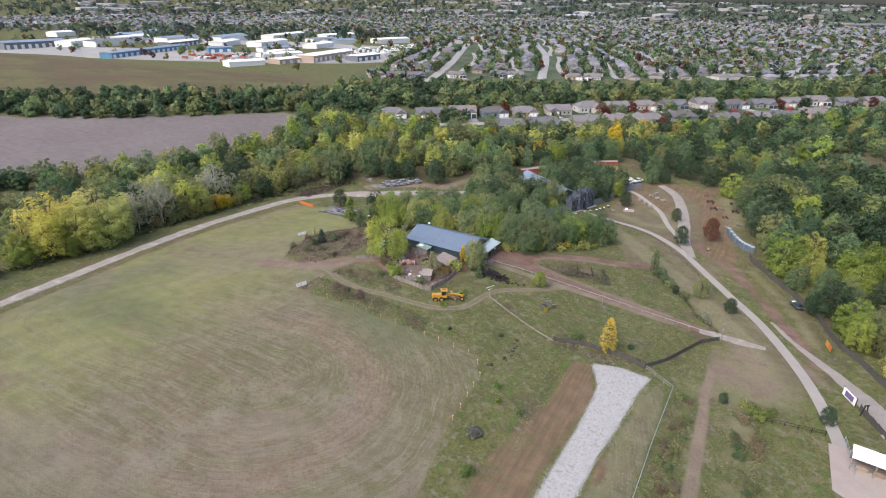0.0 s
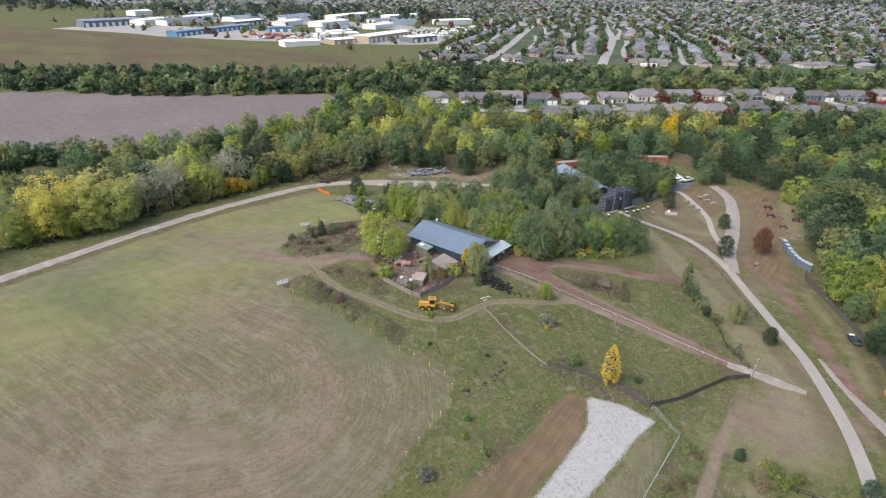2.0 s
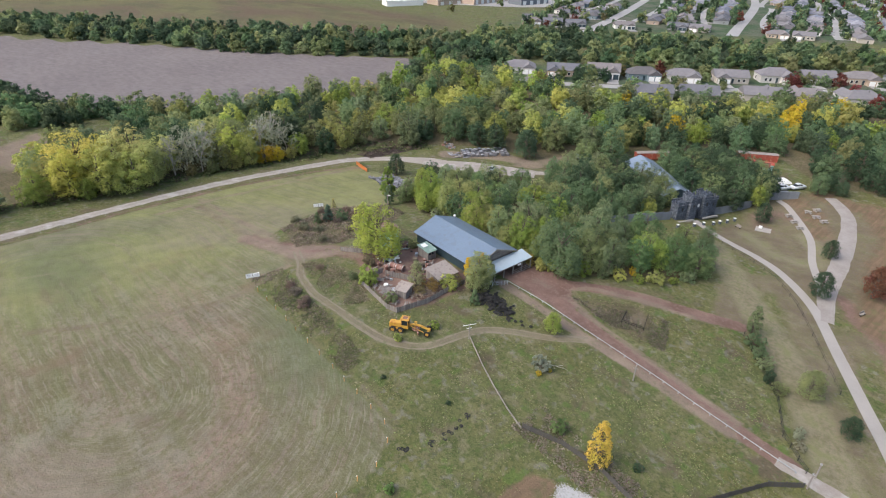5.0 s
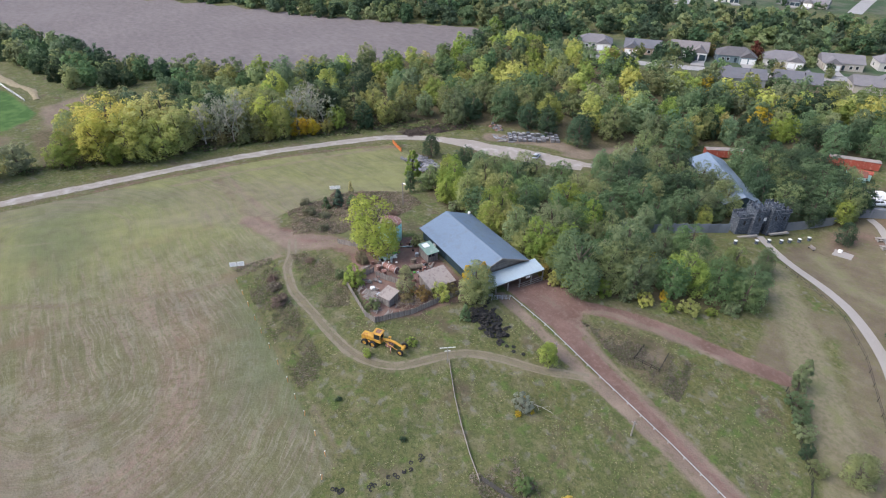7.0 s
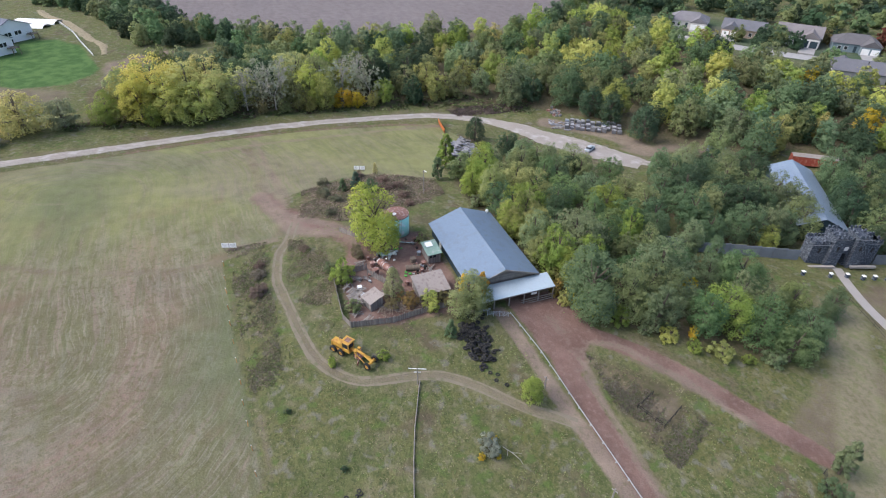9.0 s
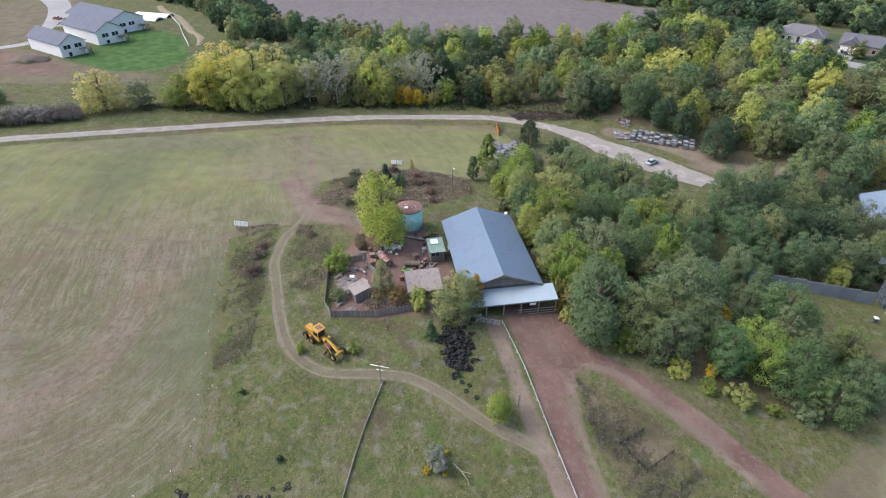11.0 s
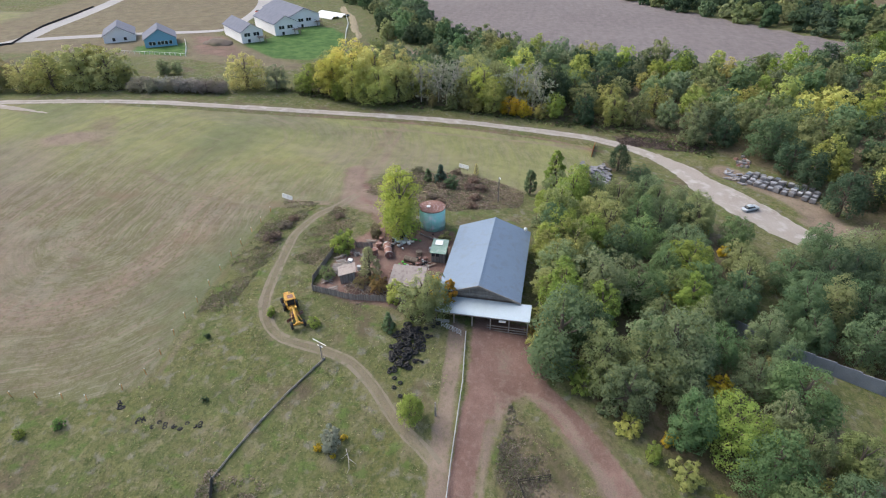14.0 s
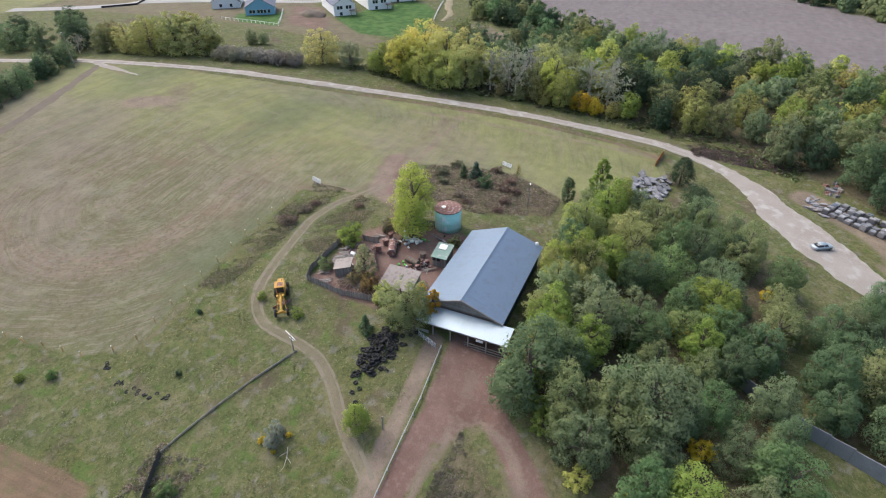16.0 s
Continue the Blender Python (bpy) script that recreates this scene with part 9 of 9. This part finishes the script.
# past the town: trees and roofs to the horizon
Vb, Fb, Tb = [], [], []
for i in range(620):
    a, d = radians(hr.uniform(72, 150)), hr.uniform(2300, 4300)
    x, y, t_ = d * math.cos(a), d * math.sin(a), hr.uniform(0, 3.14)
    L, W_, h_ = (hr.uniform(8, 14), hr.uniform(6, 9), hr.uniform(4, 7)) if i % 5 else (hr.uniform(25, 70), hr.uniform(14, 30), hr.uniform(6, 12))
    c_ = hr.choice([(0.62, 0.60, 0.57), (0.40, 0.36, 0.33), (0.50, 0.45, 0.38), (0.26, 0.25, 0.26), (0.70, 0.70, 0.70)])
    n_, z_ = len(Vb), Hz(x, y) - 1
    for sx, sy, sz in ((-1, -1, 0), (1, -1, 0), (1, 1, 0), (-1, 1, 0), (-1, -1, 1), (1, -1, 1), (1, 1, 1), (-1, 1, 1), (-0.6, 0, 1.45), (0.6, 0, 1.45)):
        Vb.append((x + sx * L * math.cos(t_) - sy * W_ * math.sin(t_), y + sx * L * math.sin(t_) + sy * W_ * math.cos(t_), z_ + sz * h_))
    Fb += [tuple(n_ + k for k in f) for f in ((0, 1, 5, 4), (1, 2, 6, 5), (2, 3, 7, 6), (3, 0, 4, 7), (4, 5, 9, 8), (6, 7, 8, 9), (5, 6, 9), (7, 4, 8))]
    Tb += [c_] * 8 + [(0.24, 0.23, 0.24)] * 2
_me = bpy.data.meshes.new("horizon_buildings")
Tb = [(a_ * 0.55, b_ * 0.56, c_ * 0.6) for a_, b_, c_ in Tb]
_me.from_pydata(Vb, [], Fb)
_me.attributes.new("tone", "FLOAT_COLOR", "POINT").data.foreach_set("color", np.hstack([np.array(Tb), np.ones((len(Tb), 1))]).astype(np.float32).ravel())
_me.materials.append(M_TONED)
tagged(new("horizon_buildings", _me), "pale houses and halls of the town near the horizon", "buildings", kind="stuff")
hz = []
while len(hz) < 4200:
    a, d = radians(hr.uniform(70, 168)), 1000 + 3500 * hr.random() ** 0.8
    p = (d * math.cos(a), d * math.sin(a))
    if not in_town(p) or d > 2300:
        if p[1] > 620 or d > 1500:
            hz.append(p)
# distance haze is put into these leaf tones: bluer than the nearer greens
joined_trees("horizon_trees", hz, [(0.11, 0.145, 0.115), (0.085, 0.115, 0.095), (0.07, 0.10, 0.085), (0.14, 0.16, 0.11)], [(q * 1.5, m_, f_) for q, m_, f_ in tiny], "woods and gardens towards the horizon", (0.9, 1.8), 15)


# ---- works and sheds past the meadow ----
M_BLUESHED = mat("blue_steel_siding", (0.10, 0.24, 0.38), (0.08, 0.19, 0.31), 0.6, 0.2, 2, 0.05)
M_TANSHED = mat("tan_block_wall", (0.42, 0.33, 0.26), (0.36, 0.28, 0.22), 0.85, 0.2, 2, 0.05)
M_GREYSHED = mat("grey_steel_siding", (0.16, 0.18, 0.20), (0.13, 0.145, 0.16), 0.6, 0.2, 2, 0.05)


def works(ax, ay, bx, by, depth, h, wall, roof, label):
    """A flat-gabled works building whose front runs from a to b; depth lies behind it."""
    L, a = math.hypot(bx - ax, by - ay), math.atan2(by - ay, bx - ax)
    nx_, ny_ = -math.sin(a), math.cos(a)
    cx, cy = (ax + bx) / 2 + nx_ * depth / 2, (ay + by) / 2 + ny_ * depth / 2
    b = thing("works_building", cx, cy, None, math.degrees(a), label, "warehouse", "works past the meadow")
    bm = bmesh.new()
    box(bm, 0, 0, -2, L, depth, h + 2)
    part("wall", bm, wall, b)
    bm = bmesh.new()
    gable_prism(bm, -L / 2, L / 2, -depth / 2, depth / 2, h, h + depth * 0.07, "x", 0.6)
    part("roof", bm, roof, b)
    n = max(2, int(L / 9))
    for i in range(n):
        bm = bmesh.new()
        box(bm, -L / 2 + (i + 0.5) * L / n, -depth / 2 - 0.08, 0, min(4.2, L / n * 0.5), 0.2, h * 0.65)
        part("roller_door", bm, M_WHITE, b)


W_, P_ = M_WHITE, M_ROOF_PALE
for q in ((-928, 423, -924, 505, 30, 9, M_GREYSHED, P_, "grey"), (-897, 496, -922, 545, 25, 8, W_, W_, "white"), (-865, 513, -868, 576, 30, 8, W_, M_GREYSHED, "white"), (-1020, 642, -985, 667, 30, 8, M_BLUESHED, P_, "blue"),
          (-1140, 609, -1145, 646, 28, 8, W_, W_, "white"), (-680, 419, -716, 554, 17, 6, M_BLUESHED, P_, "long blue"), (-636, 521, -621, 547, 18, 6, M_BLUESHED, P_, "blue"), (-1023, 699, -1070, 775, 30, 8, M_BLUESHED, P_, "blue"),
          (-779, 666, -804, 744, 30, 9, W_, P_, "white"), (-645, 621, -657, 686, 26, 7, W_, W_, "white"), (-767, 768, -789, 873, 26, 8, W_, W_, "long white"), (-654, 742, -647, 792, 22, 6, W_, P_, "white"),
          (-560, 640, -570, 690, 22, 6, W_, W_, "white"), (-600, 720, -590, 770, 24, 6, W_, P_, "white"), (-700, 600, -720, 650, 24, 7, W_, W_, "white"), (-850, 620, -860, 690, 28, 8, W_, P_, "white"), (-930, 600, -950, 660, 26, 8, W_, W_, "white"),
          (-560, 790, -540, 850, 24, 7, W_, W_, "white"), (-700, 830, -690, 900, 26, 8, W_, W_, "white"), (-540, 540, -535, 570, 16, 5, W_, W_, "white"), (-580, 560, -570, 600, 18, 5, W_, P_, "white"), (-760, 560, -775, 620, 24, 7, M_GREYSHED, W_, "grey"),
          (-494, 428, -480, 464, 20, 5, W_, W_, "white"), (-512, 493, -495, 540, 20, 6, W_, W_, "white"), (-467, 473, -464, 505, 20, 5, M_TANSHED, W_, "tan"), (-447, 505, -457, 589, 24, 7, M_TANSHED, W_, "long tan"), (-415, 542, -411, 581, 20, 6, M_GREYSHED, W_, "dark grey")):
    works(*q[:8], f"{q[8]} works building with a pale low roof")
strip("works_yard", [(-960, 430), (-800, 470), (-690, 480), (-560, 505), (-440, 560), (-430, 650)], [90, 110, 130, 110, 90, 90], M_STREET, "pale concrete yards between works buildings", "yard", 0.25, step=15)
strip("works_yard", [(-1100, 640), (-900, 660), (-760, 690), (-620, 690), (-500, 700)], [80, 110, 110, 90, 70], M_STREET, "pale concrete yards between works buildings", "yard", 0.35, step=15)
for i in range(110):
    if i < 70:
        x, y = hr.uniform(-505, -430), hr.uniform(615, 790)
        col, lab = hr.choice([M_CHROME, M_CHROME, M_WHITE]), "white camper parked in rows"
    else:
        x, y = hr.uniform(-620, -520), hr.uniform(455, 500)
        col, lab = hr.choice([M_REDBOX, M_REDBOX, M_CHROME, M_STEEL]), "red farm machine parked in a yard"
    c = thing("parked_vehicle", x, y, Hz(x, y) + 0.4, hr.choice([20, 110]), lab, "vehicle", "vehicles in the works yard")
    bm = bmesh.new()
    box(bm, 0, 0, 0.4, 6.5, 2.4, 2.3, bevel=0.2)
    box(bm, 3.4, 0, 0.4, 1.2, 2.1, 1.2, bevel=0.1)
    part("body", bm, col, c)
    bm = bmesh.new()
    box(bm, 0.4, 0, 1.6, 4.5, 2.46, 0.6)
    part("window_band", bm, M_GLASS, c)
wt = []
while len(wt) < 260:
    p = (hr.uniform(-1150, -400), hr.uniform(440, 1000))
    wt.append(p)
joined_trees("works_trees", wt, [GREEN, DEEP, OLIVE, RUST, RED], [(q * 1.1, m_, f_) for q, m_, f_ in small], "trees between works buildings", (0.6, 1.2), 17)


# ---- new houses past the road ----
def new_house(x, y, rz, L, W, e, r, colour, label, front_windows):
    """Gable house; the end with the windows faces local -y."""
    h = thing("new_house", x, y, None, rz, label, "house", "new houses")
    bm = bmesh.new()
    box(bm, 0, 0, -1.5, W, L, e + 1.5)
    v = [bm.verts.new(p) for p in ((-W / 2, -L / 2, e), (W / 2, -L / 2, e), (0, -L / 2, r - 0.15), (-W / 2, L / 2, e), (W / 2, L / 2, e), (0, L / 2, r - 0.15))]
    for f in ((0, 1, 2), (5, 4, 3), (0, 2, 5, 3), (1, 4, 5, 2)):
        bm.faces.new([v[i] for i in f])
    o = part("wall", bm, M_SIDING, h)
    o.color = (*colour, 1)
    for s in (-1, 1):
        bm = bmesh.new()
        slab(bm, [(s * (W / 2 + 0.5), -L / 2 - 0.5, e - 0.2), (s * (W / 2 + 0.5), L / 2 + 0.5, e - 0.2), (0, L / 2 + 0.5, r), (0, -L / 2 - 0.5, r)], 0.2)
        o = part("roof_slope", bm, M_ROOF_SHINGLE, h)
        o.color = (0.80, 0.90, 1.10, 1)
    windows(h, [(k, -L / 2 - 0.03, z, 0) for k, z in front_windows], 1.2, 1.4)
    windows(h, [(W / 2 + 0.03, k, 1.2, 90) for k in (-L / 4, L / 4)], 1.1, 1.3)
    return h


new_house(-236, -19, 124, 15, 13, 3.6, 7.6, (0.36, 0.72, 1.02), "blue house with white windows and a grey roof", ((-4.2, 1.0), (-2.8, 1.0), (-0.7, 1.0), (0.7, 1.0), (2.2, 1.0), (4.0, 1.0)))
new_house(-244, -45, 124, 17, 13, 3.4, 7.2, (1.25, 1.28, 1.34), "pale house with a grey roof", ((-2.4, 0.9), (2.4, 0.9)))
for x, y, L, W, e in ((-253.5, 12.5, 25, 10, 5.0), (-273.5, 20, 27, 11.5, 5.6), (-298, 18, 36, 16, 6.0)):
    h = new_house(x, y, 135, L, W, e, e + 3.2, (1.36, 1.39, 1.45), "white two-storey house with a grey roof beside green lawn", ((-3.0, 2.9), (-1.6, 2.9), (1.2, 2.9), (2.6, 2.9), (-1.8, 0.2)))
    bm = bmesh.new()
    box(bm, W / 2 - 1.5, -L / 2 - 1.6, 2.2, 3.2, 3.0, 0.18)
    for k in (-1.4, 1.4):
        box(bm, W / 2 - 1.5 + k, -L / 2 - 3.0, -1.5, 0.2, 0.2, 4.8)
        box(bm, W / 2 - 1.5 + k, -L / 2 - 1.6, 3.1, 0.1, 3.0, 0.1)
    part("deck", bm, M_WOOD_PALE, h, "pale timber deck")
strip("new_street", [(-205, -150), (-223, -112), (-240, -98), (-269, -107), (-300, -115), (-343, -127), (-420, -150)], 9, M_STREET, "pale new concrete street", "street", 0.12, step=4)
strip("new_side_street", [(-240, -96), (-247, -77), (-256, -40), (-267, -6), (-294, -8), (-362, -25), (-430, -60)], [9, 8, 6, 6, 11, 13, 12], M_STREET, "pale new concrete side street", "street", 0.16, step=4)
M_STRAW_BANK = mat("dry_straw_bank", (0.29, 0.24, 0.155), (0.22, 0.185, 0.115), 0.95, 0.5, 4, 0.4, c3=(0.16, 0.145, 0.085))
strip("straw_bank", [(-352, 29), (-338, 34), (-318, 45), (-300, 52), (-284, 57), (-272, 63), (-256, 65)], [3, 4, 3.5, 4, 3, 2], M_STRAW_BANK, "dry straw-coloured grass bank beside the lawn", "bank", 0.35, 0.6, 4)
for _i, (_x, _y) in enumerate(((-306, -1), (-318, -3), (-330, -7), (-342, -10), (-354, -14))):
    strip("driveway", [(_x, _y - 6), (_x + 2.5, _y + 5), (_x + 5, _y + 14)], 5.5, M_STREET, "pale concrete driveway of a new house", "driveway", 0.22, step=4)
for _x, _y, _t in ((-311, 0, M_CHROME), (-337, -8, M_STEEL), (-322, -12, M_REDBOX)):
    _c = thing("parked_car", _x, _y, Hz(_x, _y) + 0.25, 70, "small car parked on a new driveway", "car", "cars by the new houses")
    _bm = bmesh.new()
    box(_bm, 0, 0, 0.3, 4.3, 1.8, 0.65, bevel=0.15)
    part("body", _bm, _t, _c)
    _bm = bmesh.new()
    box(_bm, -0.2, 0, 0.95, 2.3, 1.6, 0.55, bevel=0.2)
    part("cabin", _bm, M_GLASS, _c)
M_SILT = mat("black_silt_cloth", (0.03, 0.03, 0.032), None, 0.8, 1, 6, 0.1)
rail_fence("white_lawn_fence", [(-216.5, -26), (-215.7, -16.2), (-215.2, 5.2), (-228, -2), (-240.8, -10.1)], 1.0, "white posts round a small new lawn", 2.4, 1, M_WHITE, 0.10)
rail_fence("lawn_fence", [(-318, 42), (-296, 50), (-276.7, 55), (-256, 61)], 1.1, "white post fence beside the lawn", 3, 2, M_WHITE, 0.10)
panel_wall([(-222, -106), (-233, -94), (-252, -104), (-277, -115), (-338, -131)], 0.9, "black silt fence along the new street", 6, M_SILT)
pen = thing("white_cover", -319, 31, None, 62, "long white plastic covers on the ground", "cover")
for k in (-4, 4):
    bm = bmesh.new()
    arcs = [[bm.verts.new((x_, k + r_ * math.cos(math.pi * i / 8), 0.47 * r_ * math.sin(math.pi * i / 8))) for i in range(9)] for x_, r_ in ((-10, 3.0), (10, 3.0), (10, 2.9), (-10, 2.9))]
    for a_, b_ in zip(arcs, arcs[1:] + arcs[:1]):
        for i in range(8):
            bm.faces.new((a_[i], a_[i + 1], b_[i + 1], b_[i]))
    part("sheet", bm, M_WHITE, pen)
bm = bmesh.new()
bmesh.ops.create_icosphere(bm, subdivisions=3, radius=1.0)
for v in bm.verts:
    v.co *= 1 + 0.3 * noise.noise(v.co * 2.1)
mound = thing("earth_mound", -240, 6.5, Hz(-240, 6.5) - 0.6, 60, "mound of bare tan earth between new houses", "mound")
p = part("earth", bm, M_BROWN_TRACK, mound, smooth=True)
p.scale = (7.5, 5.5, 2.6)
